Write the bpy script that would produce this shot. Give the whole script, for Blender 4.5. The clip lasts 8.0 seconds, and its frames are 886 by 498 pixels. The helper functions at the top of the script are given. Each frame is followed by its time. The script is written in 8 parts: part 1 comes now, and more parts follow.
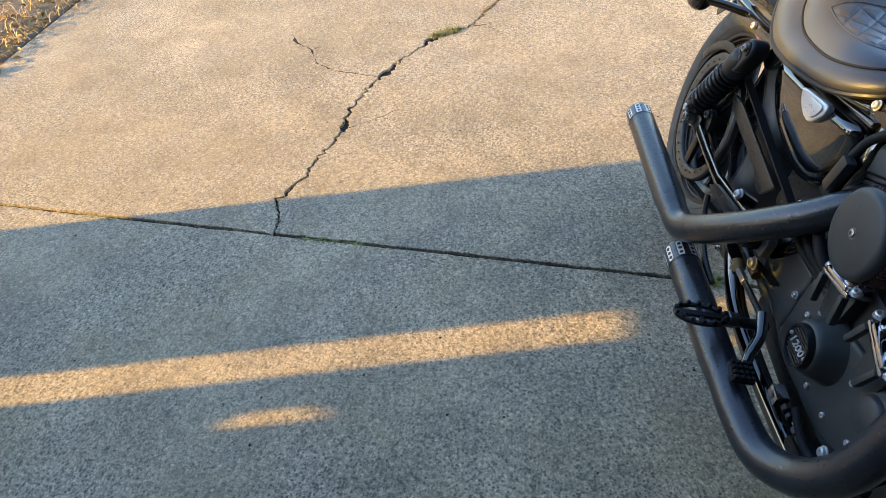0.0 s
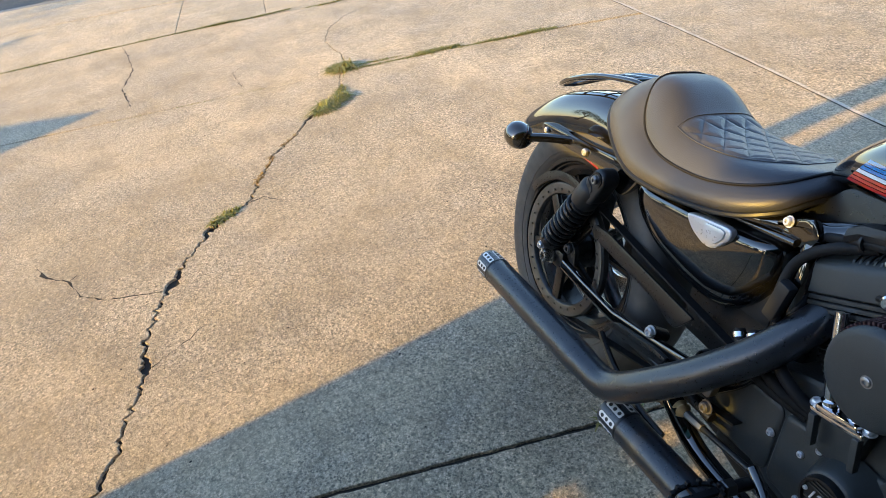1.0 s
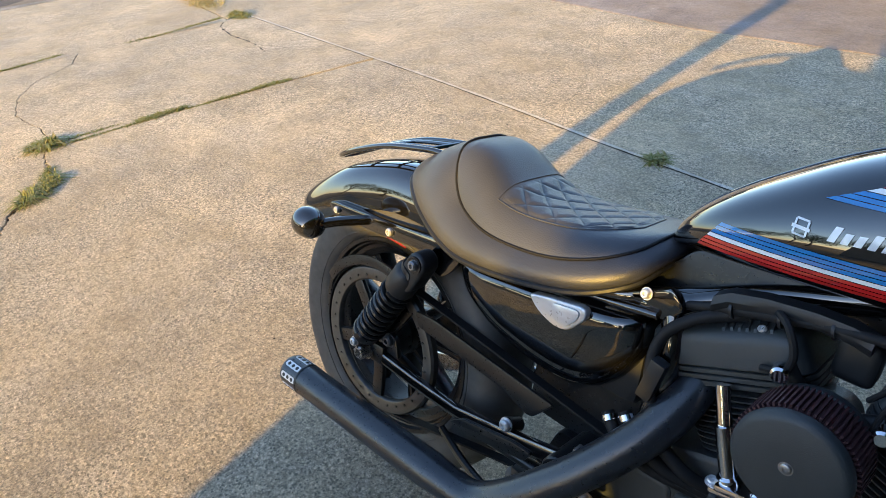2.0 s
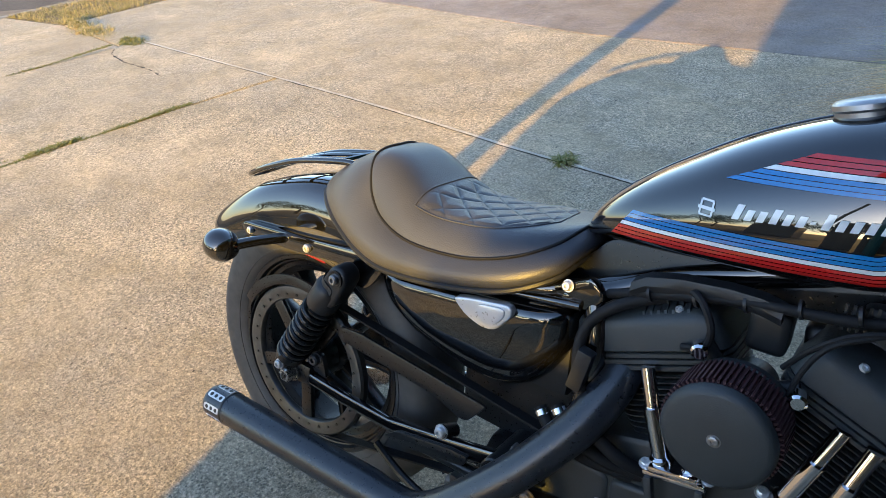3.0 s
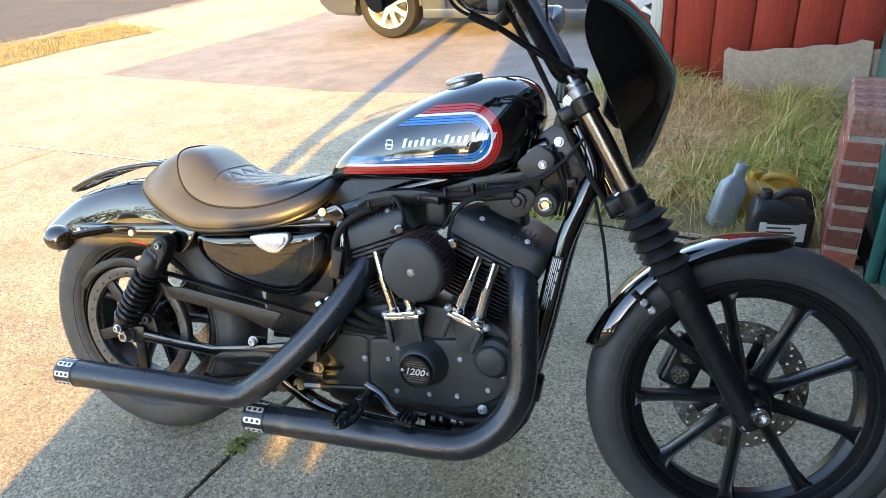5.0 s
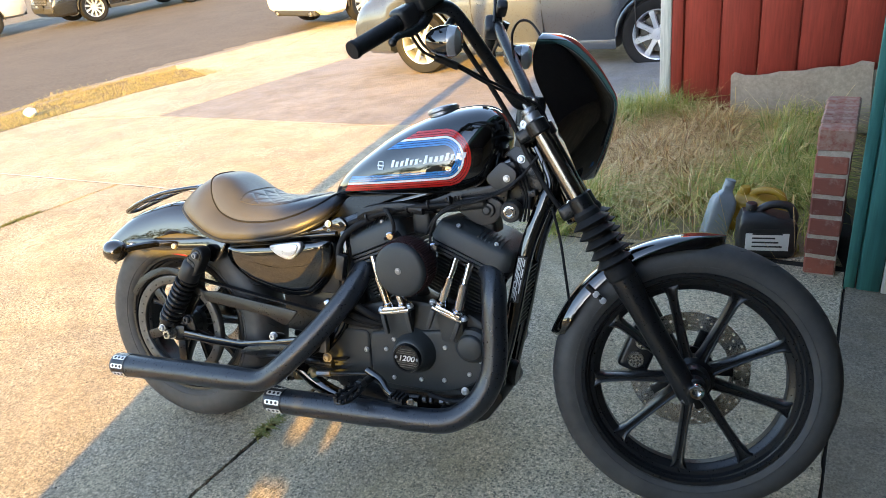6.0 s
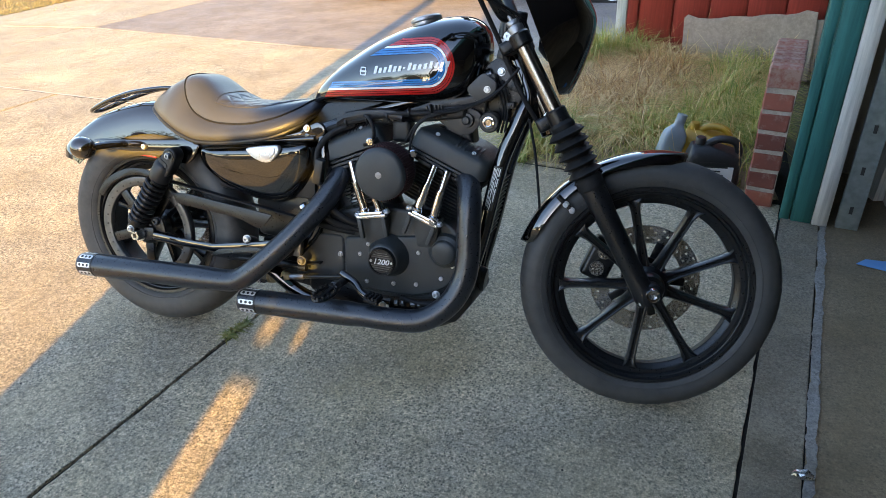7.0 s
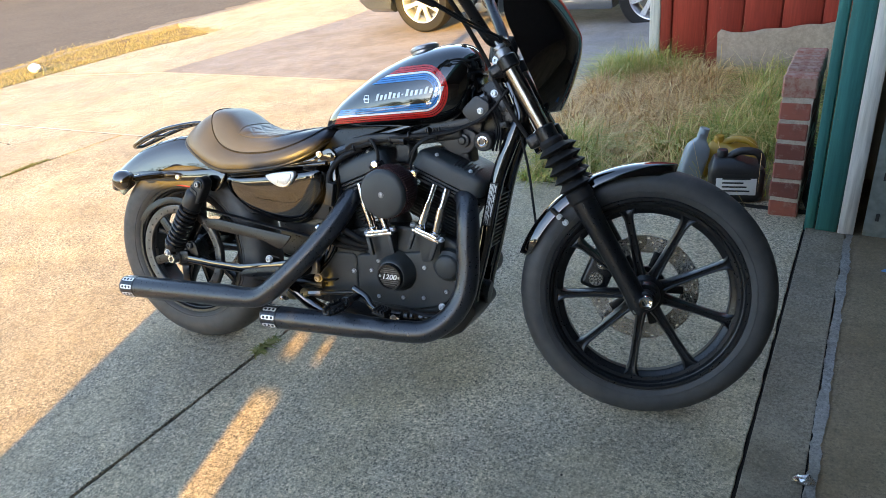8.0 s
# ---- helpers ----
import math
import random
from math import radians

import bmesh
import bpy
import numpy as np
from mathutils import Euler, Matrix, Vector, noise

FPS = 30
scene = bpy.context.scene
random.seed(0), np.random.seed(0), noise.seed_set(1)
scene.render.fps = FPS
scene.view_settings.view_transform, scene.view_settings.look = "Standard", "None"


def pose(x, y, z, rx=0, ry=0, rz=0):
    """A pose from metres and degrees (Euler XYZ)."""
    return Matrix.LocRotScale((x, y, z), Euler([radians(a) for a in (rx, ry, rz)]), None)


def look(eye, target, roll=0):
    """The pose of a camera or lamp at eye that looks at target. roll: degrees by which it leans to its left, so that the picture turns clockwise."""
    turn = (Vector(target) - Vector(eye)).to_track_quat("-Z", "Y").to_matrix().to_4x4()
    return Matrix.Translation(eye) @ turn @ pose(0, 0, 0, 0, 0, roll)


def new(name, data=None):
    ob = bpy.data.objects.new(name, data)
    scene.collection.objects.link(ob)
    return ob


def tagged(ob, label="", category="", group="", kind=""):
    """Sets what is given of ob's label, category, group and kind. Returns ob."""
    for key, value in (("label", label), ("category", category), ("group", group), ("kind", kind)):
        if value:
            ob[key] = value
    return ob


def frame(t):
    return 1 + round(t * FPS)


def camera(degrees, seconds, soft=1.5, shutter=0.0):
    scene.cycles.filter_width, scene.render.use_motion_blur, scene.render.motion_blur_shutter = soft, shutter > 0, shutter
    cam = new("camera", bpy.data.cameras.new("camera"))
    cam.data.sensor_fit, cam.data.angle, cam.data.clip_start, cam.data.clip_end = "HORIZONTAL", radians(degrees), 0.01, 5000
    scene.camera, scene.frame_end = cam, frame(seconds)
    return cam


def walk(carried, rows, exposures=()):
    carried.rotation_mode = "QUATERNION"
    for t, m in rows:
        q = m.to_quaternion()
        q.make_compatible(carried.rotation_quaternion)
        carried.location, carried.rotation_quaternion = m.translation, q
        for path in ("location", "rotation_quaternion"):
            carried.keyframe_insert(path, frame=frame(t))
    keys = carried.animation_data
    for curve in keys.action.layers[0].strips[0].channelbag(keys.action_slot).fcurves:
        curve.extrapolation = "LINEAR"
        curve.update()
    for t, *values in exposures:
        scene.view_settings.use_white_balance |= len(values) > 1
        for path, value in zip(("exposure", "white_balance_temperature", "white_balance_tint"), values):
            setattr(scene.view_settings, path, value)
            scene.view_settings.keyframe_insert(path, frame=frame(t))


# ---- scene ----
cam = camera(65.4, 8.0, 0.6)
PATH = [
    (0, (1.63, -0.541, 1.296), (0.122, -0.763, 0.001), -6.2),
    (0.5, (1.459, -0.693, 1.308), (-0.088, -0.555, 0.049), -11.2),
    (1, (1.247, -0.678, 1.32), (-0.36, -0.257, 0.207), -11.2),
    (1.5, (1.09, -0.633, 1.306), (-0.429, 0.037, 0.191), -10.9),
    (1.7, (1.024, -0.652, 1.316), (-0.385, 0.209, 0.187), -9.0),
    (2.8, (0.932, -0.646, 1.296), (-0.211, 0.575, 0.198), -7.5),
    (3, (0.964, -0.652, 1.296), (-0.151, 0.583, 0.186), -7.4),
    (3.5, (1.11, -0.735, 1.312), (0.078, 0.579, 0.213), -5.5),
    (4, (1.226, -0.884, 1.326), (0.202, 0.479, 0.28), -7.0),
    (4.5, (1.246, -1.039, 1.317), (0.49, 0.502, 0.29), -3.3),
    (4.8, (1.293, -1.12, 1.332), (0.656, 0.459, 0.282), -3.8),
    (5, (1.345, -1.163, 1.359), (0.689, 0.448, 0.372), -5.1),
    (5.2, (1.41, -1.229, 1.376), (0.747, 0.396, 0.416), -4.0),
    (6.3, (1.612, -1.389, 1.42), (0.786, 0.21, 0.548), -8.7),
    (6.5, (1.584, -1.428, 1.422), (0.835, 0.207, 0.547), -8.1),
    (7, (1.534, -1.489, 1.379), (0.925, 0.095, 0.322), -3.1),
    (7.5, (1.634, -1.519, 1.391), (0.965, 0.052, 0.348), -6.1),
    (8, (1.734, -1.518, 1.385), (0.936, 0.035, 0.41), -7.6),
]
EXPOSURES = [(0, 2.05, 6600, 13), (1.5, 1.78, 6550, 13), (3.5, 1.88, 6650, 13), (4.5, 2.31, 7120, 15), (5.0, 2.72, 7450, 15), (6.3, 2.5, 7650, 15), (7.2, 2.38, 7350, 16), (8, 2.50, 7380, 15)]
walk(cam, [(t, look(eye, target, roll)) for t, eye, target, roll in PATH], EXPOSURES)

# ---- world and sun ----
SUN_ELEV = 15.0
sun_way = Vector((-0.15, 1.0, -0.271)).normalized()
world = bpy.data.worlds.new("sky")
scene.world = world
world.use_nodes = True
wn = world.node_tree.nodes
sky = wn.new("ShaderNodeTexSky")
sky.sky_type = "NISHITA"
sky.sun_disc = False
sky.sun_elevation = radians(SUN_ELEV)
sky.sun_rotation = math.atan2(-sun_way.x, -sun_way.y)
sky.dust_density = 0.35
sky.ozone_density = 2.2
wn["Background"].inputs["Strength"].default_value = 0.18
world.node_tree.links.new(sky.outputs["Color"], wn["Background"].inputs["Color"])
sun_data = bpy.data.lights.new("sun", "SUN")
sun_data.energy, sun_data.angle, sun_data.color = 3.7, radians(0.4), (1.0, 0.62, 0.12)
sun = new("sun", sun_data)
sun.matrix_world = look((0, 0, 30), Vector((0, 0, 30)) + sun_way)

# ---- materials ----
class Nodes:
    """Short hand for node graphs of one material."""

    def __init__(self, name):
        self.mat = bpy.data.materials.new(name)
        self.mat.use_nodes = True
        self.tree = self.mat.node_tree
        self.bsdf = self.tree.nodes["Principled BSDF"]
        self.coord = self.tree.nodes.new("ShaderNodeTexCoord")

    def link(self, a, b):
        self.tree.links.new(a, b)

    def noise(self, scale, detail=4.0, rough=0.55, stretch=(1, 1, 1), kind="Object"):
        mp = self.tree.nodes.new("ShaderNodeMapping")
        mp.inputs["Scale"].default_value = stretch
        self.link(self.coord.outputs[kind], mp.inputs["Vector"])
        n = self.tree.nodes.new("ShaderNodeTexNoise")
        n.inputs["Scale"].default_value, n.inputs["Detail"].default_value = scale, detail
        n.inputs["Roughness"].default_value = rough
        self.link(mp.outputs["Vector"], n.inputs["Vector"])
        return n.outputs["Fac"]

    def cells(self, scale, feature="F1", out="Distance"):
        n = self.tree.nodes.new("ShaderNodeTexVoronoi")
        n.feature = feature
        n.inputs["Scale"].default_value = scale
        self.link(self.coord.outputs["Object"], n.inputs["Vector"])
        return n.outputs[out]

    def spot(self, x, y, reach):
        """1 at a point of the ground, falling to 0 at its reach."""
        mp = self.tree.nodes.new("ShaderNodeMapping")
        mp.inputs["Scale"].default_value = (1 / reach, 1 / reach, 0.0)
        mp.inputs["Location"].default_value = (-x / reach, -y / reach, 0.0)
        self.link(self.coord.outputs["Object"], mp.inputs["Vector"])
        g = self.tree.nodes.new("ShaderNodeTexGradient")
        g.gradient_type = "SPHERICAL"
        self.link(mp.outputs["Vector"], g.inputs["Vector"])
        return g.outputs["Fac"]

    def ramp(self, fac, stops):
        r = self.tree.nodes.new("ShaderNodeValToRGB")
        els = r.color_ramp.elements
        while len(els) < len(stops):
            els.new(0.5)
        for e, (p, c) in zip(els, stops):
            e.position = p
            e.color = (c, c, c, 1) if isinstance(c, (int, float)) else (*c, 1)
        self.link(fac, r.inputs["Fac"])
        return r.outputs["Color"]

    def mix(self, fac, a, b, mode="MIX"):
        m = self.tree.nodes.new("ShaderNodeMix")
        m.data_type, m.blend_type = "RGBA", mode
        for sock, v in ((m.inputs[0], fac), (m.inputs[6], a), (m.inputs[7], b)):
            if hasattr(v, "is_linked"):
                self.link(v, sock)
            elif isinstance(v, (int, float)):
                sock.default_value = v
            else:
                sock.default_value = (*v, 1)
        return m.outputs[2]

    def random(self):
        return self.tree.nodes.new("ShaderNodeObjectInfo").outputs["Random"]

    def island(self):
        return self.tree.nodes.new("ShaderNodeNewGeometry").outputs["Random Per Island"]

    def bump(self, fac, strength, distance, under=None):
        b = self.tree.nodes.new("ShaderNodeBump")
        b.inputs["Strength"].default_value, b.inputs["Distance"].default_value = strength, distance
        self.link(fac, b.inputs["Height"])
        if under is not None:
            self.link(under, b.inputs["Normal"])
        return b.outputs["Normal"]

    def set(self, **values):
        for key, v in values.items():
            sock = self.bsdf.inputs[key.replace("_", " ")]
            if hasattr(v, "is_linked"):
                self.link(v, sock)
            elif isinstance(v, tuple) and sock.type == "RGBA":
                sock.default_value = (*v, 1)
            else:
                sock.default_value = v
        return self.mat


def painted(name, colour, rough=0.4, metal=0.0, coat=0.0, vary=0.12, scale=9.0, bump=0.0, bump_scale=400.0, dust=0.0, spec=0.5):
    """A paint, plastic, rubber or metal with slight unevenness at two scales."""
    n = Nodes(name)
    big, small = n.noise(scale), n.noise(scale * 14, 3)
    dark = tuple(c * (1 - vary) for c in colour)
    light = tuple(min(1, c * (1 + vary)) for c in colour)
    col = n.mix(n.ramp(big, [(0.3, 0.0), (0.7, 1.0)]), dark, light)
    if dust:
        col = n.mix(n.ramp(n.noise(scale * 3, 6, 0.7), [(0.5, 0.0), (0.8, dust)]), col, (0.22, 0.19, 0.15))
    r = n.ramp(small, [(0.25, max(0.02, rough * 0.85)), (0.75, min(1, rough * 1.15))])
    n.set(Base_Color=col, Roughness=r, Metallic=metal, Coat_Weight=coat, Coat_Roughness=0.02, Coat_IOR=1.8, Specular_IOR_Level=spec)
    if bump:
        n.set(Normal=n.bump(n.noise(bump_scale, 2), bump, 0.001))
    return n.mat


def concrete(name, base, speck=0.6, blotch=0.2, dark_areas=(), worn=()):
    """Worn concrete: stains, a sandy skin with pits and pale grains."""
    n = Nodes(name)
    big = n.noise(0.8, 7, 0.65)
    mid = n.noise(4.5, 8, 0.72)
    streak = n.noise(9.0, 5, 0.7, (1.0, 0.25, 1))
    sand = n.noise(105.0, 6, 0.82)
    patch = n.ramp(n.noise(1.3, 5, 0.6), [(0.36, 0.35), (0.58, 1.0)])
    stones = n.cells(260.0, "F1", "Color")
    coarse = n.cells(120.0, "F1", "Color")
    pits = n.noise(74.0, 4, 0.72)
    grains = n.noise(190.0, 2, 0.6)
    flecks = n.noise(26.0, 4, 0.7)
    stains = n.noise(1.7, 6, 0.7, (1, 1.6, 1))
    col = n.mix(n.ramp(big, [(0.3, 0.0), (0.7, 1.0)]), tuple(c * (1 - blotch) for c in base), tuple(c * (1 + blotch * 0.8) for c in base))
    col = n.mix(n.ramp(stains, [(0.47, 0.0), (0.64, 0.75)]), col, (base[0] * 0.68, base[1] * 0.66, base[2] * 0.58))
    col = n.mix(n.ramp(mid, [(0.44, 0.0), (0.64, 0.55)]), col, (base[0] * 0.58, base[1] * 0.57, base[2] * 0.58))
    col = n.mix(n.ramp(streak, [(0.52, 0.0), (0.75, 0.25)]), col, tuple(min(1.0, c * 1.25) for c in base))
    soot = n.noise(1.1, 9, 0.78)
    col = n.mix(n.ramp(soot, [(0.50, 0.0), (0.64, 0.55)]), col, (base[0] * 0.50, base[1] * 0.53, base[2] * 0.62))
    # broad darker areas round given points, broken up by noise
    for gx, gy, reach, depth in dark_areas:
        cloud = n.mix(1.0, n.ramp(n.spot(gx, gy, reach), [(0.0, 0.0), (0.45, 1.0)]), n.ramp(soot, [(0.36, 0.25 * depth), (0.60, depth)]), "MULTIPLY")
        col = n.mix(cloud, col, (base[0] * 0.42, base[1] * 0.43, base[2] * 0.46))
    cool = n.noise(2.6, 6, 0.7)
    col = n.mix(n.ramp(cool, [(0.42, 0.0), (0.62, 0.35)]), col, (base[0] * 0.90, base[1] * 1.0, base[2] * 1.24))
    col = n.mix(n.ramp(flecks, [(0.52, 0.0), (0.66, 0.7 * speck)]), col, tuple(c * 0.55 for c in base))
    col = n.mix(n.mix(1.0, patch, (0.95 * speck,) * 3, "MULTIPLY"), col, n.ramp(sand, [(0.35, 0.12), (0.45, 0.84), (0.54, 1.10), (0.64, 1.9)]), "MULTIPLY")
    col = n.mix(0.45 * speck, col, n.ramp(stones, [(0.25, 0.6), (0.45, 0.97), (0.75, 1.3)]), "MULTIPLY")
    col = n.mix(0.35 * speck, col, n.ramp(coarse, [(0.25, 0.65), (0.4, 1.0), (0.75, 1.15)]), "MULTIPLY")
    col = n.mix(n.ramp(grains, [(0.66, 0.0), (0.70, 0.6 * speck)]), col, tuple(min(1.0, c * 1.6) for c in base))
    col = n.mix(n.mix(1.0, patch, n.ramp(pits, [(0.545, 0.0), (0.61, 1.0 * speck)]), "MULTIPLY"), col, (base[0] * 0.32, base[1] * 0.35, base[2] * 0.38))
    for wx, wy, reach in worn:
        bare = n.mix(1.0, n.ramp(n.spot(wx, wy, reach), [(0.0, 0.0), (0.4, 1.0)]), n.ramp(n.noise(58.0, 5, 0.78), [(0.51, 0.0), (0.60, 0.60)]), "MULTIPLY")
        col = n.mix(bare, col, (base[0] * 0.33, base[1] * 0.33, base[2] * 0.34))
    holes = n.noise(42.0, 4, 0.6)
    col = n.mix(n.ramp(holes, [(0.675, 0.0), (0.70, 1.0 * speck)]), col, tuple(c * 0.24 for c in base))
    scuffs = n.noise(7.0, 6, 0.75, (0.3, 3.2, 1))
    col = n.mix(n.ramp(scuffs, [(0.58, 0.0), (0.74, 0.28)]), col, tuple(c * 0.55 for c in base))
    here = n.mix(1.0, patch, n.ramp(n.cells(105.0, "F1", "Color"), [(0.42, 0.0), (0.5, 1.0)]), "MULTIPLY")
    spot = n.ramp(n.cells(105.0), [(0.24, 1.0 * speck), (0.40, 0.0)])
    col = n.mix(n.mix(1.0, here, spot, "MULTIPLY"), col, (base[0] * 0.26, base[1] * 0.29, base[2] * 0.32))
    pale = n.mix(1.0, n.ramp(n.cells(82.0, "F1", "Color"), [(0.52, 0.0), (0.58, 1.0)]), n.ramp(n.cells(82.0), [(0.20, 0.4 * speck), (0.38, 0.0)]), "MULTIPLY")
    col = n.mix(pale, col, tuple(min(0.9, c * 1.5) for c in base))
    tint = n.mix(n.random(), (0.95, 0.955, 0.97), (1.04, 1.02, 1.0))
    col = n.mix(1.0, col, tint, "MULTIPLY")
    relief = n.bump(mid, 0.25, 0.01)
    relief = n.bump(n.ramp(pits, [(0.55, 1.0), (0.64, 0.0)]), 0.6, 0.003, relief)
    relief = n.bump(n.cells(190.0), 0.3, 0.003, relief)
    relief = n.bump(sand, 1.0, 0.008, relief)
    return n.set(Base_Color=col, Roughness=n.ramp(mid, [(0.3, 0.78), (0.7, 0.95)]), Normal=relief)


def wood_paint(name, colour, rough=0.55):
    n = Nodes(name)
    streak = n.noise(14.0, 5, 0.6, (6, 6, 0.35))
    chips = n.noise(38.0, 6, 0.75, (1, 1, 0.5))
    col = n.mix(n.ramp(streak, [(0.3, 0.0), (0.7, 1.0)]), tuple(c * 0.72 for c in colour), tuple(c * 1.15 for c in colour))
    col = n.mix(n.ramp(chips, [(0.66, 0.0), (0.74, 0.45)]), col, (0.35, 0.30, 0.26))
    col = n.mix(1.0, col, n.mix(n.random(), (0.86, 0.86, 0.88), (1.1, 1.08, 1.05)), "MULTIPLY")
    return n.set(Base_Color=col, Roughness=rough, Normal=n.bump(streak, 0.35, 0.003))


def rubber(name):
    n = Nodes(name)
    col = n.mix(n.ramp(n.noise(9.0, 6, 0.7), [(0.35, 0.0), (0.75, 1.0)]), (0.032, 0.032, 0.032), (0.062, 0.059, 0.055))
    return n.set(Base_Color=col, Roughness=n.ramp(n.noise(40), [(0.3, 0.5), (0.7, 0.72)]), Normal=n.bump(n.noise(260.0, 3), 0.2, 0.001))


def grassy(name, a, b, c):
    n = Nodes(name)
    col = n.ramp(n.island(), [(0.0, a), (0.5, b), (1.0, c)])
    return n.set(Base_Color=col, Roughness=0.65, Subsurface_Weight=0.0)


def gloss_black():
    n = Nodes("gloss_black_paint")
    dust = n.ramp(n.noise(55.0, 8, 0.75), [(0.5, 0.05), (0.85, 0.14)])
    return n.set(Base_Color=(0.0045, 0.0045, 0.005), Roughness=dust, Coat_Weight=1.0, Coat_IOR=1.85, Coat_Roughness=0.012, Specular_IOR_Level=0.1)


def leather(name, colour):
    n = Nodes(name)
    wear = n.noise(6.0, 5)
    col = n.mix(n.ramp(wear, [(0.3, 0.0), (0.7, 1.0)]), tuple(c * 0.85 for c in colour), tuple(c * 1.25 for c in colour))
    grain = n.bump(n.cells(420.0), 0.25, 0.0012)
    return n.set(Base_Color=col, Specular_IOR_Level=0.5, Roughness=n.ramp(wear, [(0.3, 0.36), (0.7, 0.46)]), Normal=n.bump(n.noise(9.0, 4), 0.10, 0.01, grain))


def dull_ground(name, a, b, scale=6.0, relief=0.02):
    n = Nodes(name)
    mid = n.noise(scale, 8, 0.7)
    fine = n.noise(scale * 18, 4, 0.7)
    col = n.mix(n.ramp(mid, [(0.3, 0.0), (0.7, 1.0)]), a, b)
    col = n.mix(n.ramp(fine, [(0.4, 0.0), (0.7, 0.5)]), col, tuple(x * 1.5 for x in b))
    return n.set(Base_Color=col, Roughness=0.92, Normal=n.bump(fine, 0.6, relief))


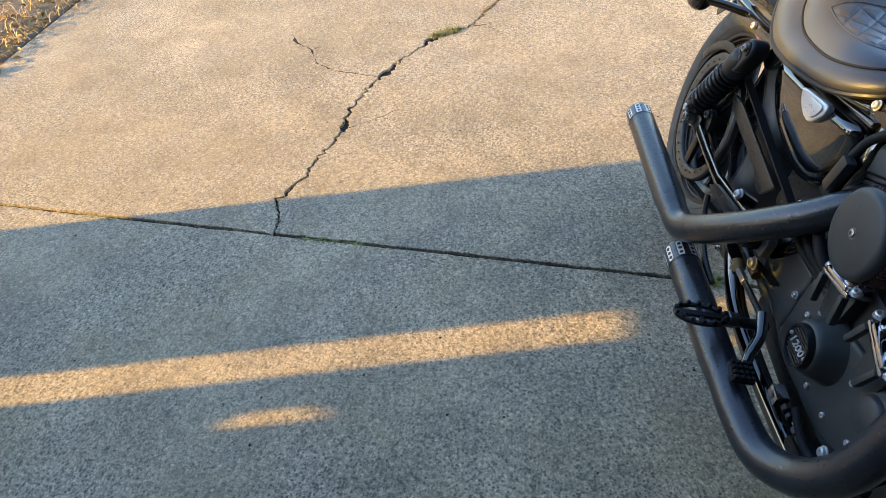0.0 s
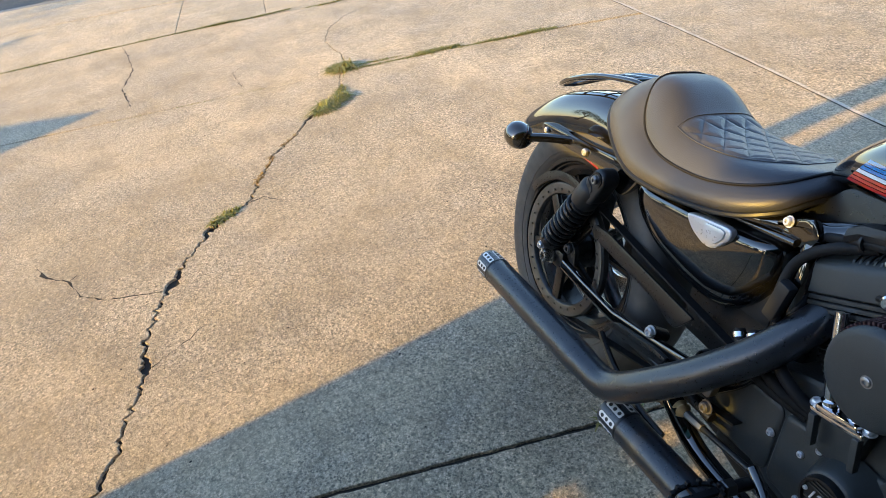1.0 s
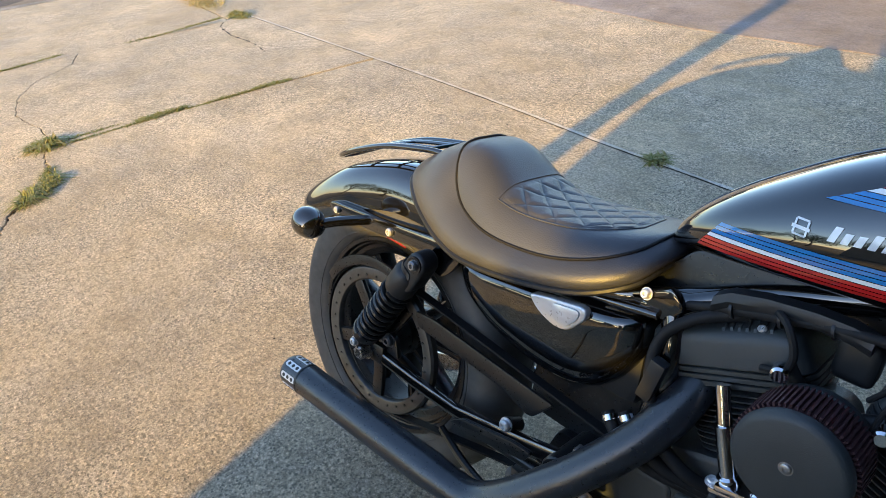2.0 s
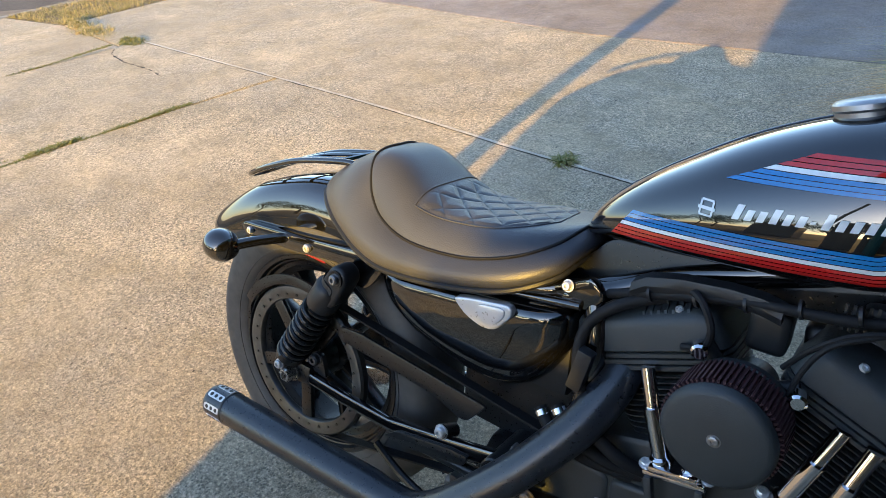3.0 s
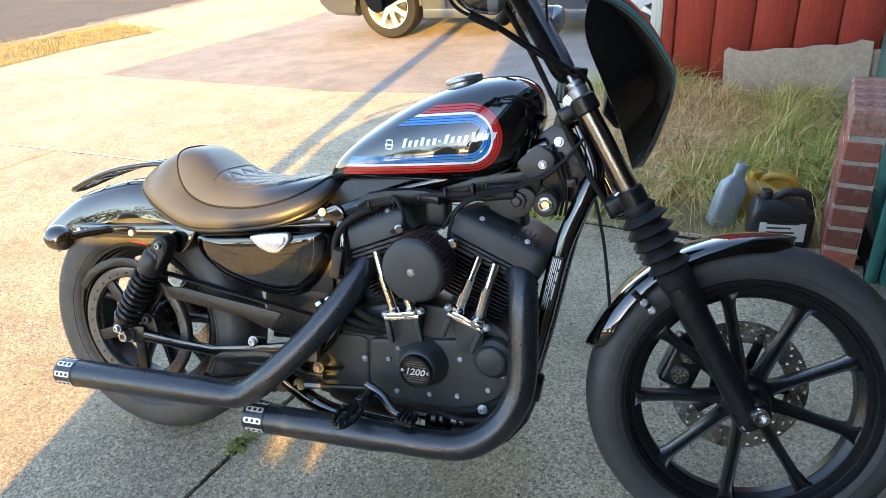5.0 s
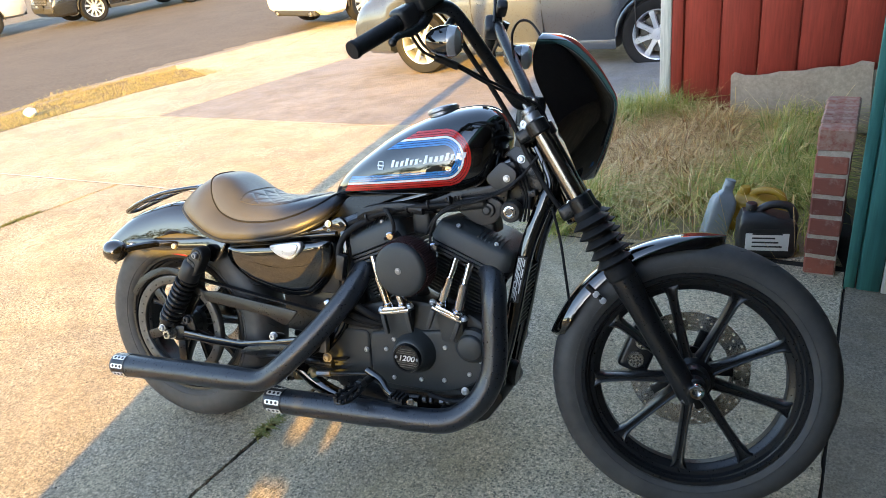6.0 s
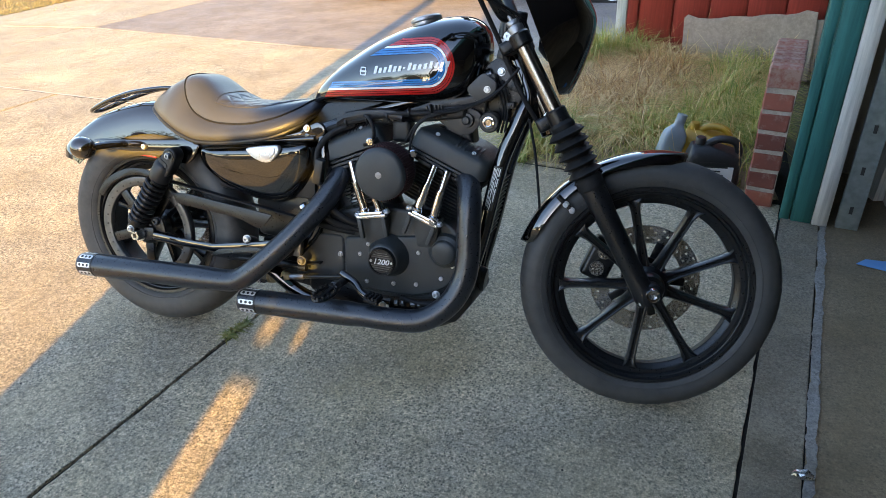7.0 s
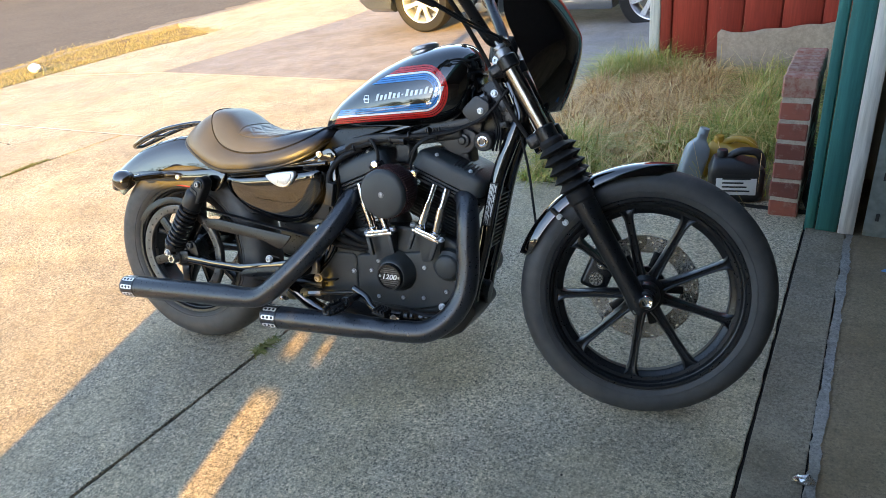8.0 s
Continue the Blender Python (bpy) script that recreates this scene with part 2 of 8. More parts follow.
M = {
    "gloss": gloss_black(),
    "satin": painted("satin_black_paint", (0.0075, 0.0085, 0.0100), 0.30, vary=0.1, scale=14, bump=0.04, spec=0.4),
    "pipe": painted("black_ceramic_coating", (0.0130, 0.0160, 0.0215), 0.30, vary=0.1, scale=12, bump=0.05, bump_scale=600, spec=0.65),
    "wrinkle": painted("black_wrinkle_coating", (0.0260, 0.0310, 0.0335), 0.48, vary=0.14, scale=16, bump=0.35, bump_scale=900, spec=0.5),
    "plastic": painted("black_plastic", (0.013, 0.014, 0.016), 0.42, bump=0.1, spec=0.4),
    "grey_mount": painted("dark_grey_bracket", (0.022, 0.024, 0.027), 0.42, vary=0.1),
    "rubber": rubber("tyre_rubber"),
    "soft": painted("soft_rubber", (0.012, 0.012, 0.013), 0.6, bump=0.1, spec=0.2),
    "chrome": painted("chrome", (0.62, 0.62, 0.64), 0.07, 1.0, vary=0.05),
    "steel": painted("brushed_steel", (0.46, 0.45, 0.43), 0.28, 1.0, vary=0.15, scale=25),
    "bright_bolt": painted("bright_zinc_bolt", (0.60, 0.61, 0.63), 0.34, 0.65, vary=0.08, scale=40),
    "fork_steel": painted("hard_chromed_fork_steel", (0.33, 0.31, 0.29), 0.24, 1.0, vary=0.08, scale=25),
    "dark_steel": painted("dark_steel", (0.13, 0.13, 0.13), 0.38, 1.0, vary=0.25, scale=25),
    "alu": painted("grey_aluminium", (0.30, 0.30, 0.31), 0.38, 0.9, vary=0.12, scale=20),
    "tan_rubber": painted("tan_rubber", (0.40, 0.29, 0.15), 0.6, vary=0.2, scale=40),
    "zinc": painted("dusty_zinc_steel", (0.20, 0.18, 0.15), 0.55, 0.3, vary=0.25, scale=40),
    "pulley": painted("worn_pulley_metal", (0.11, 0.11, 0.11), 0.45, 0.9, vary=0.2, scale=30),
    "silver": painted("silver_paint", (0.56, 0.59, 0.64), 0.3, 0.5, coat=0.4, vary=0.05),
    "leather": leather("black_leather", (0.043, 0.045, 0.054)),
    "red": painted("red_stripe_paint", (0.50, 0.016, 0.014), 0.25, coat=1.0, vary=0.06, spec=0.1),
    "white": painted("white_stripe_paint", (0.72, 0.74, 0.76), 0.25, coat=1.0, vary=0.03, spec=0.1),
    "blue": painted("blue_stripe_paint", (0.001, 0.165, 0.46), 0.25, coat=1.0, vary=0.06, spec=0.1),
    "letter": painted("pale_grey_decal", (0.66, 0.68, 0.70), 0.25, coat=1.0, vary=0.03, spec=0.1),
    "filter": painted("dark_red_filter_gauze", (0.05, 0.016, 0.018), 0.7, bump=0.5, bump_scale=1500),
    "reflector": painted("red_reflector", (0.2, 0.015, 0.01), 0.2, coat=1.0),
    "concrete": concrete("weathered_concrete", (0.625, 0.502, 0.334), 1.0, 0.32, ((-1.35, -2.25, 1.7, 0.62), (-0.45, -0.35, 0.8, 0.45), (-3.6, -1.6, 1.6, 0.4)), ((-0.75, -0.35, 1.7),)),
    "stamped": concrete("stamped_concrete", (0.38, 0.315, 0.265), 0.5, 0.25),
    "threshold": concrete("threshold_concrete", (0.30, 0.245, 0.175), 0.6, 0.5),
    "kerbstone": concrete("kerb_concrete", (0.37, 0.32, 0.25), 0.6, 0.4),
    "garage_floor": concrete("stained_garage_concrete", (0.27, 0.195, 0.115), 0.4, 0.5),
    "dusty_seam": concrete("dusty_seam_concrete", (0.36, 0.325, 0.285), 0.5, 0.35),
    "dirt": dull_ground("dry_dirt", (0.10, 0.08, 0.055), (0.17, 0.135, 0.095)),
    "grit": dull_ground("sandy_grit", (0.11, 0.085, 0.06), (0.25, 0.195, 0.135), 14.0, 0.01),
    "thatch": dull_ground("straw_thatch", (0.16, 0.115, 0.06), (0.34, 0.25, 0.14), 9.0, 0.02),
    "pale_joint": concrete("pale_joint_filler", (0.78, 0.69, 0.54), 0.4, 0.15),
    "joint": dull_ground("joint_dirt_and_shade", (0.010, 0.008, 0.006), (0.024, 0.019, 0.013), 30.0, 0.01),
    "asphalt": dull_ground("worn_asphalt", (0.060, 0.048, 0.038), (0.095, 0.076, 0.060), 1.2, 0.01),
    "red_wood": wood_paint("red_barn_paint", (0.36, 0.045, 0.028)),
    "teal_wood": wood_paint("teal_paint", (0.030, 0.180, 0.172), 0.45),
    "white_wood": wood_paint("white_trim_paint", (0.62, 0.61, 0.58)),
    "board": dull_ground("raw_fibreboard", (0.29, 0.20, 0.145), (0.41, 0.30, 0.22), 3.0, 0.002),
    "fence_wood": wood_paint("grey_fence_wood", (0.22, 0.17, 0.13), 0.85),
    "house": painted("house_render", (0.36, 0.34, 0.31), 0.85, vary=0.12, scale=2.0, bump=0.3, bump_scale=120),
    "dark_inside": painted("dim_garage_wall", (0.30, 0.25, 0.19), 0.85, vary=0.3, scale=3.0),
    "roof": painted("asphalt_shingle", (0.07, 0.065, 0.06), 0.9, vary=0.3, scale=8.0, bump=0.6, bump_scale=60),
    "mortar": dull_ground("mortar", (0.30, 0.23, 0.18), (0.52, 0.43, 0.35), 45.0, 0.006),
    "dry_grass": grassy("dry_grass", (0.55, 0.31, 0.10), (0.80, 0.51, 0.20), (0.94, 0.70, 0.36)),
    "green_grass": grassy("green_grass", (0.15, 0.22, 0.025), (0.40, 0.38, 0.07), (0.68, 0.48, 0.17)),
    "rust_grass": grassy("rusty_dead_grass", (0.30, 0.13, 0.04), (0.62, 0.33, 0.12), (0.85, 0.58, 0.28)),
    "verge_blades": grassy("verge_grass", (0.14, 0.15, 0.03), (0.34, 0.26, 0.08), (0.52, 0.42, 0.20)),
    "weed": grassy("moss_and_weed", (0.10, 0.13, 0.02), (0.19, 0.19, 0.04), (0.28, 0.22, 0.07)),
    "leaf": grassy("tree_leaves", (0.03, 0.06, 0.012), (0.05, 0.09, 0.02), (0.08, 0.11, 0.03)),
    "bark": painted("bark", (0.12, 0.085, 0.06), 0.9, vary=0.3, scale=10, bump=0.8, bump_scale=40),
    "litter": grassy("dead_leaves", (0.16, 0.08, 0.02), (0.28, 0.17, 0.04), (0.34, 0.24, 0.09)),
    "grey_jug": painted("grey_plastic", (0.23, 0.27, 0.30), 0.45, vary=0.15, dust=0.3),
    "yellow_jug": painted("yellow_plastic", (0.38, 0.21, 0.02), 0.4, vary=0.06),
    "black_jug": painted("black_jug_plastic", (0.014, 0.014, 0.015), 0.4, dust=0.12),
    "paper_label": painted("white_label", (0.65, 0.65, 0.63), 0.5, vary=0.04),
    # black for print, and for shade painted where holes and gaps lie
    "ink_and_recess": painted("black_ink_and_recess_shade", (0.02, 0.02, 0.02), 0.5),
    "blue_paper": painted("blue_paper", (0.10, 0.28, 0.55), 0.7, vary=0.06),
    "galv": painted("galvanised_steel", (0.23, 0.26, 0.25), 0.5, 0.6, vary=0.2, scale=30),
    "car_grey": painted("grey_car_paint", (0.105, 0.122, 0.145), 0.30, 0.65, coat=0.5, vary=0.03, spec=0.3),
    "car_white": painted("white_car_paint", (0.55, 0.55, 0.56), 0.3, coat=1.0, vary=0.02),
    "car_dark": painted("charcoal_car_paint", (0.014, 0.016, 0.020), 0.25, 0.0, coat=0.3, vary=0.03),
    "car_glass": painted("dark_tinted_glass", (0.015, 0.017, 0.018), 0.03, coat=1.0),
    "car_trim": painted("car_trim_plastic", (0.03, 0.03, 0.03), 0.5),
    "clear": painted("clear_lamp_lens", (0.20, 0.21, 0.22), 0.10, 0.2, coat=1.0, vary=0.15, scale=60),
    "slot_bright": painted("bright_steel_slot", (0.75, 0.74, 0.72), 0.45, 0.3, vary=0.08),
    "red_lens": painted("red_lamp_lens", (0.35, 0.01, 0.01), 0.1, coat=1.0),
    "trash": painted("white_rubbish", (0.7, 0.68, 0.65), 0.6),
}

# ---- mesh helpers ----
from mathutils.bvhtree import BVHTree
FLANK_ON = [False]


def part(name, bm, material, parent=None, label="", smooth=True, angle=38.0):
    """Links a bmesh as one mesh object under a thing or a part."""
    me = bpy.data.meshes.new(name)
    if FLANK_ON[0]:
        for v in bm.verts:
            v.co = flank(v.co)
    bmesh.ops.recalc_face_normals(bm, faces=bm.faces)
    if smooth:
        for f in bm.faces:
            f.smooth = True
        lim = radians(angle)
        for e in bm.edges:
            if len(e.link_faces) == 2 and e.calc_face_angle(0.0) > lim:
                e.smooth = False
    bm.to_mesh(me)
    bm.free()
    me.materials.append(M[material] if isinstance(material, str) else material)
    ob = new(name, me)
    ob.parent = parent
    return tagged(ob, label)


def thing(name, label, category, place=None, group="", kind=""):
    ob = new(name)
    ob.empty_display_size = 0.1
    if place is not None:
        ob.matrix_world = place
    return tagged(ob, label, category, group, kind)


def smooth_path(pts, n=6):
    """Catmull-Rom through points of any dimension."""
    pts = [Vector(p) for p in pts]
    out = []
    for i in range(len(pts) - 1):
        p0, p1, p2, p3 = pts[max(i - 1, 0)], pts[i], pts[i + 1], pts[min(i + 2, len(pts) - 1)]
        for k in range(n):
            t = k / n
            out.append(0.5 * ((2 * p1) + (p2 - p0) * t + (2 * p0 - 5 * p1 + 4 * p2 - p3) * t * t + (3 * p1 - p0 - 3 * p2 + p3) * t ** 3))
    out.append(pts[-1])
    return out


def curve_at(keys, x):
    """Smooth value of a table of (x, value) at x."""
    if x <= keys[0][0]:
        return keys[0][1]
    for i in range(len(keys) - 1):
        (x0, v0), (x1, v1) = keys[i], keys[i + 1]
        if x <= x1:
            t = (x - x0) / (x1 - x0)
            m0 = (v1 - keys[i - 1][1]) / (x1 - keys[i - 1][0]) if i > 0 else (v1 - v0) / (x1 - x0)
            m1 = (keys[i + 2][1] - v0) / (keys[i + 2][0] - x0) if i + 2 < len(keys) else (v1 - v0) / (x1 - x0)
            h = x1 - x0
            return (2 * t ** 3 - 3 * t * t + 1) * v0 + (t ** 3 - 2 * t * t + t) * h * m0 + (3 * t * t - 2 * t ** 3) * v1 + (t ** 3 - t * t) * h * m1
    return keys[-1][1]


def add_loft(bm, rings, closed=True, cap=True):
    """Skin of rings with equal counts of points."""
    rows = [[bm.verts.new(p) for p in ring] for ring in rings]
    n = len(rows[0])
    for a, b in zip(rows, rows[1:]):
        for i in range(n if closed else n - 1):
            j = (i + 1) % n
            try:
                bm.faces.new((a[i], a[j], b[j], b[i]))
            except ValueError:
                pass
    if cap and closed:
        for row in (rows[0], rows[-1]):
            try:
                bm.faces.new(row)
            except ValueError:
                pass
    return rows


def loft(rings, closed=True, cap=True):
    bm = bmesh.new()
    add_loft(bm, rings, closed, cap)
    return bm


def add_tube(bm, path, r, seg=16, cap=True, squash=1.0):
    """A tube along points; r is one radius or one for each point."""
    path = [Vector(p) for p in path]
    rs = r if isinstance(r, (list, tuple)) else [r] * len(path)
    tang = [(path[min(i + 1, len(path) - 1)] - path[max(i - 1, 0)]).normalized() for i in range(len(path))]
    ref = Vector((0, 0, 1)) if abs(tang[0].z) < 0.9 else Vector((1, 0, 0))
    side = tang[0].cross(ref).normalized()
    rings = []
    for p, t, rad in zip(path, tang, rs):
        side = (side - t * side.dot(t)).normalized()
        up = side.cross(t)
        rings.append([p + rad * (math.cos(a) * side * squash + math.sin(a) * up) for a in (2 * math.pi * k / seg for k in range(seg))])
    add_loft(bm, rings, True, cap)
    return bm


def tube(path, r, seg=16, cap=True, squash=1.0):
    return add_tube(bmesh.new(), path, r, seg, cap, squash)


def add_lathe(bm, profile, seg=48, m=Matrix(), closed=False):
    """Turns (radius, y) points round the y axis."""
    rings = []
    for k in range(seg):
        a = 2 * math.pi * k / seg
        rings.append([m @ Vector((r * math.cos(a), y, r * math.sin(a))) for r, y in profile])
    rows = [[bm.verts.new(p) for p in ring] for ring in rings]
    n = len(profile)
    for k in range(seg):
        a, b = rows[k], rows[(k + 1) % seg]
        for i in range(n if closed else n - 1):
            j = (i + 1) % n
            try:
                bm.faces.new((a[i], a[j], b[j], b[i]))
            except ValueError:
                pass
    bmesh.ops.remove_doubles(bm, verts=bm.verts, dist=1e-5)
    return bm


def lathe(profile, seg=48, m=Matrix(), closed=False):
    return add_lathe(bmesh.new(), profile, seg, m, closed)


def add_box(bm, size, m=Matrix(), bevel=0.0, segments=2):
    made = bmesh.ops.create_cube(bm, size=1.0, matrix=m @ Matrix.Diagonal((*size, 1)))
    if bevel:
        edges = list({e for v in made["verts"] for e in v.link_edges})
        bmesh.ops.bevel(bm, geom=edges, offset=bevel, segments=segments, affect="EDGES", profile=0.6)
    return bm


def box(size, m=Matrix(), bevel=0.0, segments=2):
    return add_box(bmesh.new(), size, m, bevel, segments)


def at(x, y, z):
    return Matrix.Translation((x, y, z))


def along(p, way):
    """A frame at p whose y axis points along way."""
    return Matrix.Translation(p) @ Vector(way).to_track_quat("Y", "Z").to_matrix().to_4x4()


def add_rod(bm, a, b, r, seg=14, chamfer=0.0):
    a, b = Vector(a), Vector(b)
    d = (b - a).length
    c = min(chamfer, d / 3, r * 0.6)
    prof = [(0, 0), (r - c, 0), (r, c), (r, d - c), (r - c, d), (0, d)] if c else [(0, 0), (r, 0), (r, d), (0, d)]
    return add_lathe(bm, prof, seg, along(a, b - a))


def rod(a, b, r, seg=14, chamfer=0.0):
    return add_rod(bmesh.new(), a, b, r, seg, chamfer)


def add_plate(bm, outline, axis, lo, hi, bevel=0.0, segments=2):
    """An outline of (u, v) made thick from lo to hi along axis: 'y' takes (x, z), 'z' takes (x, y), 'x' takes (y, z)."""
    def put(u, v, w):
        return {"y": (u, w, v), "z": (u, v, w), "x": (w, u, v)}[axis]
    lower = [bm.verts.new(put(u, v, lo)) for u, v in outline]
    upper = [bm.verts.new(put(u, v, hi)) for u, v in outline]
    n = len(outline)
    faces = [bm.faces.new(lower), bm.faces.new(upper)]
    for i in range(n):
        faces.append(bm.faces.new((lower[i], lower[(i + 1) % n], upper[(i + 1) % n], upper[i])))
    bmesh.ops.recalc_face_normals(bm, faces=faces)
    if bevel:
        rim = list({e for f in faces[:2] for e in f.edges})
        bmesh.ops.bevel(bm, geom=rim, offset=bevel, segments=segments, affect="EDGES", profile=0.6)
    return bm


def plate(outline, axis, lo, hi, bevel=0.0, segments=2):
    return add_plate(bmesh.new(), outline, axis, lo, hi, bevel, segments)


def rounded(pts, r, n=4):
    """Rounds the corners of a closed outline."""
    out = []
    k = len(pts)
    for i in range(k):
        p, a, b = Vector(pts[i]), Vector(pts[i - 1]), Vector(pts[(i + 1) % k])
        da, db = (a - p), (b - p)
        ca, cb = min(r, da.length * 0.45), min(r, db.length * 0.45)
        s, e = p + da.normalized() * ca, p + db.normalized() * cb
        for j in range(n + 1):
            t = j / n
            out.append(tuple((1 - t) ** 2 * s + 2 * t * (1 - t) * p + t * t * e))
    return out


def bolt(name, p, way, r, parent, material="bright_bolt", height=None, socket=True):
    """A cap bolt: washer, domed head and a dark hexagon socket."""
    h = height or r * 0.9
    bm = lathe([(0, h * 0.5), (r * 0.42, h * 0.5), (r * 0.42, h), (r * 0.78, h), (r, h * 0.7), (r, 0.0), (r * 1.3, 0.0), (r * 1.3, -h * 0.2)] if socket else
               [(0, h), (r * 0.6, h * 0.95), (r * 0.95, h * 0.6), (r, 0.0), (r * 1.3, 0.0), (r * 1.3, -h * 0.2)], 12, along(p, way))
    return part(name, bm, material, parent)


def nut(name, p, way, r, parent, material="chrome", height=None):
    h = height or r
    m = along(p, way)
    rings = []
    for y, k in ((0, 1.0), (h * 0.85, 1.0), (h, 0.86), (h, 0.5), (h * 0.4, 0.45)):
        rings.append([m @ Vector((r * k * math.cos(a), y, r * k * math.sin(a))) for a in (math.pi * j / 3 for j in range(6))])
    return part(name, loft(rings, True, True), material, parent, angle=20)

# ---- ground ----
def fall(x, y):
    """The drive falls gently from the garage to the street."""
    d = -0.55 * x + 0.83 * y
    a, b = min(max(d - 1.5, 0.0), 6.0), max(d - 7.5, 0.0)
    return -0.06 * (a * a / 2.4 if a < 1.2 else a - 0.6) + 0.004 * min(b, 40.0)


def sheet(xs, ys, drop, wobble=0.0):
    bm = bmesh.new()
    rows = [[bm.verts.new((x, y, fall(x, y) - drop + wobble * noise.noise(Vector((x * 3, y * 3, 0))))) for x in xs] for y in ys]
    for a, b in zip(rows, rows[1:]):
        for i in range(len(xs) - 1):
            bm.faces.new((a[i], a[i + 1], b[i + 1], b[i]))
    return bm


def spaced(lo, hi, near_lo, near_hi, step):
    """Fine steps near the drive and a few coarse ones out to the horizon."""
    out = [lo, lo * 0.4, lo * 0.15]
    k = near_lo
    while k < near_hi:
        out.append(k)
        k += step
    return out + [near_hi, hi * 0.15, hi * 0.4, hi]


ground = tagged(part("ground", sheet(spaced(-1500, 1500, -30, 12, 1.0), spaced(-1500, 1500, -12, 35, 1.0), 0.06), "dirt"),
                "bare dry dirt reaching out to the horizon", "ground", kind="structure")

J1 = lambda y: 0.27 + 0.181 * (y + 0.02)         # joint across the drive, under the rear wheel
JA = lambda y: -2.75 + 0.2 * (y + 0.04)
JB = lambda y: -4.65 + 0.12 * y
JK = lambda y: -7.55 + 0.11 * y + 0.29 * min(max(y - 6.0, 0.0), 30.0)                  # kerb line, bending where the street turns
JG = lambda y: 1.80 + 0.117 * y                  # joint in front of the garage
L2 = lambda x: 1.44 - 0.095 * (x - 0.5) if x > -0.6 else 1.5445 - 0.14 * (x + 0.6)          # joint along the drive, with a slight bend
GAP = 0.010


def shrink(poly, g):
    """Moves each side of a plan outline inwards by g."""
    n = len(poly)
    area = sum(poly[i][0] * poly[(i + 1) % n][1] - poly[(i + 1) % n][0] * poly[i][1] for i in range(n))
    sign = 1 if area > 0 else -1
    lines = []
    for i in range(n):
        a, b = Vector(poly[i]), Vector(poly[(i + 1) % n])
        d = (b - a).normalized()
        lines.append((a + Vector((-d.y, d.x)) * g * sign, d))
    out = []
    for i in range(n):
        (p, d), (q, e) = lines[i - 1], lines[i]
        den = d.x * e.y - d.y * e.x
        if abs(den) < 1e-3:
            out.append(tuple(q))
        else:
            t = ((q.x - p.x) * e.y - (q.y - p.y) * e.x) / den
            out.append(tuple(p + d * t))
    return out


def ragged(pts, step, amount, seed):
    """Breaks an open line into short uneven pieces."""
    out = []
    for a, b in zip(pts, pts[1:]):
        a, b = Vector(a), Vector(b)
        n = max(1, int((b - a).length / step))
        side = Vector((-(b - a).y, (b - a).x)).normalized()
        for k in range(n):
            p = a.lerp(b, k / n)
            jag = 0.9 * math.sin(913.7 * (p.x + 1.7 * p.y) + seed) * math.sin(377.1 * (p.y - 0.6 * p.x))
            w = 0.0 if k == 0 and a == Vector(pts[0]) else noise.noise(Vector((p.x * 17, p.y * 17, seed))) * 0.6 + 0.7 * noise.noise(Vector((p.x * 47, p.y * 47, seed))) + 0.45 * jag
            out.append(tuple(p + side * amount * w))
    return out + [tuple(pts[-1])]


def slab(name, poly, parent, material="concrete", gap=GAP, lift=0.0, edge=0.006, thick=0.09):
    """A cast slab: an outline in plan with worn edges; its top follows the fall of the drive."""
    bm = bmesh.new()
    outline = shrink(poly, gap) if gap else poly
    top = [bm.verts.new((x, y, lift)) for x, y in outline]
    low = [bm.verts.new((x, y, lift - thick)) for x, y in outline]
    face = bm.faces.new(top)
    n = len(top)
    for i in range(n):
        bm.faces.new((top[i], low[i], low[(i + 1) % n], top[(i + 1) % n]))
    bmesh.ops.recalc_face_normals(bm, faces=bm.faces)
    if edge:
        bmesh.ops.bevel(bm, geom=list(face.edges), offset=edge, segments=2, affect="EDGES", profile=0.5)
    for axis in (0, 1):
        lo = min(v.co[axis] for v in bm.verts)
        hi = max(v.co[axis] for v in bm.verts)
        k = lo + 0.5
        while k < hi:
            co, no = [0, 0, 0], [0, 0, 0]
            co[axis], no[axis] = k, 1
            bmesh.ops.bisect_plane(bm, geom=bm.verts[:] + bm.edges[:] + bm.faces[:], plane_co=co, plane_no=no)
            k += 0.5
    for v in bm.verts:
        v.co.z += fall(v.co.x, v.co.y)
    bmesh.ops.triangulate(bm, faces=[f for f in bm.faces if len(f.verts) > 4])
    return part(name, bm, material, parent, smooth=False)


def worn_line(f, y0, y1, off, seed):
    """A slab edge along a joint, chipped and uneven."""
    return ragged([(f(y0) + off, y0), (f(y1) + off, y1)], 0.025, 0.0042, seed)


drive = tagged(new("driveway"), "cracked weathered concrete driveway of several slabs", "driveway", kind="structure")
SOUTH = -3.0
# the main crack, from the joint by the rear wheel out to the next joint
CRACK = ragged([(J1(-1.29), -1.29), (-0.14, -1.32), (-0.29, -1.265), (-0.44, -1.225), (-0.57, -1.18), (-0.63, -1.20), (-0.79, -1.17), (-0.98, -1.115),
                (-1.10, -1.06), (-1.32, -0.94), (-1.45, -0.76), (-1.60, -0.70), (-1.88, -0.57), (-2.02, -0.44), (-2.18, -0.35), (-2.29, -0.17),
                (-2.5, -0.10), (JA(-0.04), -0.04)], 0.012, 0.021, 3.0)
FAR_CRACK = ragged([(JA(0.02), 0.02), (-3.1, 0.05), (-3.45, 0.02), (-3.75, 0.12), (-4.0, 0.26), (-4.29, 0.62), (JB(0.75), 0.75)], 0.06, 0.02, 5.0)


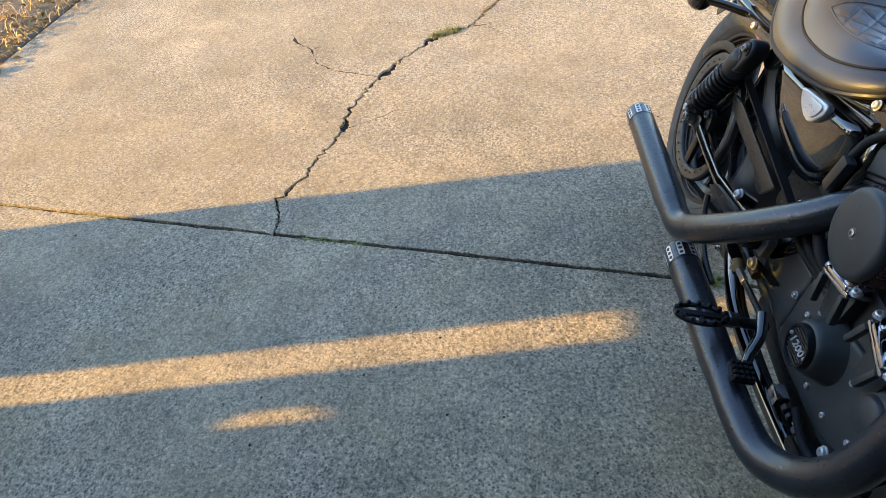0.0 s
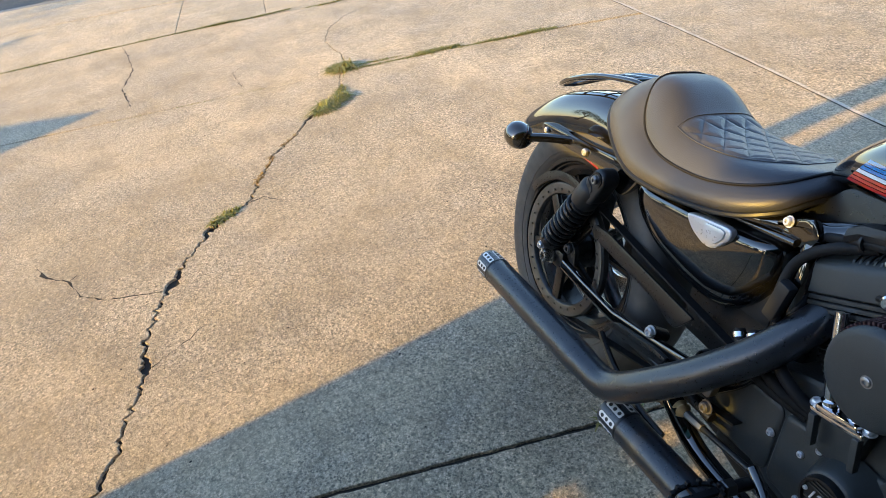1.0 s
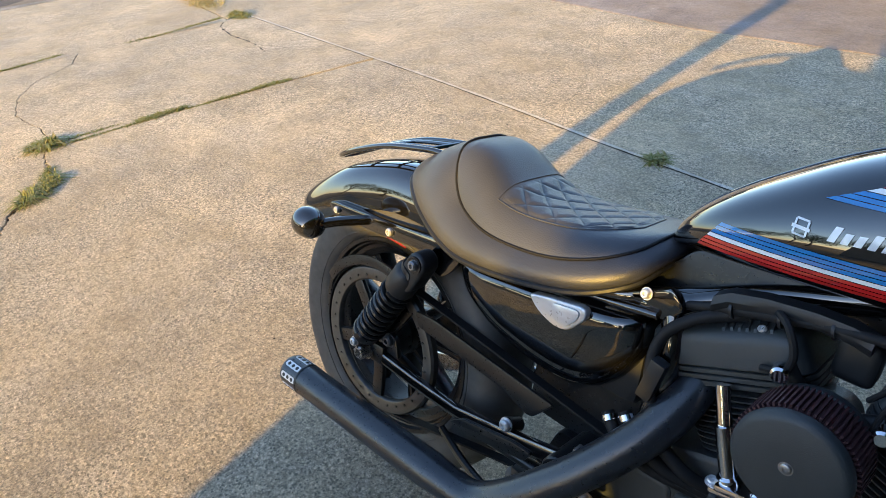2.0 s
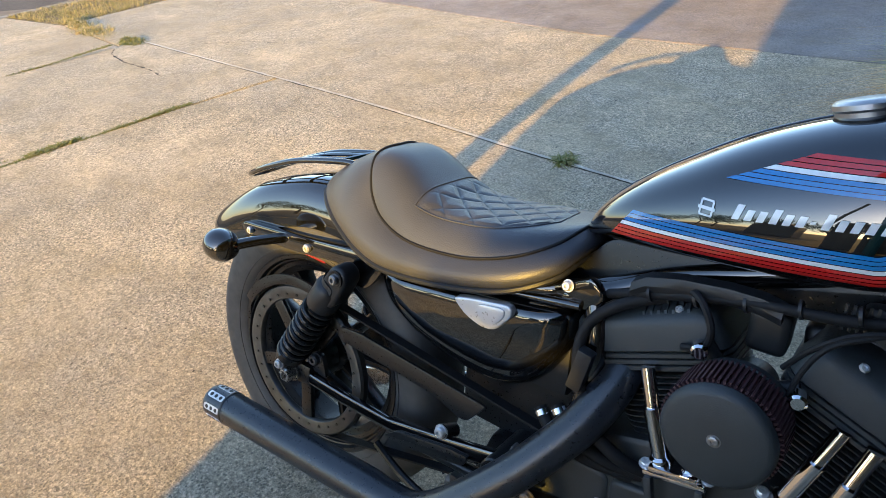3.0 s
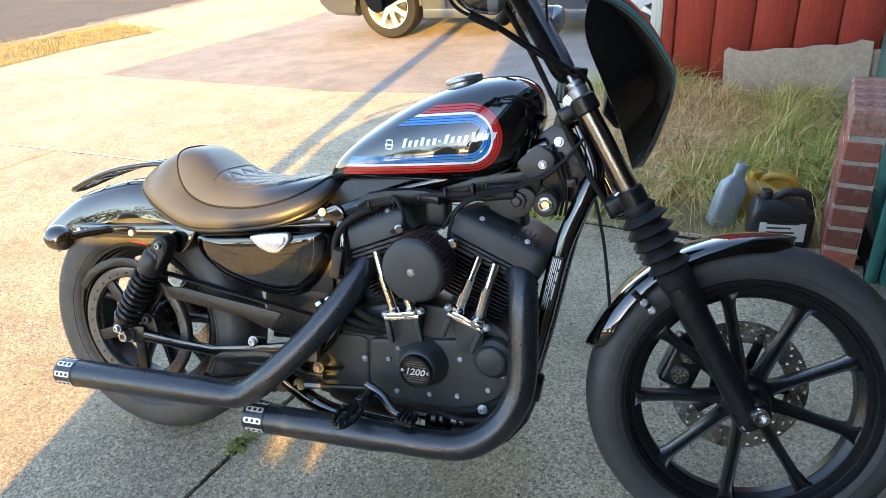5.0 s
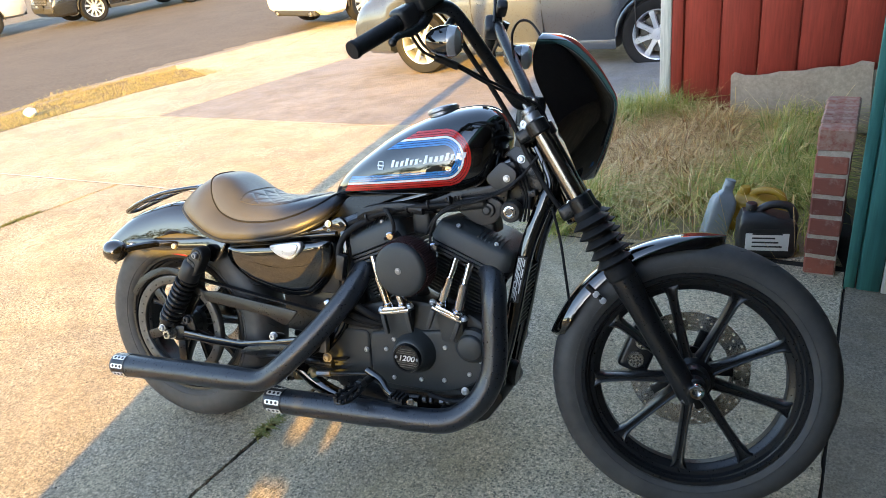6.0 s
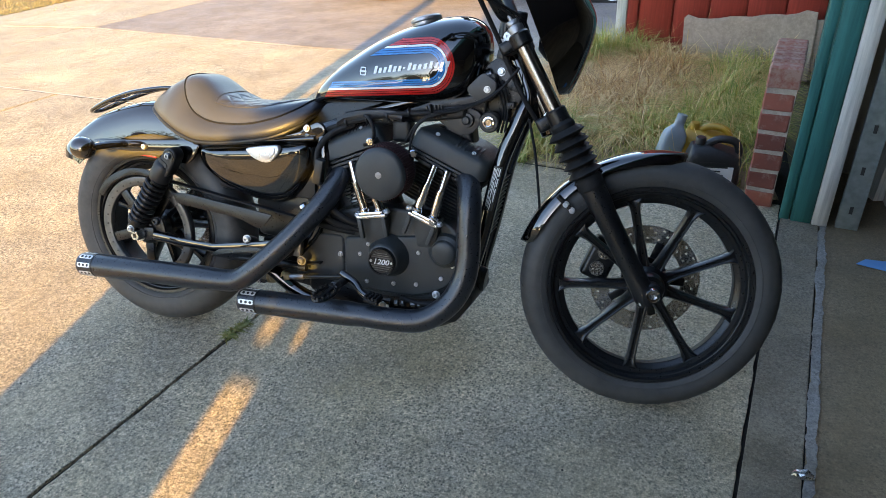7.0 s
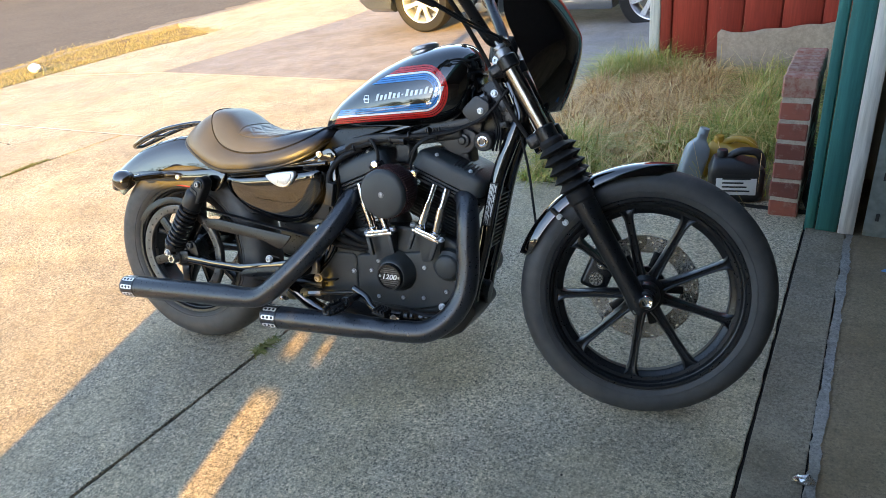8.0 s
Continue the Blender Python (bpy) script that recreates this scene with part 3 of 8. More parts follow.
def split_crack(line, seed, width):
    """The two banks of a crack that opens and closes along its length."""
    a, b = [], []
    for i, p in enumerate(line):
        q, r = Vector(line[max(i - 1, 0)]), Vector(line[min(i + 1, len(line) - 1)])
        side = Vector((-(r - q).y, (r - q).x)).normalized()
        for hx, hy, hr, hk in ((-1.03, -1.09, 0.09, 2.2), (-1.33, -0.93, 0.05, 2.0), (-0.60, -1.19, 0.05, 1.7), (-2.2, -0.3, 0.12, 1.5)):
            big = 1 + hk * max(0.0, 1 - math.hypot(p[0] - hx, p[1] - hy) / hr)
            if big > 1:
                break
        w = big * width * (0.55 + 0.9 * abs(noise.noise(Vector((p[0] * 7, p[1] * 7, seed)))) + 0.6 * noise.noise(Vector((p[0] * 37, p[1] * 37, seed))))
        a.append(tuple(Vector(p) + side * w))
        b.append(tuple(Vector(p) - side * w))
    return a, b


north_bank, south_bank = split_crack(CRACK, 1.0, 0.0066)
n2, s2 = split_crack(FAR_CRACK, 2.0, 0.0032)
# crack lines run towards -x, so "side" points to -y
slab("slab", [*worn_line(J1, SOUTH, -1.33, -0.0065, 31), *north_bank, (JA(SOUTH) + 0.010, SOUTH)], drive, gap=0.0, edge=0.0025)
slab("slab", [*south_bank, (JA(L2(-2.5)) + 0.010, L2(-2.5) - 0.010), (-0.6, L2(-0.6) - 0.010), *worn_line(J1, L2(J1(1.40)) - 0.010, -1.27, -0.0065, 32)], drive, gap=0.0, edge=0.0025)
slab("slab", [(JA(SOUTH) - 0.010, SOUTH), *n2, (JB(SOUTH) + 0.010, SOUTH)], drive, gap=0.0, edge=0.0025)
slab("slab", [*s2, (JB(1.9) + 0.010, L2(-4.4) - 0.010), (JA(1.75) - 0.010, L2(-2.45) - 0.010)], drive, gap=0.0, edge=0.0025)
slab("slab", [(J1(SOUTH) + 0.0065, SOUTH), *worn_line(JG, SOUTH, 1.25, -0.005, 33), *worn_line(J1, L2(J1(1.33)) - 0.010, SOUTH + 0.05, 0.0065, 34)], drive, gap=0.0, edge=0.0025)
slab("slab", [(J1(1.4), L2(0.52)), (JG(1.25), L2(1.95)), (1.93, 1.42), (0.80, 1.5), (0.78, 3.05), (-1.1, 3.18), (-2.6, 3.52), (-4.06, 3.85), (JB(3.85), 3.85), (JB(1.85), L2(-4.4)), (-0.6, L2(-0.6))], drive, gap=0.006)
slab("slab", [(JB(-0.93), -0.93), (JB(SOUTH), SOUTH), (-6.5, SOUTH), (-6.2, -0.80)], drive, gap=0.0015)
slab("slab", [(JB(-0.20), -0.20), (JB(-0.93), -0.93), (-6.2, -0.80), (-6.15, -0.05)], drive, gap=0.0015)
slab("slab", [(JB(1.9), 1.9), (JB(-0.20), -0.20), (-6.15, -0.05), (-6.0, 2.2)], drive, gap=0.0015)
slab("slab", [(JB(3.85), 3.85), (JB(1.9), 1.9), (-6.0, 2.2), (-5.95, 3.9)], drive, gap=0.01)
slab("slab", [(-4.06, 3.85), (-3.69, 5.95), (-3.45, 7.4), (-3.9, 10.5), (-5.5, 10.5), (-5.25, 7.8), (-5.35, 6.1), (-5.9, 5.2), (-5.95, 3.9)], drive, gap=0.004)
slab("slab", [(-6.15, -0.05), (-6.5, SOUTH), (JK(SOUTH), SOUTH), (JK(2.2), 2.2), (-6.0, 2.2)], drive, gap=0.004)
slab("slab", [(-5.5, 10.5), (-5.25, 7.8), (-5.35, 6.1), (-5.9, 6.45), (JK(6.8), 6.8), (JK(10.5), 10.5)], drive, gap=0.004)
slab("slab", [(-3.9, 10.5), (-5.5, 10.5), (JK(10.5), 10.5), (JK(18.0), 18.0), (-3.4, 18.0)], drive, gap=0.004)
stamped = tagged(new("stamped_patio"), "grey stamped concrete parking pad beside the drive", "parking pad", kind="structure")
slab("slab", [(-1.1, 3.18), (0.78, 3.05), (1.0, 3.3), (6.5, 2.7), (6.5, 10.5), (-3.9, 10.5), (-3.45, 7.4), (-3.69, 5.95), (-4.06, 3.85)], stamped, "stamped", 0.004)
bm = bmesh.new()
rows = []
for k in range(165):
    x = 0.50 - 0.03 * k
    w = 0.0060 + 0.004 * noise.noise(Vector((x * 6, 0, 0))) + 0.003 * noise.noise(Vector((x * 31, 4, 0)))
    y = L2(x) + 0.004 * noise.noise(Vector((x * 11, 9, 0)))
    rows.append([bm.verts.new((x, y - w, fall(x, y) + 0.0012)), bm.verts.new((x, y + w + 0.004, fall(x, y) + 0.0012))])
for a, b in zip(rows, rows[1:]):
    bm.faces.new((a[0], a[1], b[1], b[0]))
part("joint_strip", bm, "pale_joint", drive, "pale crumbling filler in a slab joint", smooth=False)
# dark ribbon painted as the shadow line along the lower side of the filler
bm = bmesh.new()
shadow_rows = []
for k in range(165):
    x = 0.50 - 0.03 * k
    y = L2(x) - 0.0105 + 0.003 * noise.noise(Vector((x * 11, 9, 0)))
    w = max(0.0004, 0.0026 + 0.004 * noise.noise(Vector((x * 4.0, 17, 0))))
    shadow_rows.append([bm.verts.new((x, y - w, fall(x, y) + 0.0016)), bm.verts.new((x, y + w, fall(x, y) + 0.0016))])
for a, b in zip(shadow_rows, shadow_rows[1:]):
    bm.faces.new((a[0], a[1], b[1], b[0]))
part("joint_crack", bm, "joint", drive, "dark line painted as shade beside the joint filler", smooth=False)
joint_fill = tagged(part("joint_fill", sheet([-7.5 + 0.5 * k for k in range(20)], [-3.0 + 0.5 * k for k in range(14)], 0.010), "joint"),
                    "dark dirt lying in the slab joints", "dirt", kind="structure")
garage_slab = tagged(new("garage_floor"), "stained dark concrete garage floor with a pale threshold strip", "floor", kind="structure")
slab("threshold", [(JG(-4.0) + 0.002, -4.0), (JG(-4.0) + 0.14, -4.0), (JG(1.3) + 0.14, 1.3), (JG(1.3) + 0.002, 1.3)], garage_slab, "threshold", 0.002, edge=0.002)
slab("floor_slab", [(JG(-4.0) + 0.142, -4.0), (8.0, -4.8), (8.6, 1.2), (JG(1.9) + 0.142, 1.9)], garage_slab, "garage_floor", 0.001, edge=0.002)
seam = ragged([(JG(-4.0) + 0.145, -4.0), (JG(1.14) + 0.145, 1.14)], 0.015, 0.0016, 9.0)
bm = bmesh.new()
rows = [[bm.verts.new((x - 0.005 + 0.026 * k + 0.007 * noise.noise(Vector((x * 9, y * 9, k * 7.0))) + 0.006 * noise.noise(Vector((x * 40, y * 45, k * 7.0))), y, 0.003)) for k in (0, 1)] for x, y in seam]
for a, b in zip(rows, rows[1:]):
    bm.faces.new((a[0], a[1], b[1], b[0]))
part("seam_grout", bm, "dusty_seam", garage_slab, "pale dusty seam")

road = tagged(part("road", loft([[(JK(y) - 0.18, y, fall(JK(y), y) - 0.035), (JK(y) - 7.0, y, fall(JK(y) - 7, y) + 0.0), (JK(y) - 14.5, y, fall(JK(y) - 14.5, y) - 0.035)]
              for y in [-60 + 2.0 * k for k in range(61)]], False), "asphalt"), "worn grey-brown asphalt street", "road", kind="structure")
kerb = tagged(part("kerb", loft([[(JK(y) - 0.17, y, fall(JK(y), y) - 0.08), (JK(y) - 0.16, y, fall(JK(y), y) - 0.012), (JK(y) - 0.14, y, fall(JK(y), y) + 0.002),
              (JK(y) + 0.0, y, fall(JK(y), y) + 0.003), (JK(y) + 0.0, y, fall(JK(y), y) - 0.08)] for y in [-30 + 1.0 * k for k in range(76)]], False), "kerbstone"),
              "low rolled concrete kerb along the street", "kerb", kind="structure")


def drift(y0, y1, reach, seed, step=0.12):
    """A thin ragged tongue of sand lying along the edge of the street."""
    bm = bmesh.new()
    rows = []
    n = int((y1 - y0) / step)
    for k in range(n + 1):
        y = y0 + (y1 - y0) * k / n
        swell = math.sin(math.pi * k / n) ** 0.6
        wide = reach * swell * (0.35 + 0.9 * abs(noise.noise(Vector((y * 2.3, seed, 0)))) + 0.5 * abs(noise.noise(Vector((y * 9.0, seed, 3)))))
        inner, outer = JK(y) - 0.165, JK(y) - 0.19 - wide
        rows.append([bm.verts.new((x, y, fall(JK(y), y) - 0.035 - 0.0051 * (x - JK(y) + 0.18) + lift)) for x, lift in ((inner, 0.014), (outer * 0.4 + inner * 0.6, 0.012), (outer, 0.003))])
    for a, b in zip(rows, rows[1:]):
        for i in (0, 1):
            bm.faces.new((a[i], a[i + 1], b[i + 1], b[i]))
    return tagged(part("sand_drift", bm, "grit"), "thin sand washed along the edge of the street", "sand", kind="stuff")


for k, (y0, y1, reach) in enumerate(((-4.0, 0.4, 0.35), (0.0, 3.6, 0.55), (3.1, 6.2, 0.75), (5.6, 9.5, 0.6), (8.8, 14.0, 0.5))):
    drift(y0, y1, reach, 7.3 * k)


def hairline(pts, width, seed):
    """A fine crack: a ragged dark thread in the slab's skin."""
    line = ragged(pts, 0.02, 0.010, seed)
    bm = bmesh.new()
    rows = []
    for i, p in enumerate(line):
        q, r = Vector(line[max(i - 1, 0)]), Vector(line[min(i + 1, len(line) - 1)])
        side = Vector((-(r - q).y, (r - q).x)).normalized()
        w = width * (0.15 + max(0.0, noise.noise(Vector((p[0] * 29, p[1] * 29, seed))) + 0.2) * 2.6) * min(1.0, (len(line) - i) / 6)
        z = fall(*p) + 0.0007
        rows.append([bm.verts.new((p[0] + side.x * w, p[1] + side.y * w, z)), bm.verts.new((p[0] - side.x * w, p[1] - side.y * w, z))])
    for a, b in zip(rows, rows[1:]):
        bm.faces.new((a[0], a[1], b[1], b[0]))
    return part("hairline_crack", bm, "joint", drive, smooth=False)


hairline([(-0.99, -1.13), (-1.03, -1.24), (-1.07, -1.33), (-1.14, -1.42), (-1.28, -1.47), (-1.36, -1.56), (-1.5, -1.62)], 0.0035, 1)
hairline([(-1.28, -1.47), (-1.33, -1.40), (-1.42, -1.36)], 0.0014, 2)
hairline([(-1.45, -0.76), (-1.47, -0.69), (-1.40, -0.64), (-1.37, -0.60)], 0.0035, 3)
hairline([(-0.58, -1.17), (-0.66, -1.05), (-0.72, -0.98)], 0.0024, 4)
hairline([(-3.2, -1.26), (-3.6, -1.32), (-4.0, -1.25), (-4.5, -1.3), (JB(-1.3), -1.35)], 0.004, 6)
hairline([(-2.9, -0.6), (-3.3, -0.62), (-3.45, -0.5)], 0.002, 7)
hairline([(0.98, -0.55), (0.9, -0.62), (0.86, -0.68)], 0.0016, 9)
hairline([(-3.7, 2.2), (-3.4, 2.35), (-3.0, 2.4)], 0.002, 11)
hairline([(-4.4, 1.84), (-4.25, 1.74), (-3.9, 1.64), (-3.5, 1.6), (-3.2, 1.52)], 0.005, 12)
SPECKS = bmesh.new()
rs = random.Random(21)
for _ in range(700):
    x, y = rs.uniform(-3.0, 1.7), rs.uniform(-2.6, 2.6)
    s = rs.choice((0.0015, 0.002, 0.0025, 0.003, 0.0045))
    a0 = rs.uniform(0, 6.28)
    vs = [SPECKS.verts.new((x + s * rs.uniform(0.5, 1.2) * math.cos(a0 + k * 1.256), y + s * rs.uniform(0.5, 1.2) * math.sin(a0 + k * 1.256), fall(x, y) + 0.0009)) for k in range(5)]
    SPECKS.faces.new(vs)
tagged(part("dark_specks", SPECKS, "joint", smooth=False), "dark chips and oil specks on the concrete", "specks", kind="stuff")

# ---- grass, weeds and leaves ----
def blades(bm, count, spot, height, width, rng, lean=0.6):
    """Bent blades of three joints each, rooted at spot(rng)."""
    for _ in range(count):
        x, y, z = spot(rng)
        h = height * rng.uniform(0.45, 1.15) * (1.0 + 0.6 * noise.noise(Vector((x * 5.0, y * 5.0, 8.0))))
        a = rng.uniform(0, 2 * math.pi)
        d = Vector((math.cos(a), math.sin(a), 0))
        side = Vector((-d.y, d.x, 0)) * width * rng.uniform(0.6, 1.2)
        b = lean * rng.uniform(0.1, 1.3)
        p = Vector((x, y, z))
        p1 = p + Vector((0, 0, h * 0.5)) + d * h * b * 0.25
        p2 = p + Vector((0, 0, h * (1 - 0.35 * b))) + d * h * b
        v = [bm.verts.new(q) for q in (p - side, p + side, p1 + side * 0.8, p1 - side * 0.8, p2)]
        bm.faces.new((v[0], v[1], v[2], v[3]))
        bm.faces.new((v[3], v[2], v[4]))
    return bm


def inside(poly, x, y):
    hit = False
    n = len(poly)
    for i in range(n):
        (x0, y0), (x1, y1) = poly[i], poly[(i + 1) % n]
        if (y0 > y) != (y1 > y) and x < (x1 - x0) * (y - y0) / (y1 - y0) + x0:
            hit = not hit
    return hit


def in_poly(poly, lift=0.0, clump=0.0):
    xs, ys = [p[0] for p in poly], [p[1] for p in poly]

    def spot(rng):
        while True:
            x, y = rng.uniform(min(xs), max(xs)), rng.uniform(min(ys), max(ys))
            if inside(poly, x, y) and noise.noise(Vector((x * 4, y * 4, 2))) > rng.uniform(-1.2, clump):
                return x, y, fall(x, y) + lift
    return spot


def soil(name, poly, label, lift=0.0, material="dirt"):
    return tagged(slab(name, poly, None, material, 0.0, lift, 0.02, 0.07), label, "soil", kind="structure")


rng = random.Random(4)
BED = [(0.74, 1.46), (1.1, 1.40), (1.78, 1.34), (1.86, 1.36), (2.02, 3.02), (1.06, 3.14), (0.72, 3.1), (0.68, 2.3)]
soil("planting_bed", BED, "dry soil and straw of an overgrown planting bed", 0.012, "thatch")
bm = blades(bmesh.new(), 2600, in_poly(BED, 0.01, 0.35), 0.09, 0.0028, rng, 1.6)
bm = blades(bm, 1500, in_poly([(1.28, 1.62), (1.8, 1.74), (1.9, 2.0), (1.62, 2.15), (1.35, 1.95)], 0.01, 0.3), 0.20, 0.0026, rng, 1.9)
bm = blades(bm, 2100, in_poly([(0.76, 2.75), (1.15, 2.85), (1.30, 3.08), (0.80, 3.10)], 0.01, 0.5), 0.24, 0.0026, rng, 1.5)
bm = blades(bm, 1300, in_poly([(1.55, 1.75), (1.9, 1.8), (1.98, 2.9), (1.70, 2.9)], 0.01, 0.3), 0.24, 0.0026, rng, 1.8)
bm = blades(bm, 900, in_poly([(0.75, 1.5), (1.05, 1.46), (1.05, 1.75), (0.75, 1.8)], 0.01, 0.2), 0.19, 0.0026, rng, 1.8)
tagged(part("green_grass", bm, "green_grass", smooth=False), "long tangled green and yellowing grass in the bed", "grass", kind="stuff")
bm = blades(bmesh.new(), 5200, in_poly([(0.76, 1.95), (1.30, 1.85), (1.52, 2.25), (1.58, 2.75), (1.2, 2.9), (0.80, 2.7)], 0.015, 0.7), 0.19, 0.0030, rng, 2.7)
bm = blades(bm, 900, in_poly([(1.20, 2.45), (1.48, 2.45), (1.48, 2.8), (1.2, 2.8)], 0.02, 0.5), 0.22, 0.0034, rng, 2.4)
tagged(part("matted_grass", bm, "rust_grass", smooth=False), "matted orange-brown dead grass in the middle of the bed", "grass", kind="stuff")
bm = blades(bmesh.new(), 5200, in_poly([(0.74, 1.75), (1.3, 1.7), (1.5, 2.05), (1.7, 2.6), (1.5, 2.85), (0.76, 2.75)], 0.01, 0.5), 0.17, 0.0024, rng, 2.6)
bm = blades(bm, 3200, in_poly([(0.74, 1.6), (1.35, 1.6), (1.5, 1.85), (1.88, 1.9), (2.0, 2.98), (0.78, 3.0)], 0.01, 0.3), 0.20, 0.0023, rng, 2.6)
bm = blades(bm, 170, in_poly(BED, 0.01, 0.3), 0.36, 0.0017, rng, 1.3)
tagged(part("dry_grass", bm, "dry_grass", smooth=False), "dry straw-coloured grass lying over in the bed", "grass", kind="stuff")
VERGE = [(-6.0, 2.21), (-5.96, 3.85), (-5.9, 5.2), (-5.3, 6.3), (-6.2, 6.6), (-7.3, 5.4), (-7.32, 2.21)]
soil("verge", VERGE, "dry grass verge between pavement and street", -0.005)
bm = blades(bmesh.new(), 16000, in_poly(VERGE, -0.005, 0.15), 0.048, 0.0026, rng, 2.4)
bm = blades(bm, 1200, in_poly([(-6.9, 2.2), (-5.6, 2.5), (-5.45, 4.2), (-5.2, 6.4), (-6.3, 6.9), (-7.6, 5.6)], -0.003, 0.1), 0.04, 0.003, rng, 1.8)
tagged(part("verge_grass", bm, "verge_blades", smooth=False), "short sun-dried yellow grass on the verge", "grass", kind="stuff")
LAWN = [(-7.3, SOUTH - 0.02), (-7.3, -6.0), (1.5, -6.0), (1.5, SOUTH - 0.02)]
soil("side_lawn", LAWN, "bare soil with dead grass beside the drive", 0.0)
bm = blades(bmesh.new(), 3000, in_poly([(-7.2, -3.02), (-7.2, -4.2), (-0.6, -4.2), (-0.6, -3.0)], 0.0, 0.2), 0.09, 0.004, rng, 1.2)
tagged(part("lawn_grass", bm, "dry_grass", smooth=False), "short dry grass along the edge of the drive", "grass", kind="stuff")
bm = bmesh.new()
for _ in range(520):
    x, y = rng.uniform(-3.4, -0.9), -3.0 - abs(rng.gauss(0, 0.16)) + rng.choice((0, 0, 0.08))
    m = at(x, y, 0.012 + rng.uniform(0, 0.02)) @ pose(0, 0, 0, rng.uniform(-40, 40), rng.uniform(-40, 40), rng.uniform(0, 360))
    s = rng.uniform(0.012, 0.03)
    v = [bm.verts.new(m @ Vector(q)) for q in ((-s, 0, 0), (0, -s * 0.5, s * 0.2), (s, 0, 0), (0, s * 0.5, s * 0.2))]
    bm.faces.new((v[0], v[1], v[2])), bm.faces.new((v[0], v[2], v[3]))
tagged(part("dead_leaves", bm, "litter", smooth=False), "brown fallen leaves at the edge of the drive", "leaves", kind="stuff")


def weed(x, y, length, width, angle, count, height, seed, colour="weed"):
    """A low tuft growing out of a joint."""
    r = random.Random(seed)
    bm = bmesh.new()
    c, s = math.cos(radians(angle)), math.sin(radians(angle))
    def spot(q):
        u, v = q.uniform(-0.5, 0.5), q.gauss(0, 0.5)
        u *= length
        v *= width * (1 - (abs(u) / length) * 1.4)
        return x + u * c - v * s, y + u * s + v * c, fall(x, y) - 0.004
    blades(bm, int(count * 1.5), spot, height * 0.72, 0.0042, r, 2.2)
    return tagged(part("weed_tuft", bm, colour, smooth=False), "small green weed growing out of a concrete joint", "weed", kind="stuff")


weed(-2.27, -0.20, 0.24, 0.055, 125, 520, 0.055, 1)
weed(-2.80, -0.02, 0.14, 0.07, 80, 380, 0.07, 2)
weed(-2.66, 0.55, 0.28, 0.03, 78, 260, 0.035, 3)
weed(-2.53, 1.16, 0.22, 0.025, 78, 220, 0.03, 4)
weed(-1.40, -0.86, 0.15, 0.030, 122, 150, 0.032, 5)
weed(-1.66, -0.68, 0.09, 0.014, 155, 50, 0.022, 6, "litter")
weed(-1.98, -0.49, 0.12, 0.014, 137, 70, 0.022, 7, "litter")
weed(-0.29, 1.53, 0.07, 0.05, 0, 160, 0.05, 8)
weed(0.255, -0.07, 0.10, 0.012, 80, 110, 0.028, 9)
weed(-0.06, -1.93, 0.16, 0.012, 80, 50, 0.014, 10)
weed(-5.25, 2.12, 1.7, 0.13, 169, 1500, 0.05, 11, "verge_blades")
weed(-4.46, 2.02, 0.3, 0.10, 169, 420, 0.05, 24)
weed(JB(1.2), 1.2, 1.3, 0.022, 83, 420, 0.03, 22)
weed(-2.76, 0.2, 0.3, 0.015, 80, 120, 0.02, 12)
weed(0.08, -1.1, 0.2, 0.01, 80, 70, 0.012, 13)
weed(JA(0.25), 0.25, 0.55, 0.012, 79, 260, 0.022, 15)
weed(JA(0.85), 0.85, 0.5, 0.014, 79, 260, 0.026, 16)
weed(JA(-0.9), -0.9, 0.9, 0.008, 79, 130, 0.012, 17)
weed(JB(-1.2), -1.2, 1.5, 0.014, 83, 420, 0.024, 18)
weed(JB(0.2), 0.2, 0.9, 0.014, 83, 300, 0.026, 19)
weed(JB(-0.45), -0.45, 0.9, 0.016, 83, 420, 0.026, 25)
weed(JB(-2.0), -2.0, 1.2, 0.016, 83, 420, 0.026, 26)
weed(-2.42, -0.12, 0.2, 0.03, 160, 200, 0.03, 20)
weed(-1.80, -0.61, 0.12, 0.012, 155, 45, 0.020, 21, "litter")
weed(0.80, 1.44, 0.2, 0.08, 20, 160, 0.10, 14, "green_grass")

# ---- garage front ----
TURN_H = -7.1
house = at(1.92, 1.10, 0) @ pose(0, 0, 0, 0, 0, TURN_H)          # x into the garage, y along its front
garage = thing("garage_front", "teal painted garage door frame with a white edge board", "garage", house, kind="structure")


def block(name, lo, hi, material, parent, bevel=0.003, label=""):
    size = [b - a for a, b in zip(lo, hi)]
    mid = [(a + b) / 2 for a, b in zip(lo, hi)]
    return part(name, box(size, at(*mid), bevel, 1), material, parent, label, angle=60)


block("casing_board", (0.005, 0.040, -0.02), (0.040, 0.085, 2.45), "teal_wood", garage, 0.004)
block("jamb_board", (0.045, 0.030, 0.0), (0.116, 0.070, 2.45), "teal_wood", garage, 0.004)
block("edge_board", (0.119, 0.026, 0.0), (0.172, 0.060, 2.45), "white_wood", garage, 0.003)
block("front_wall", (0.045, 0.09, 0.0), (0.17, 2.1, 2.9), "teal_wood", garage)
block("lintel", (0.01, -4.9, 2.45), (0.17, 0.085, 2.9), "teal_wood", garage)
block("front_wall", (0.045, -5.6, 0.0), (0.17, -4.9, 2.9), "teal_wood", garage)
block("side_wall", (0.17, 0.55, 0.0), (6.2, 0.67, 2.9), "dark_inside", garage)
block("side_wall", (0.17, -5.6, 0.0), (6.2, -5.48, 2.9), "dark_inside", garage)
block("rear_wall", (6.2, -5.6, 0.0), (6.32, 0.67, 2.9), "dark_inside", garage)
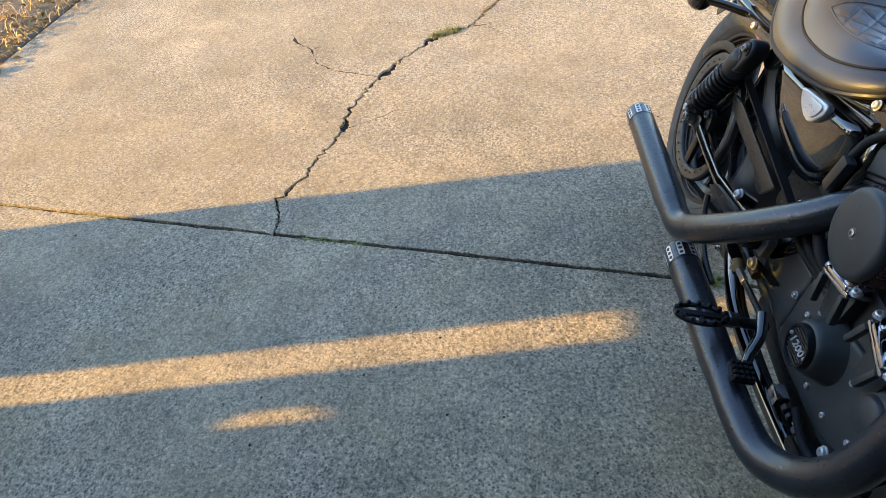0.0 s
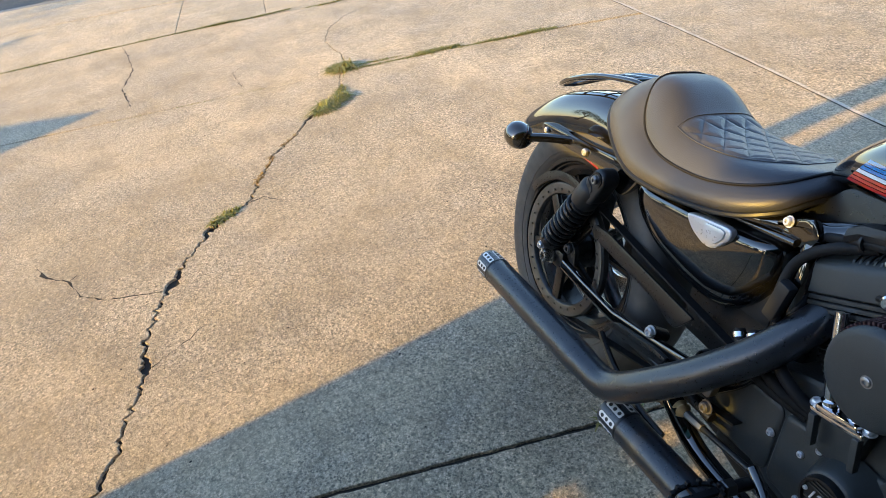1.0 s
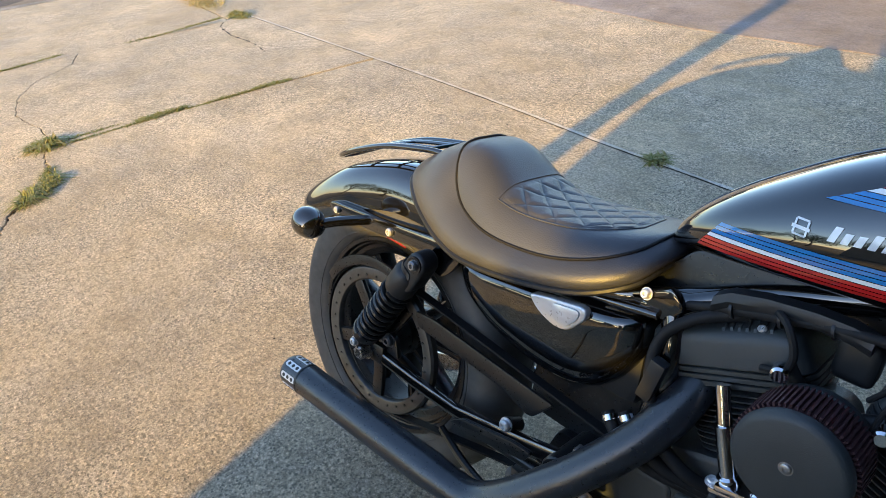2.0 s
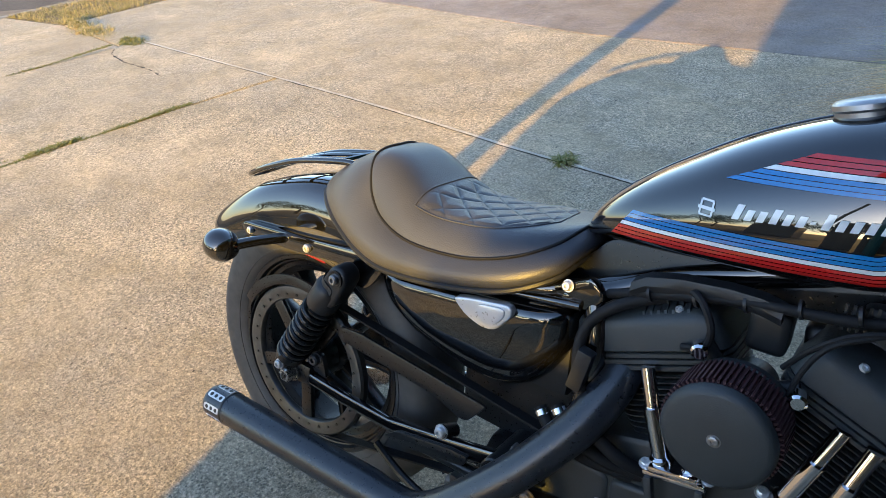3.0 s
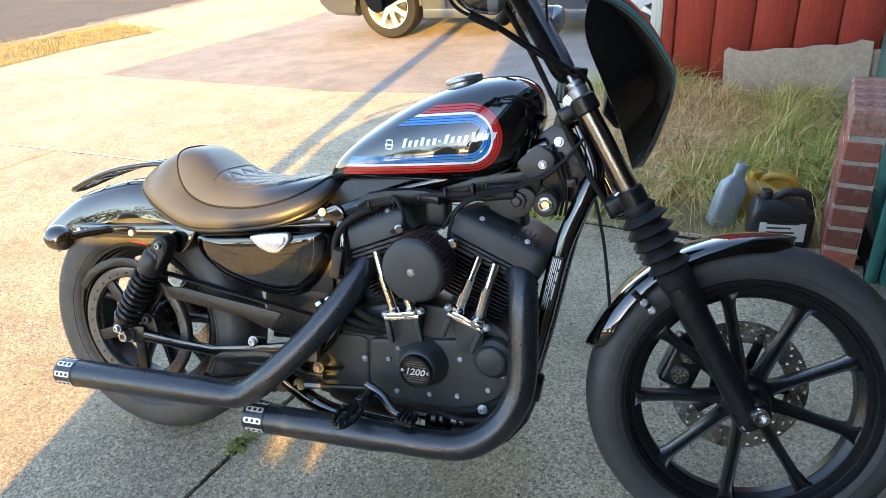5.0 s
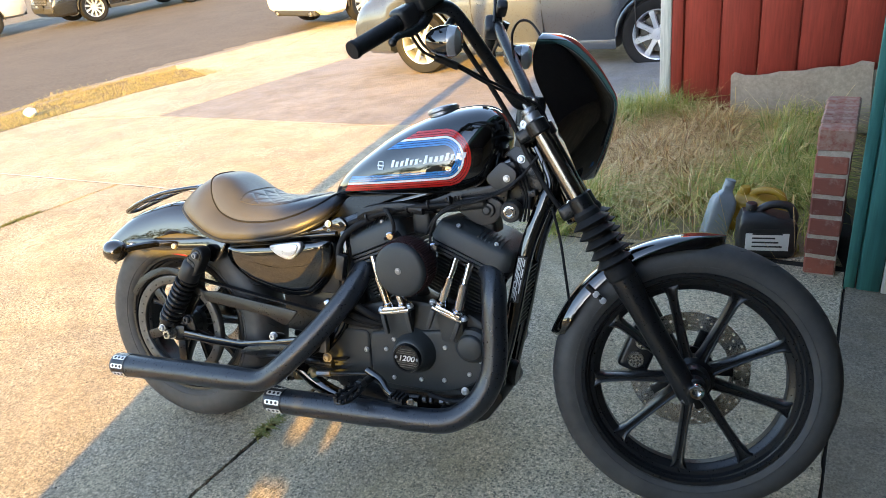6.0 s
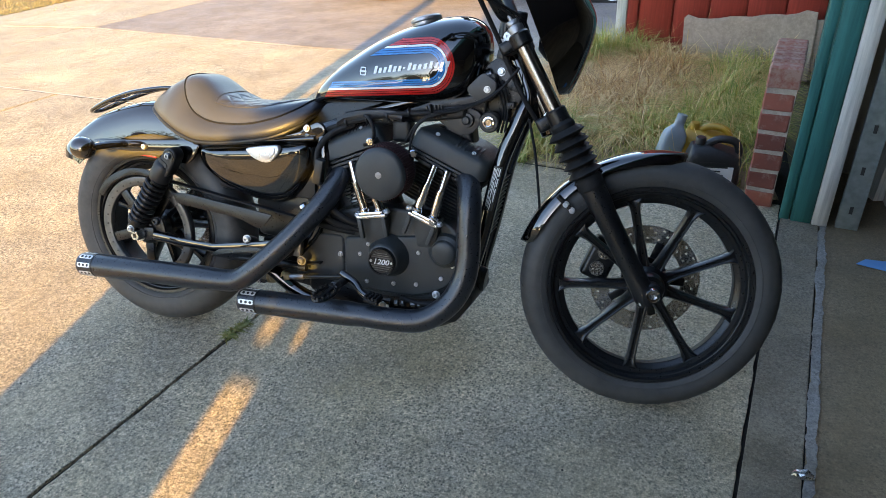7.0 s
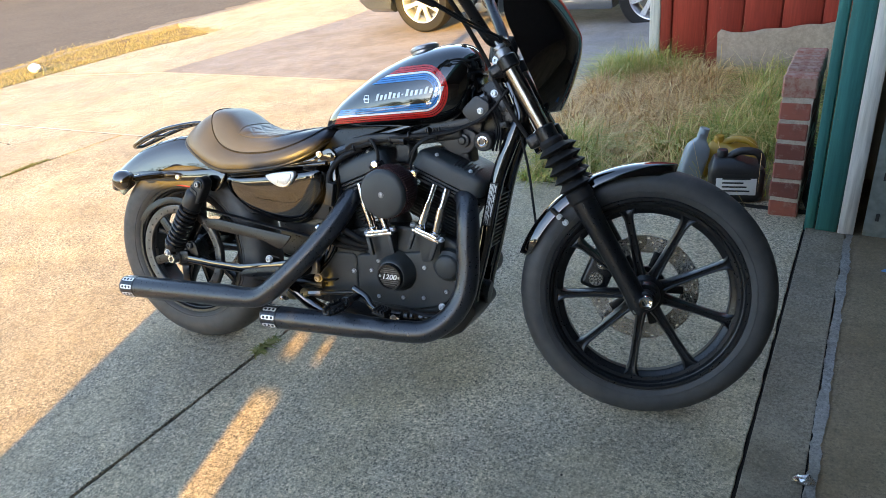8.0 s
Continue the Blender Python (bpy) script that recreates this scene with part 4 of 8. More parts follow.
block("wall_strip", (0.02, 0.10, 0.0), (0.04, 0.125, 2.4), "white_wood", garage, 0.002)
tagged(block("ceiling", (-0.02, -5.9, 2.9), (6.4, 2.3, 3.02), "roof", None), "flat dark garage roof with an overhanging eave", "ceiling", kind="structure")
bpy.data.objects["ceiling"].matrix_world = house

track = thing("door_track", "galvanised steel garage door track standing behind the frame", "door track", house)
rail = [(0.20, -0.012), (0.275, -0.012), (0.275, 0.01), (0.262, 0.01), (0.262, 0.0), (0.212, 0.0), (0.212, 0.03), (0.20, 0.03)]
part("rail", plate([(u, v + 0.05) for u, v in rail], "z", 0.0, 2.3, 0.001), "galv", track, smooth=False)
for k in range(7):
    # black tab painted as the shade in a rail slot
    part("slot", box((0.012, 0.004, 0.03), at(0.237, 0.037, 0.08 + 0.16 * k), 0.001), "ink_and_recess", track)

pier = thing("brick_pier", "low red brick pier with pale mortar beside the garage frame", "brick pier", at(1.80, 1.215, 0) @ pose(0, 0, 0, 0, 0, TURN_H))
part("mortar_core", box((0.101, 0.392, 0.560), at(0.052, 0.20, 0.280)), "mortar", pier, smooth=False)


def brick_colour(name, mortar_smear):
    n = Nodes(name)
    col = n.mix(n.random(), (0.17, 0.050, 0.036), (0.33, 0.095, 0.062))
    col = n.mix(n.ramp(n.noise(9.0, 6, 0.7), [(0.50, 0.0), (0.70, 0.5)]), col, (0.13, 0.055, 0.04))
    col = n.mix(n.ramp(n.noise(30.0, 6, 0.7), [(0.62 - mortar_smear, 0.0), (0.82 - mortar_smear, 0.6)]), col, (0.42, 0.29, 0.23))
    return n.set(Base_Color=col, Roughness=0.88, Normal=n.bump(n.noise(90.0, 5, 0.7), 0.5, 0.004))


M["brick"] = brick_colour("red_brick", 0.07)
M["cap_brick"] = brick_colour("dusty_cap_brick", 0.26)


def brick_mesh(name, size, seed, material="brick"):
    bm = box(size, Matrix(), 0.006, 1)
    for v in bm.verts:
        v.co += 0.0025 * noise.noise_vector(v.co * 22 + Vector((seed, 0, 0)))
    me = bpy.data.meshes.new(name)
    bm.to_mesh(me)
    bm.free()
    me.materials.append(M[material])
    return me


def place_brick(me, parent, m):
    ob = new("brick", me)
    ob.parent = parent
    ob.matrix_local = m
    return ob


course = [brick_mesh("brick", (0.106, 0.199, 0.0690), s) for s in (1, 5, 9)]
cap = [brick_mesh("brick", (0.113, 0.067, 0.082), s, "cap_brick") for s in (2, 7)]
rb = random.Random(8)
for k in range(6):
    for j in (0, 1):
        place_brick(course[(k + j) % 3], pier, at(0.052 + rb.uniform(-0.003, 0.003), 0.100 + 0.205 * j, 0.037 + 0.0795 * k) @ pose(0, 0, 0, 0, 0, rb.uniform(-1.5, 1.5)))
for j in range(5):
    place_brick(cap[j % 2], pier, at(0.052, 0.034 + 0.077 * j, 0.529 + rb.uniform(-0.003, 0.003)) @ pose(0, 0, 0, rb.uniform(-2, 2), 0, rb.uniform(-2, 2)))

# ---- red board wall behind the bed ----
red = thing("red_wall", "red painted vertical board wall with a white corner post", "wall", at(1.06, 3.20, -0.04) @ pose(0, 0, 0, 0, 0, TURN_H), kind="structure")
block("corner_post", (-0.035, -0.03, 0.0), (0.03, 0.10, 2.6), "white_wood", red, 0.004)
block("corner_board", (0.032, -0.025, 0.0), (0.10, 0.0, 2.6), "red_wood", red, 0.004)
block("backing", (0.032, 0.012, 0.0), (4.2, 0.10, 2.6), "red_wood", red, 0.0)
x = 0.105
for k in range(18):
    w = 0.205 + 0.006 * noise.noise(Vector((k * 3.1, 0, 0)))
    block("board", (x, -0.012 + 0.003 * (k % 2), 0.06 + 0.01 * (k % 3)), (x + w, 0.01, 2.6), "red_wood", red, 0.005)
    x += w + 0.007
panel = thing("fibreboard_sheet", "torn brown fibreboard sheet leaning against the red wall", "board", at(1.44, 3.02, -0.03) @ pose(0, 0, 0, -7, 0, TURN_H + 1))
edge = [(0.02, 0.0), (0.74, 0.0), (0.72, 0.385), (0.66, 0.395)] + [(0.62 - 0.06 * k, 0.375 - 0.005 * math.sin(k * 1.9) - 0.007 * k + (0.03 if k > 9 else 0)) for k in range(11)] + [(0.0, 0.315)]
part("sheet", plate(edge, "y", -0.006, 0.006, 0.0015), "board", panel, smooth=False)
panel2 = thing("fibreboard_offcut", "smaller brown fibreboard piece leaning behind the sheet", "board", at(2.08, 2.99, -0.03) @ pose(0, 0, 0, -5, 0, TURN_H + 1))
part("sheet", plate([(0.0, 0.0), (0.22, 0.0), (0.22, 0.35), (0.0, 0.33)], "y", -0.006, 0.006, 0.0015), "board", panel2, smooth=False)


# ---- jugs by the pier ----
def jug(name, label, place, w, d, h, material, handle=True, tag=False):
    """A square-shouldered jug with a loop handle, neck and cap."""
    j = thing(name, label, "jug", place)
    rings = []
    for z, kx, ky, ox in ((0.0, 0.86, 0.86, 0), (0.01, 0.97, 0.97, 0), (0.03, 1, 1, 0), (h * 0.62, 1, 1, 0), (h * 0.72, 0.93, 0.95, 0.0), (h * 0.84, 0.55, 0.75, -w * 0.16), (h * 0.9, 0.28, 0.4, -w * 0.27)):
        rings.append([(ox + p[0] * w / 2 * kx, p[1] * d / 2 * ky, z) for p in rounded([(-1, -1), (1, -1), (1, 1), (-1, 1)], 0.35, 4)])
    body = part("body", loft(rings), material, j)
    part("cap", lathe([(0, 0), (0.021, 0), (0.021, 0.024), (0.018, 0.028), (0, 0.028)], 18, at(-w * 0.27, 0, h * 0.9) @ pose(0, 0, 0, 90)), material, j)
    if handle:
        part("handle", tube(smooth_path([(-w * 0.16, 0, h * 0.86), (w * 0.05, 0, h * 1.0), (w * 0.34, 0, h * 0.97), (w * 0.44, 0, h * 0.8), (w * 0.44, 0, h * 0.66)], 5), 0.016, 10), material, j)
    if tag:
        lab = part("paper_label", box((w * 0.72, 0.003, h * 0.36), at(0.0, -d / 2 - 0.002, h * 0.36), 0.001), "paper_label", body)
        for k in range(5):
            part("print_bar", box((w * (0.5 - 0.06 * (k % 3)), 0.002, 0.006), at(-w * 0.03 * (k % 3), -d / 2 - 0.0045, h * 0.27 + 0.018 * k)), "ink_and_recess", lab)
    return j


jug("oil_jug", "dusty black plastic oil jug with a white label", at(1.665, 1.365, 0.004) @ pose(0, 0, 0, 0, 0, 6), 0.215, 0.125, 0.205, "black_jug", True, True)
jug("yellow_jug", "yellow plastic jug lying among the grass", at(1.635, 1.565, 0.0) @ pose(0, 0, 0, 0, 0, -10), 0.21, 0.12, 0.185, "yellow_jug")
bottle = thing("grey_bottle", "grey plastic oil bottle leaning in the grass", "bottle", at(1.462, 1.455, 0.008) @ pose(0, 0, 0, -4, 16, 20))
rings = []
for z, k in ((0, 0.85), (0.01, 1.0), (0.15, 1.0), (0.175, 0.9), (0.2, 0.55), (0.21, 0.4), (0.235, 0.4)):
    rings.append([(p[0] * 0.05 * k, p[1] * 0.034 * k, z) for p in rounded([(-1, -1), (1, -1), (1, 1), (-1, 1)], 0.5, 4)])
part("body", loft(rings), "grey_jug", bottle)
part("cap", lathe([(0, 0), (0.021, 0), (0.021, 0.026), (0, 0.026)], 18, at(0, 0, 0.232) @ pose(0, 0, 0, 90)), "grey_jug", bottle)


# ---- inside the garage ----
def scrap(name, label, category, place, outline, material, lift=0.002):
    t = thing(name, label, category, place)
    part("sheet", plate(outline, "z", 0.0, lift, 0.0), material, t, smooth=False)
    return t


scrap("blue_paper", "crumpled blue paper sheet on the garage floor", "paper", at(2.22, 0.86, 0.004) @ pose(0, 0, 0, 0, 2, 8), [(-0.06, 0.0), (-0.02, 0.035), (0.09, 0.03), (0.13, 0.0), (0.04, -0.035)], "blue_paper")
scrap("blue_paper", "crumpled blue paper sheet on the garage floor", "paper", at(2.31, 0.78, 0.004) @ pose(0, 0, 0, 0, 2, 40), [(-0.07, 0.0), (0.0, 0.06), (0.12, 0.05), (0.10, -0.03)], "blue_paper")
foil = thing("foil_scrap", "crushed scrap of silver foil on the threshold", "rubbish", at(1.92, -0.17, 0.0))
bm = bmesh.new()
bmesh.ops.create_icosphere(bm, subdivisions=2, radius=0.02, matrix=Matrix.Diagonal((1.3, 0.7, 0.35, 1)))
for v in bm.verts:
    v.co += 0.007 * noise.noise_vector(v.co * 90)
    v.co.z += 0.006
part("crumple", bm, "steel", foil, smooth=False)
for k, (x, y, w, d, h, mat, text) in enumerate(((2.36, 1.36, 0.07, 0.05, 0.42, "white_wood", "white painted board end"), (2.52, 1.38, 0.16, 0.1, 0.2, "paper_label", "pale cardboard box"),
                                          (2.30, 1.40, 0.05, 0.05, 0.75, "white_wood", "white painted board end"), (2.72, 1.2, 0.2, 0.25, 0.5, "black_jug", "black plastic storage tub"),
                                          (2.45, 1.42, 0.04, 0.04, 0.25, "grey_jug", "grey plastic pipe"))):
    t = thing("stored_item", text + " standing inside the dark garage", "stored item", at(x, y, 0.0) @ pose(0, 0, 0, 0, 3 * k - 4, 12 * k))
    part("body", box((w, d, h), at(0, 0, h / 2), 0.006), mat, t)

# ---- unseen shapes added to shade the drive and bike, then reflected trees ----
fence = thing("unseen_shade_fence", "unseen grey board fence added to shade the drive and the bike", "fence", at(0, -4.6, 0))
def picket(lo, hi, z0, z1):
    part("fence_board", box((hi - lo, 0.022, z1 - z0), at((lo + hi) / 2, 0, (z0 + z1) / 2), 0.003), "fence_wood", fence, smooth=False)
S0 = 0.69
# unseen boards; heights and gaps set to shape sun patches on ground and bike
for lo, hi, spans in ((0.355, 0.490, ((0.0, 1.79),)), (0.490, 0.630, ((0.0, 1.79),)), (0.630, 0.770, ((0.0, 1.79),)), (0.770, 0.900, ((0.0, 1.87),)), (0.900, 1.015, ((0.0, 1.87),)),
                      (1.016, 1.070, ((1.17, 1.222), (1.256, 1.79))), (1.070, 1.110, ((1.17, 1.79),)), (1.111, 1.144, ((0.0, 1.79),)), (1.144, 1.171, ((0.0, 1.222), (1.255, 1.79))),
                      (1.171, 1.190, ((0.0, 1.435), (1.462, 1.79))), (1.190, 1.213, ((0.0, 1.79),)), (1.213, 1.228, ((0.0, 0.922), (0.968, 1.79))),
                      (1.228, 1.252, ((0.0, 0.912), (0.978, 1.485), (1.56, 1.79))), (1.252, 1.295, ((0.0, 1.79),))):
    for z0, z1 in spans:
        picket(lo, hi - 0.001, z0, z1)
x = S0 + 0.606
while x < 6.0:
    picket(x, x + 0.139, 0.0, 1.79)
    x += 0.14
part("fence_rail", box((5.3, 0.05, 0.08), at(S0 - 0.33 + 2.65, -0.04, 1.72), 0.004), "fence_wood", fence, smooth=False)
# added out of view, bent so that its shadow falls as the bar
pole = thing("unseen_shade_pole", "unseen bent pole added to cast a slanting bar of shade", "pole", at(0, -4.6, 0))
part("pole_tube", tube(smooth_path([(0.38, 0.0, 1.40), (0.26, 0.0, 1.46), (0.225, 0.0, 1.62), (0.36, 0.0, 2.2), (0.62, 0.0, 3.4)], 5), 0.055, 12), "fence_wood", pole)
# raised walls added out of view to cast the broad shade
shade_walls = thing("unseen_shade_house", "unseen raised walls added to shade the drive and the bike", "house", at(0, -8.2, 0))
S1 = 0.44 + 0.15 * 8.2
part("wall", box((8.8, 0.3, 1.3), at(S1 + 4.6, 0, 2.78 + 0.65), 0.0), "house", shade_walls, smooth=False)
# slot left above the lower strip lets sun reach the seat skirt
part("wall", box((0.2, 0.3, 1.13), at(S1 + 0.1, 0, 2.975 + 0.565), 0.0), "house", shade_walls, smooth=False)
part("eave_board", box((0.31, 0.05, 0.085), at(S1 + 0.045, 0.1, 2.8225), 0.003), "white_wood", shade_walls, smooth=False)
part("roof", box((9.4, 0.9, 0.12), at(S1 + 4.75, -0.2, 4.14), 0.0), "roof", shade_walls, smooth=False)
part("wall", box((7.0, 0.3, 2.8), at(S1 + 6.0, -3.8, 1.4), 0.0), "house", shade_walls, smooth=False)
for px in (S1 + 1.6, S1 + 8.8):
    part("post", box((0.14, 0.14, 2.8), at(px, 0.0, 1.4), 0.004), "white_wood", shade_walls, smooth=False)
# gable added out of view for its pointed shadow at the drive's far side
shed = thing("unseen_shade_gable", "unseen gabled shape added to cast a pointed shadow on the drive", "shed", at(-2.3, -9.0, 0))
part("wall", plate([(-0.95, 0.0), (0.95, 0.0), (0.95, 1.5), (0.15, 2.05), (-0.95, 1.5)], "y", -1.5, 0.0), "fence_wood", shed, smooth=False)



def leafy_tree(x, y, height, spread, seed):
    """Tapered trunk, forking limbs and a ragged crown of small leaf clumps."""
    r = random.Random(seed)
    tree = thing("tree", "dark leafy tree in the neighbouring garden", "tree", at(x, y, 0), group="garden trees")
    fork_z = height * 0.38
    part("trunk", tube(smooth_path([(0, 0, -0.1), (0.04, 0.02, fork_z * 0.5), (-0.03, 0.05, fork_z)], 5), [0.16 - 0.006 * k for k in range(11)], 10), "bark", tree)
    tips = []
    for k in range(7):
        a = 2 * math.pi * k / 7 + r.uniform(-0.3, 0.3)
        tip = Vector((spread * 0.62 * math.cos(a), spread * 0.62 * math.sin(a), height * r.uniform(0.6, 0.86)))
        part("limb", tube(smooth_path([(-0.03, 0.05, fork_z), tuple(tip * 0.5 + Vector((0, 0, fork_z * 0.55))), tuple(tip)], 4), [0.07 - 0.006 * j for j in range(9)], 6), "bark", tree)
        tips.append(tip)
    tips.append(Vector((0, 0, height * 0.88)))
    bm = bmesh.new()
    for tip in tips:
        for _ in range(240):
            d = Vector((r.gauss(0, 1), r.gauss(0, 1), r.gauss(0, 0.75)))
            d = d.normalized() * spread * 0.46 * r.uniform(0.25, 1.0) ** 0.5
            p = tip + d
            s = r.uniform(0.05, 0.12)
            m = Matrix.Translation(p) @ pose(0, 0, 0, r.uniform(-60, 60), r.uniform(-60, 60), r.uniform(0, 360))
            v = [bm.verts.new(m @ Vector(q)) for q in ((-s, 0, 0), (0, -s * 0.6, s * 0.2), (s, 0, 0), (0, s * 0.6, s * 0.2))]
            bm.faces.new(v)
    part("crown", bm, "leaf", tree, smooth=False)
    return tree


for k, (x, y, h, w) in enumerate(((-3.8, -16.0, 3.3, 1.9), (-6.6, -17.5, 4.0, 2.2), (-9.8, -16.5, 3.5, 2.1), (-13.0, -18.0, 4.4, 2.5), (-16.5, -16.0, 3.6, 2.2), (-1.0, -17.5, 3.4, 1.8), (-20.0, -15.0, 4.2, 2.4))):
    leafy_tree(x, y, h, w, 40 + k)

# ---- motorcycle ----
# bike frame: x forward from the rear axle, y to its left, z up; it leans to its left on the side stand
# parts of the flanks are drawn for a frame that leans less, and are brought into the bike's own frame by flank()
FLANK = (at(0, -0.057, 0.0025) @ pose(0, 0, 0, -16.0, 0, 1.4)).inverted() @ at(0, 0.03, 0.001) @ pose(0, 0, 0, -12.0, 0, 0)


def flank(v):
    k = min(1.0, abs(v.y) / 0.12)
    if v.y > 0:
        q = FLANK @ Vector((v.x, -v.y, v.z))
        q.y = -q.y
    else:
        q = FLANK @ v
    return v.lerp(q, k)


bike = thing("motorcycle", "black cruiser motorcycle with red, white and blue striped tank", "motorcycle",
             at(0, -0.057, 0.0025) @ pose(0, 0, 0, -16.0, 0, 1.4))
RAKE = radians(29.5)
STEER_A = Vector((1.454, 0, 0.303))
STEER_UP = Vector((-math.sin(RAKE), 0, math.cos(RAKE)))
STEER = Matrix.Translation(STEER_A) @ Matrix.Rotation(radians(10.0), 4, STEER_UP) @ Matrix.Translation(-STEER_A)
UNSTEER = STEER.inverted()
FORK = Vector((math.sin(RAKE), 0, -math.cos(RAKE)))           # down the fork
FWD = Vector((math.cos(RAKE), 0, math.sin(RAKE)))


def turned(bm):
    bm.transform(STEER)
    return bm


# wheels
def tyre_profile(R, w, bead):
    """Round-shouldered cross section from bead to bead."""
    h, wide = w / 2, bead + (R - bead) * 0.46
    half = [(bead, h * 0.62), (bead + 0.005, h * 0.74), (bead + 0.014, h * 0.86), (bead + 0.024, h * 0.95)]
    for k in range(11):
        a = 0.5 * math.pi * k / 10
        half.append((wide + (R - wide) * math.sin(a) ** 0.86, h * math.cos(a) ** 0.92))
    return [(r, -y) for r, y in half[:-1]] + [(R, 0.0)] + half[:-1][::-1]


def make_wheel(name, centre, R, w, bead, spokes, phase, turn):
    """Tyre with grooves, cast rim, ribbed spokes and hub."""
    base = at(*centre)
    fin = turned if turn else (lambda b: b)
    wheel = part(name, fin(lathe([(0.018, -0.062), (0.034, -0.062), (0.04, -0.05), (0.04, -0.03), (0.052, -0.022), (0.052, 0.022), (0.04, 0.03), (0.04, 0.05), (0.034, 0.062), (0.018, 0.062)], 32, base)), "satin", bike)
    tyre = part("tyre", fin(lathe(tyre_profile(R, w, bead), 96, base)), "rubber", wheel, "worn black rubber tyre", angle=60)
    for band, yy in ((bead + 0.012, 0.80), (bead + 0.024, 0.95)):
        for s in (-1, 1):
            part("sidewall_ring", fin(lathe([(band, s * w / 2 * yy - s * 0.004), (band + 0.001, s * (w / 2 * yy + 0.0016)), (band + 0.003, s * (w / 2 * yy + 0.0016)), (band + 0.004, s * w / 2 * yy - s * 0.004)], 96, base)), "rubber", tyre)
    n = 26
    for k in range(n):
        for s in (-1, 1):
            pts = []
            for j in range(5):
                u = j / 4
                y = s * w / 2 * (0.14 + 0.58 * u)
                ca = math.acos((0.14 + 0.58 * u) ** (1 / 0.92))
                wide = bead + (R - bead) * 0.46
                rad = wide + (R - wide) * math.sin(ca) ** 0.86 - 0.0014
                a = 2 * math.pi * (k + 0.5 * (s > 0)) / n + 0.11 * u * s * (1 if s > 0 else -1)
                pts.append(base @ Vector((rad * math.cos(a), y, rad * math.sin(a))))
            # black thread laid on as the shade of a tread groove
            part("tread_groove", fin(tube(pts, [0.0008, 0.0018, 0.0022, 0.0024, 0.0010], 5)), "ink_and_recess", tyre)
    hw = w * 0.36
    side = [(bead + 0.001, -hw - 0.007), (bead + 0.009, -hw - 0.008), (bead + 0.012, -hw - 0.004), (bead + 0.012, -hw + 0.004)]
    step = [(bead - 0.003, -hw + 0.001), (bead - 0.006, -hw + 0.002), (bead - 0.010, -hw + 0.012), (bead - 0.019, -hw + 0.014), (bead - 0.022, -hw + 0.018), (bead - 0.030, -hw + 0.021), (bead - 0.034, -hw + 0.026)]
    rim = side + [(r, -y) for r, y in side[::-1]] + [(r, -y) for r, y in step] + step[::-1]
    part("rim", fin(lathe(rim, 96, base, True)), "satin", wheel, "black cast rim")
    for k in range(spokes):
        a = 2 * math.pi * k / spokes + phase
        m = base @ Matrix.Rotation(-a, 4, "Y")
        rings = []
        for r, hx, hy in ((0.035, 0.017, 0.026), (0.07, 0.0125, 0.022), (bead * 0.6, 0.0105, 0.018), (bead - 0.05, 0.0115, 0.019), (bead - 0.036, 0.0145, 0.022), (bead - 0.028, 0.0215, 0.0235), (bead - 0.020, 0.034, 0.0235), (bead - 0.010, 0.040, 0.019)):
            rings.append([m @ Vector((r, s * hy * q, t * hx)) for s, q, t in ((-1, 1, -0.55), (-1, 0.86, -0.3), (-1, 0.86, 0.3), (-1, 1, 0.55), (-0.55, 1, 1), (0.55, 1, 1), (1, 1, 0.55), (1, 0.86, 0.3), (1, 0.86, -0.3), (1, 1, -0.55), (0.55, 1, -1), (-0.55, 1, -1))])
        part("spoke", fin(loft(rings)), "satin", wheel)
    return wheel


AXLE_F = (1.502, 0.0, 0.331)
front_wheel = make_wheel("front_wheel", AXLE_F, 0.331, 0.104, 0.249, 9, radians(25), True)
rear_wheel = make_wheel("rear_wheel", (0, 0, 0.322), 0.322, 0.146, 0.212, 9, radians(4), False)


def disc(name, centre, y, r0, r1, parent, fin, holes=True, material="steel", label=""):
    """A drilled brake disc: a ring of cells with some left out."""
    bm = bmesh.new()
    nr, na = 9, 120
    vs = {}
    for i in range(nr + 1):
        for k in range(na):
            for s in (0, 1):
                r = r0 + (r1 - r0) * i / nr
                a = 2 * math.pi * k / na
                vs[i, k, s] = bm.verts.new((centre[0] + r * math.cos(a), y + 0.005 * s, centre[2] + r * math.sin(a)))
    gone = {(i, k) for i in range(nr) for k in range(na) if holes and k % 5 == (0 if i == 2 else 2 if i == 5 else 4) and i in (2, 5, 7)}
    for i in range(nr):
        for k in range(na):
            if (i, k) in gone:
                continue
            j = (k + 1) % na
            for s in (0, 1):
                bm.faces.new((vs[i, k, s], vs[i + 1, k, s], vs[i + 1, j, s], vs[i, j, s]))
            for (a, b), (p, q) in ((((i, k), (i, j)), (i - 1, k)), (((i + 1, k), (i + 1, j)), (i + 1, k)), (((i, k), (i + 1, k)), (i, k - 1)), (((i, j), (i + 1, j)), (i, j))):
                if p < 0 or p >= nr or (p, q % na) in gone:
                    bm.faces.new((vs[(*a, 0)], vs[(*b, 0)], vs[(*b, 1)], vs[(*a, 1)]))
    bmesh.ops.delete(bm, geom=[v for v in bm.verts if not v.link_faces], context="VERTS")
    return part(name, fin(bm), material, parent, label, smooth=False)


disc("brake_disc", AXLE_F, 0.060, 0.098, 0.146, front_wheel, turned, True, "steel", "drilled steel front brake disc")
carrier = lathe([(0.04, 0.050), (0.06, 0.048), (0.062, 0.054), (0.04, 0.056)], 32, at(*AXLE_F), True)
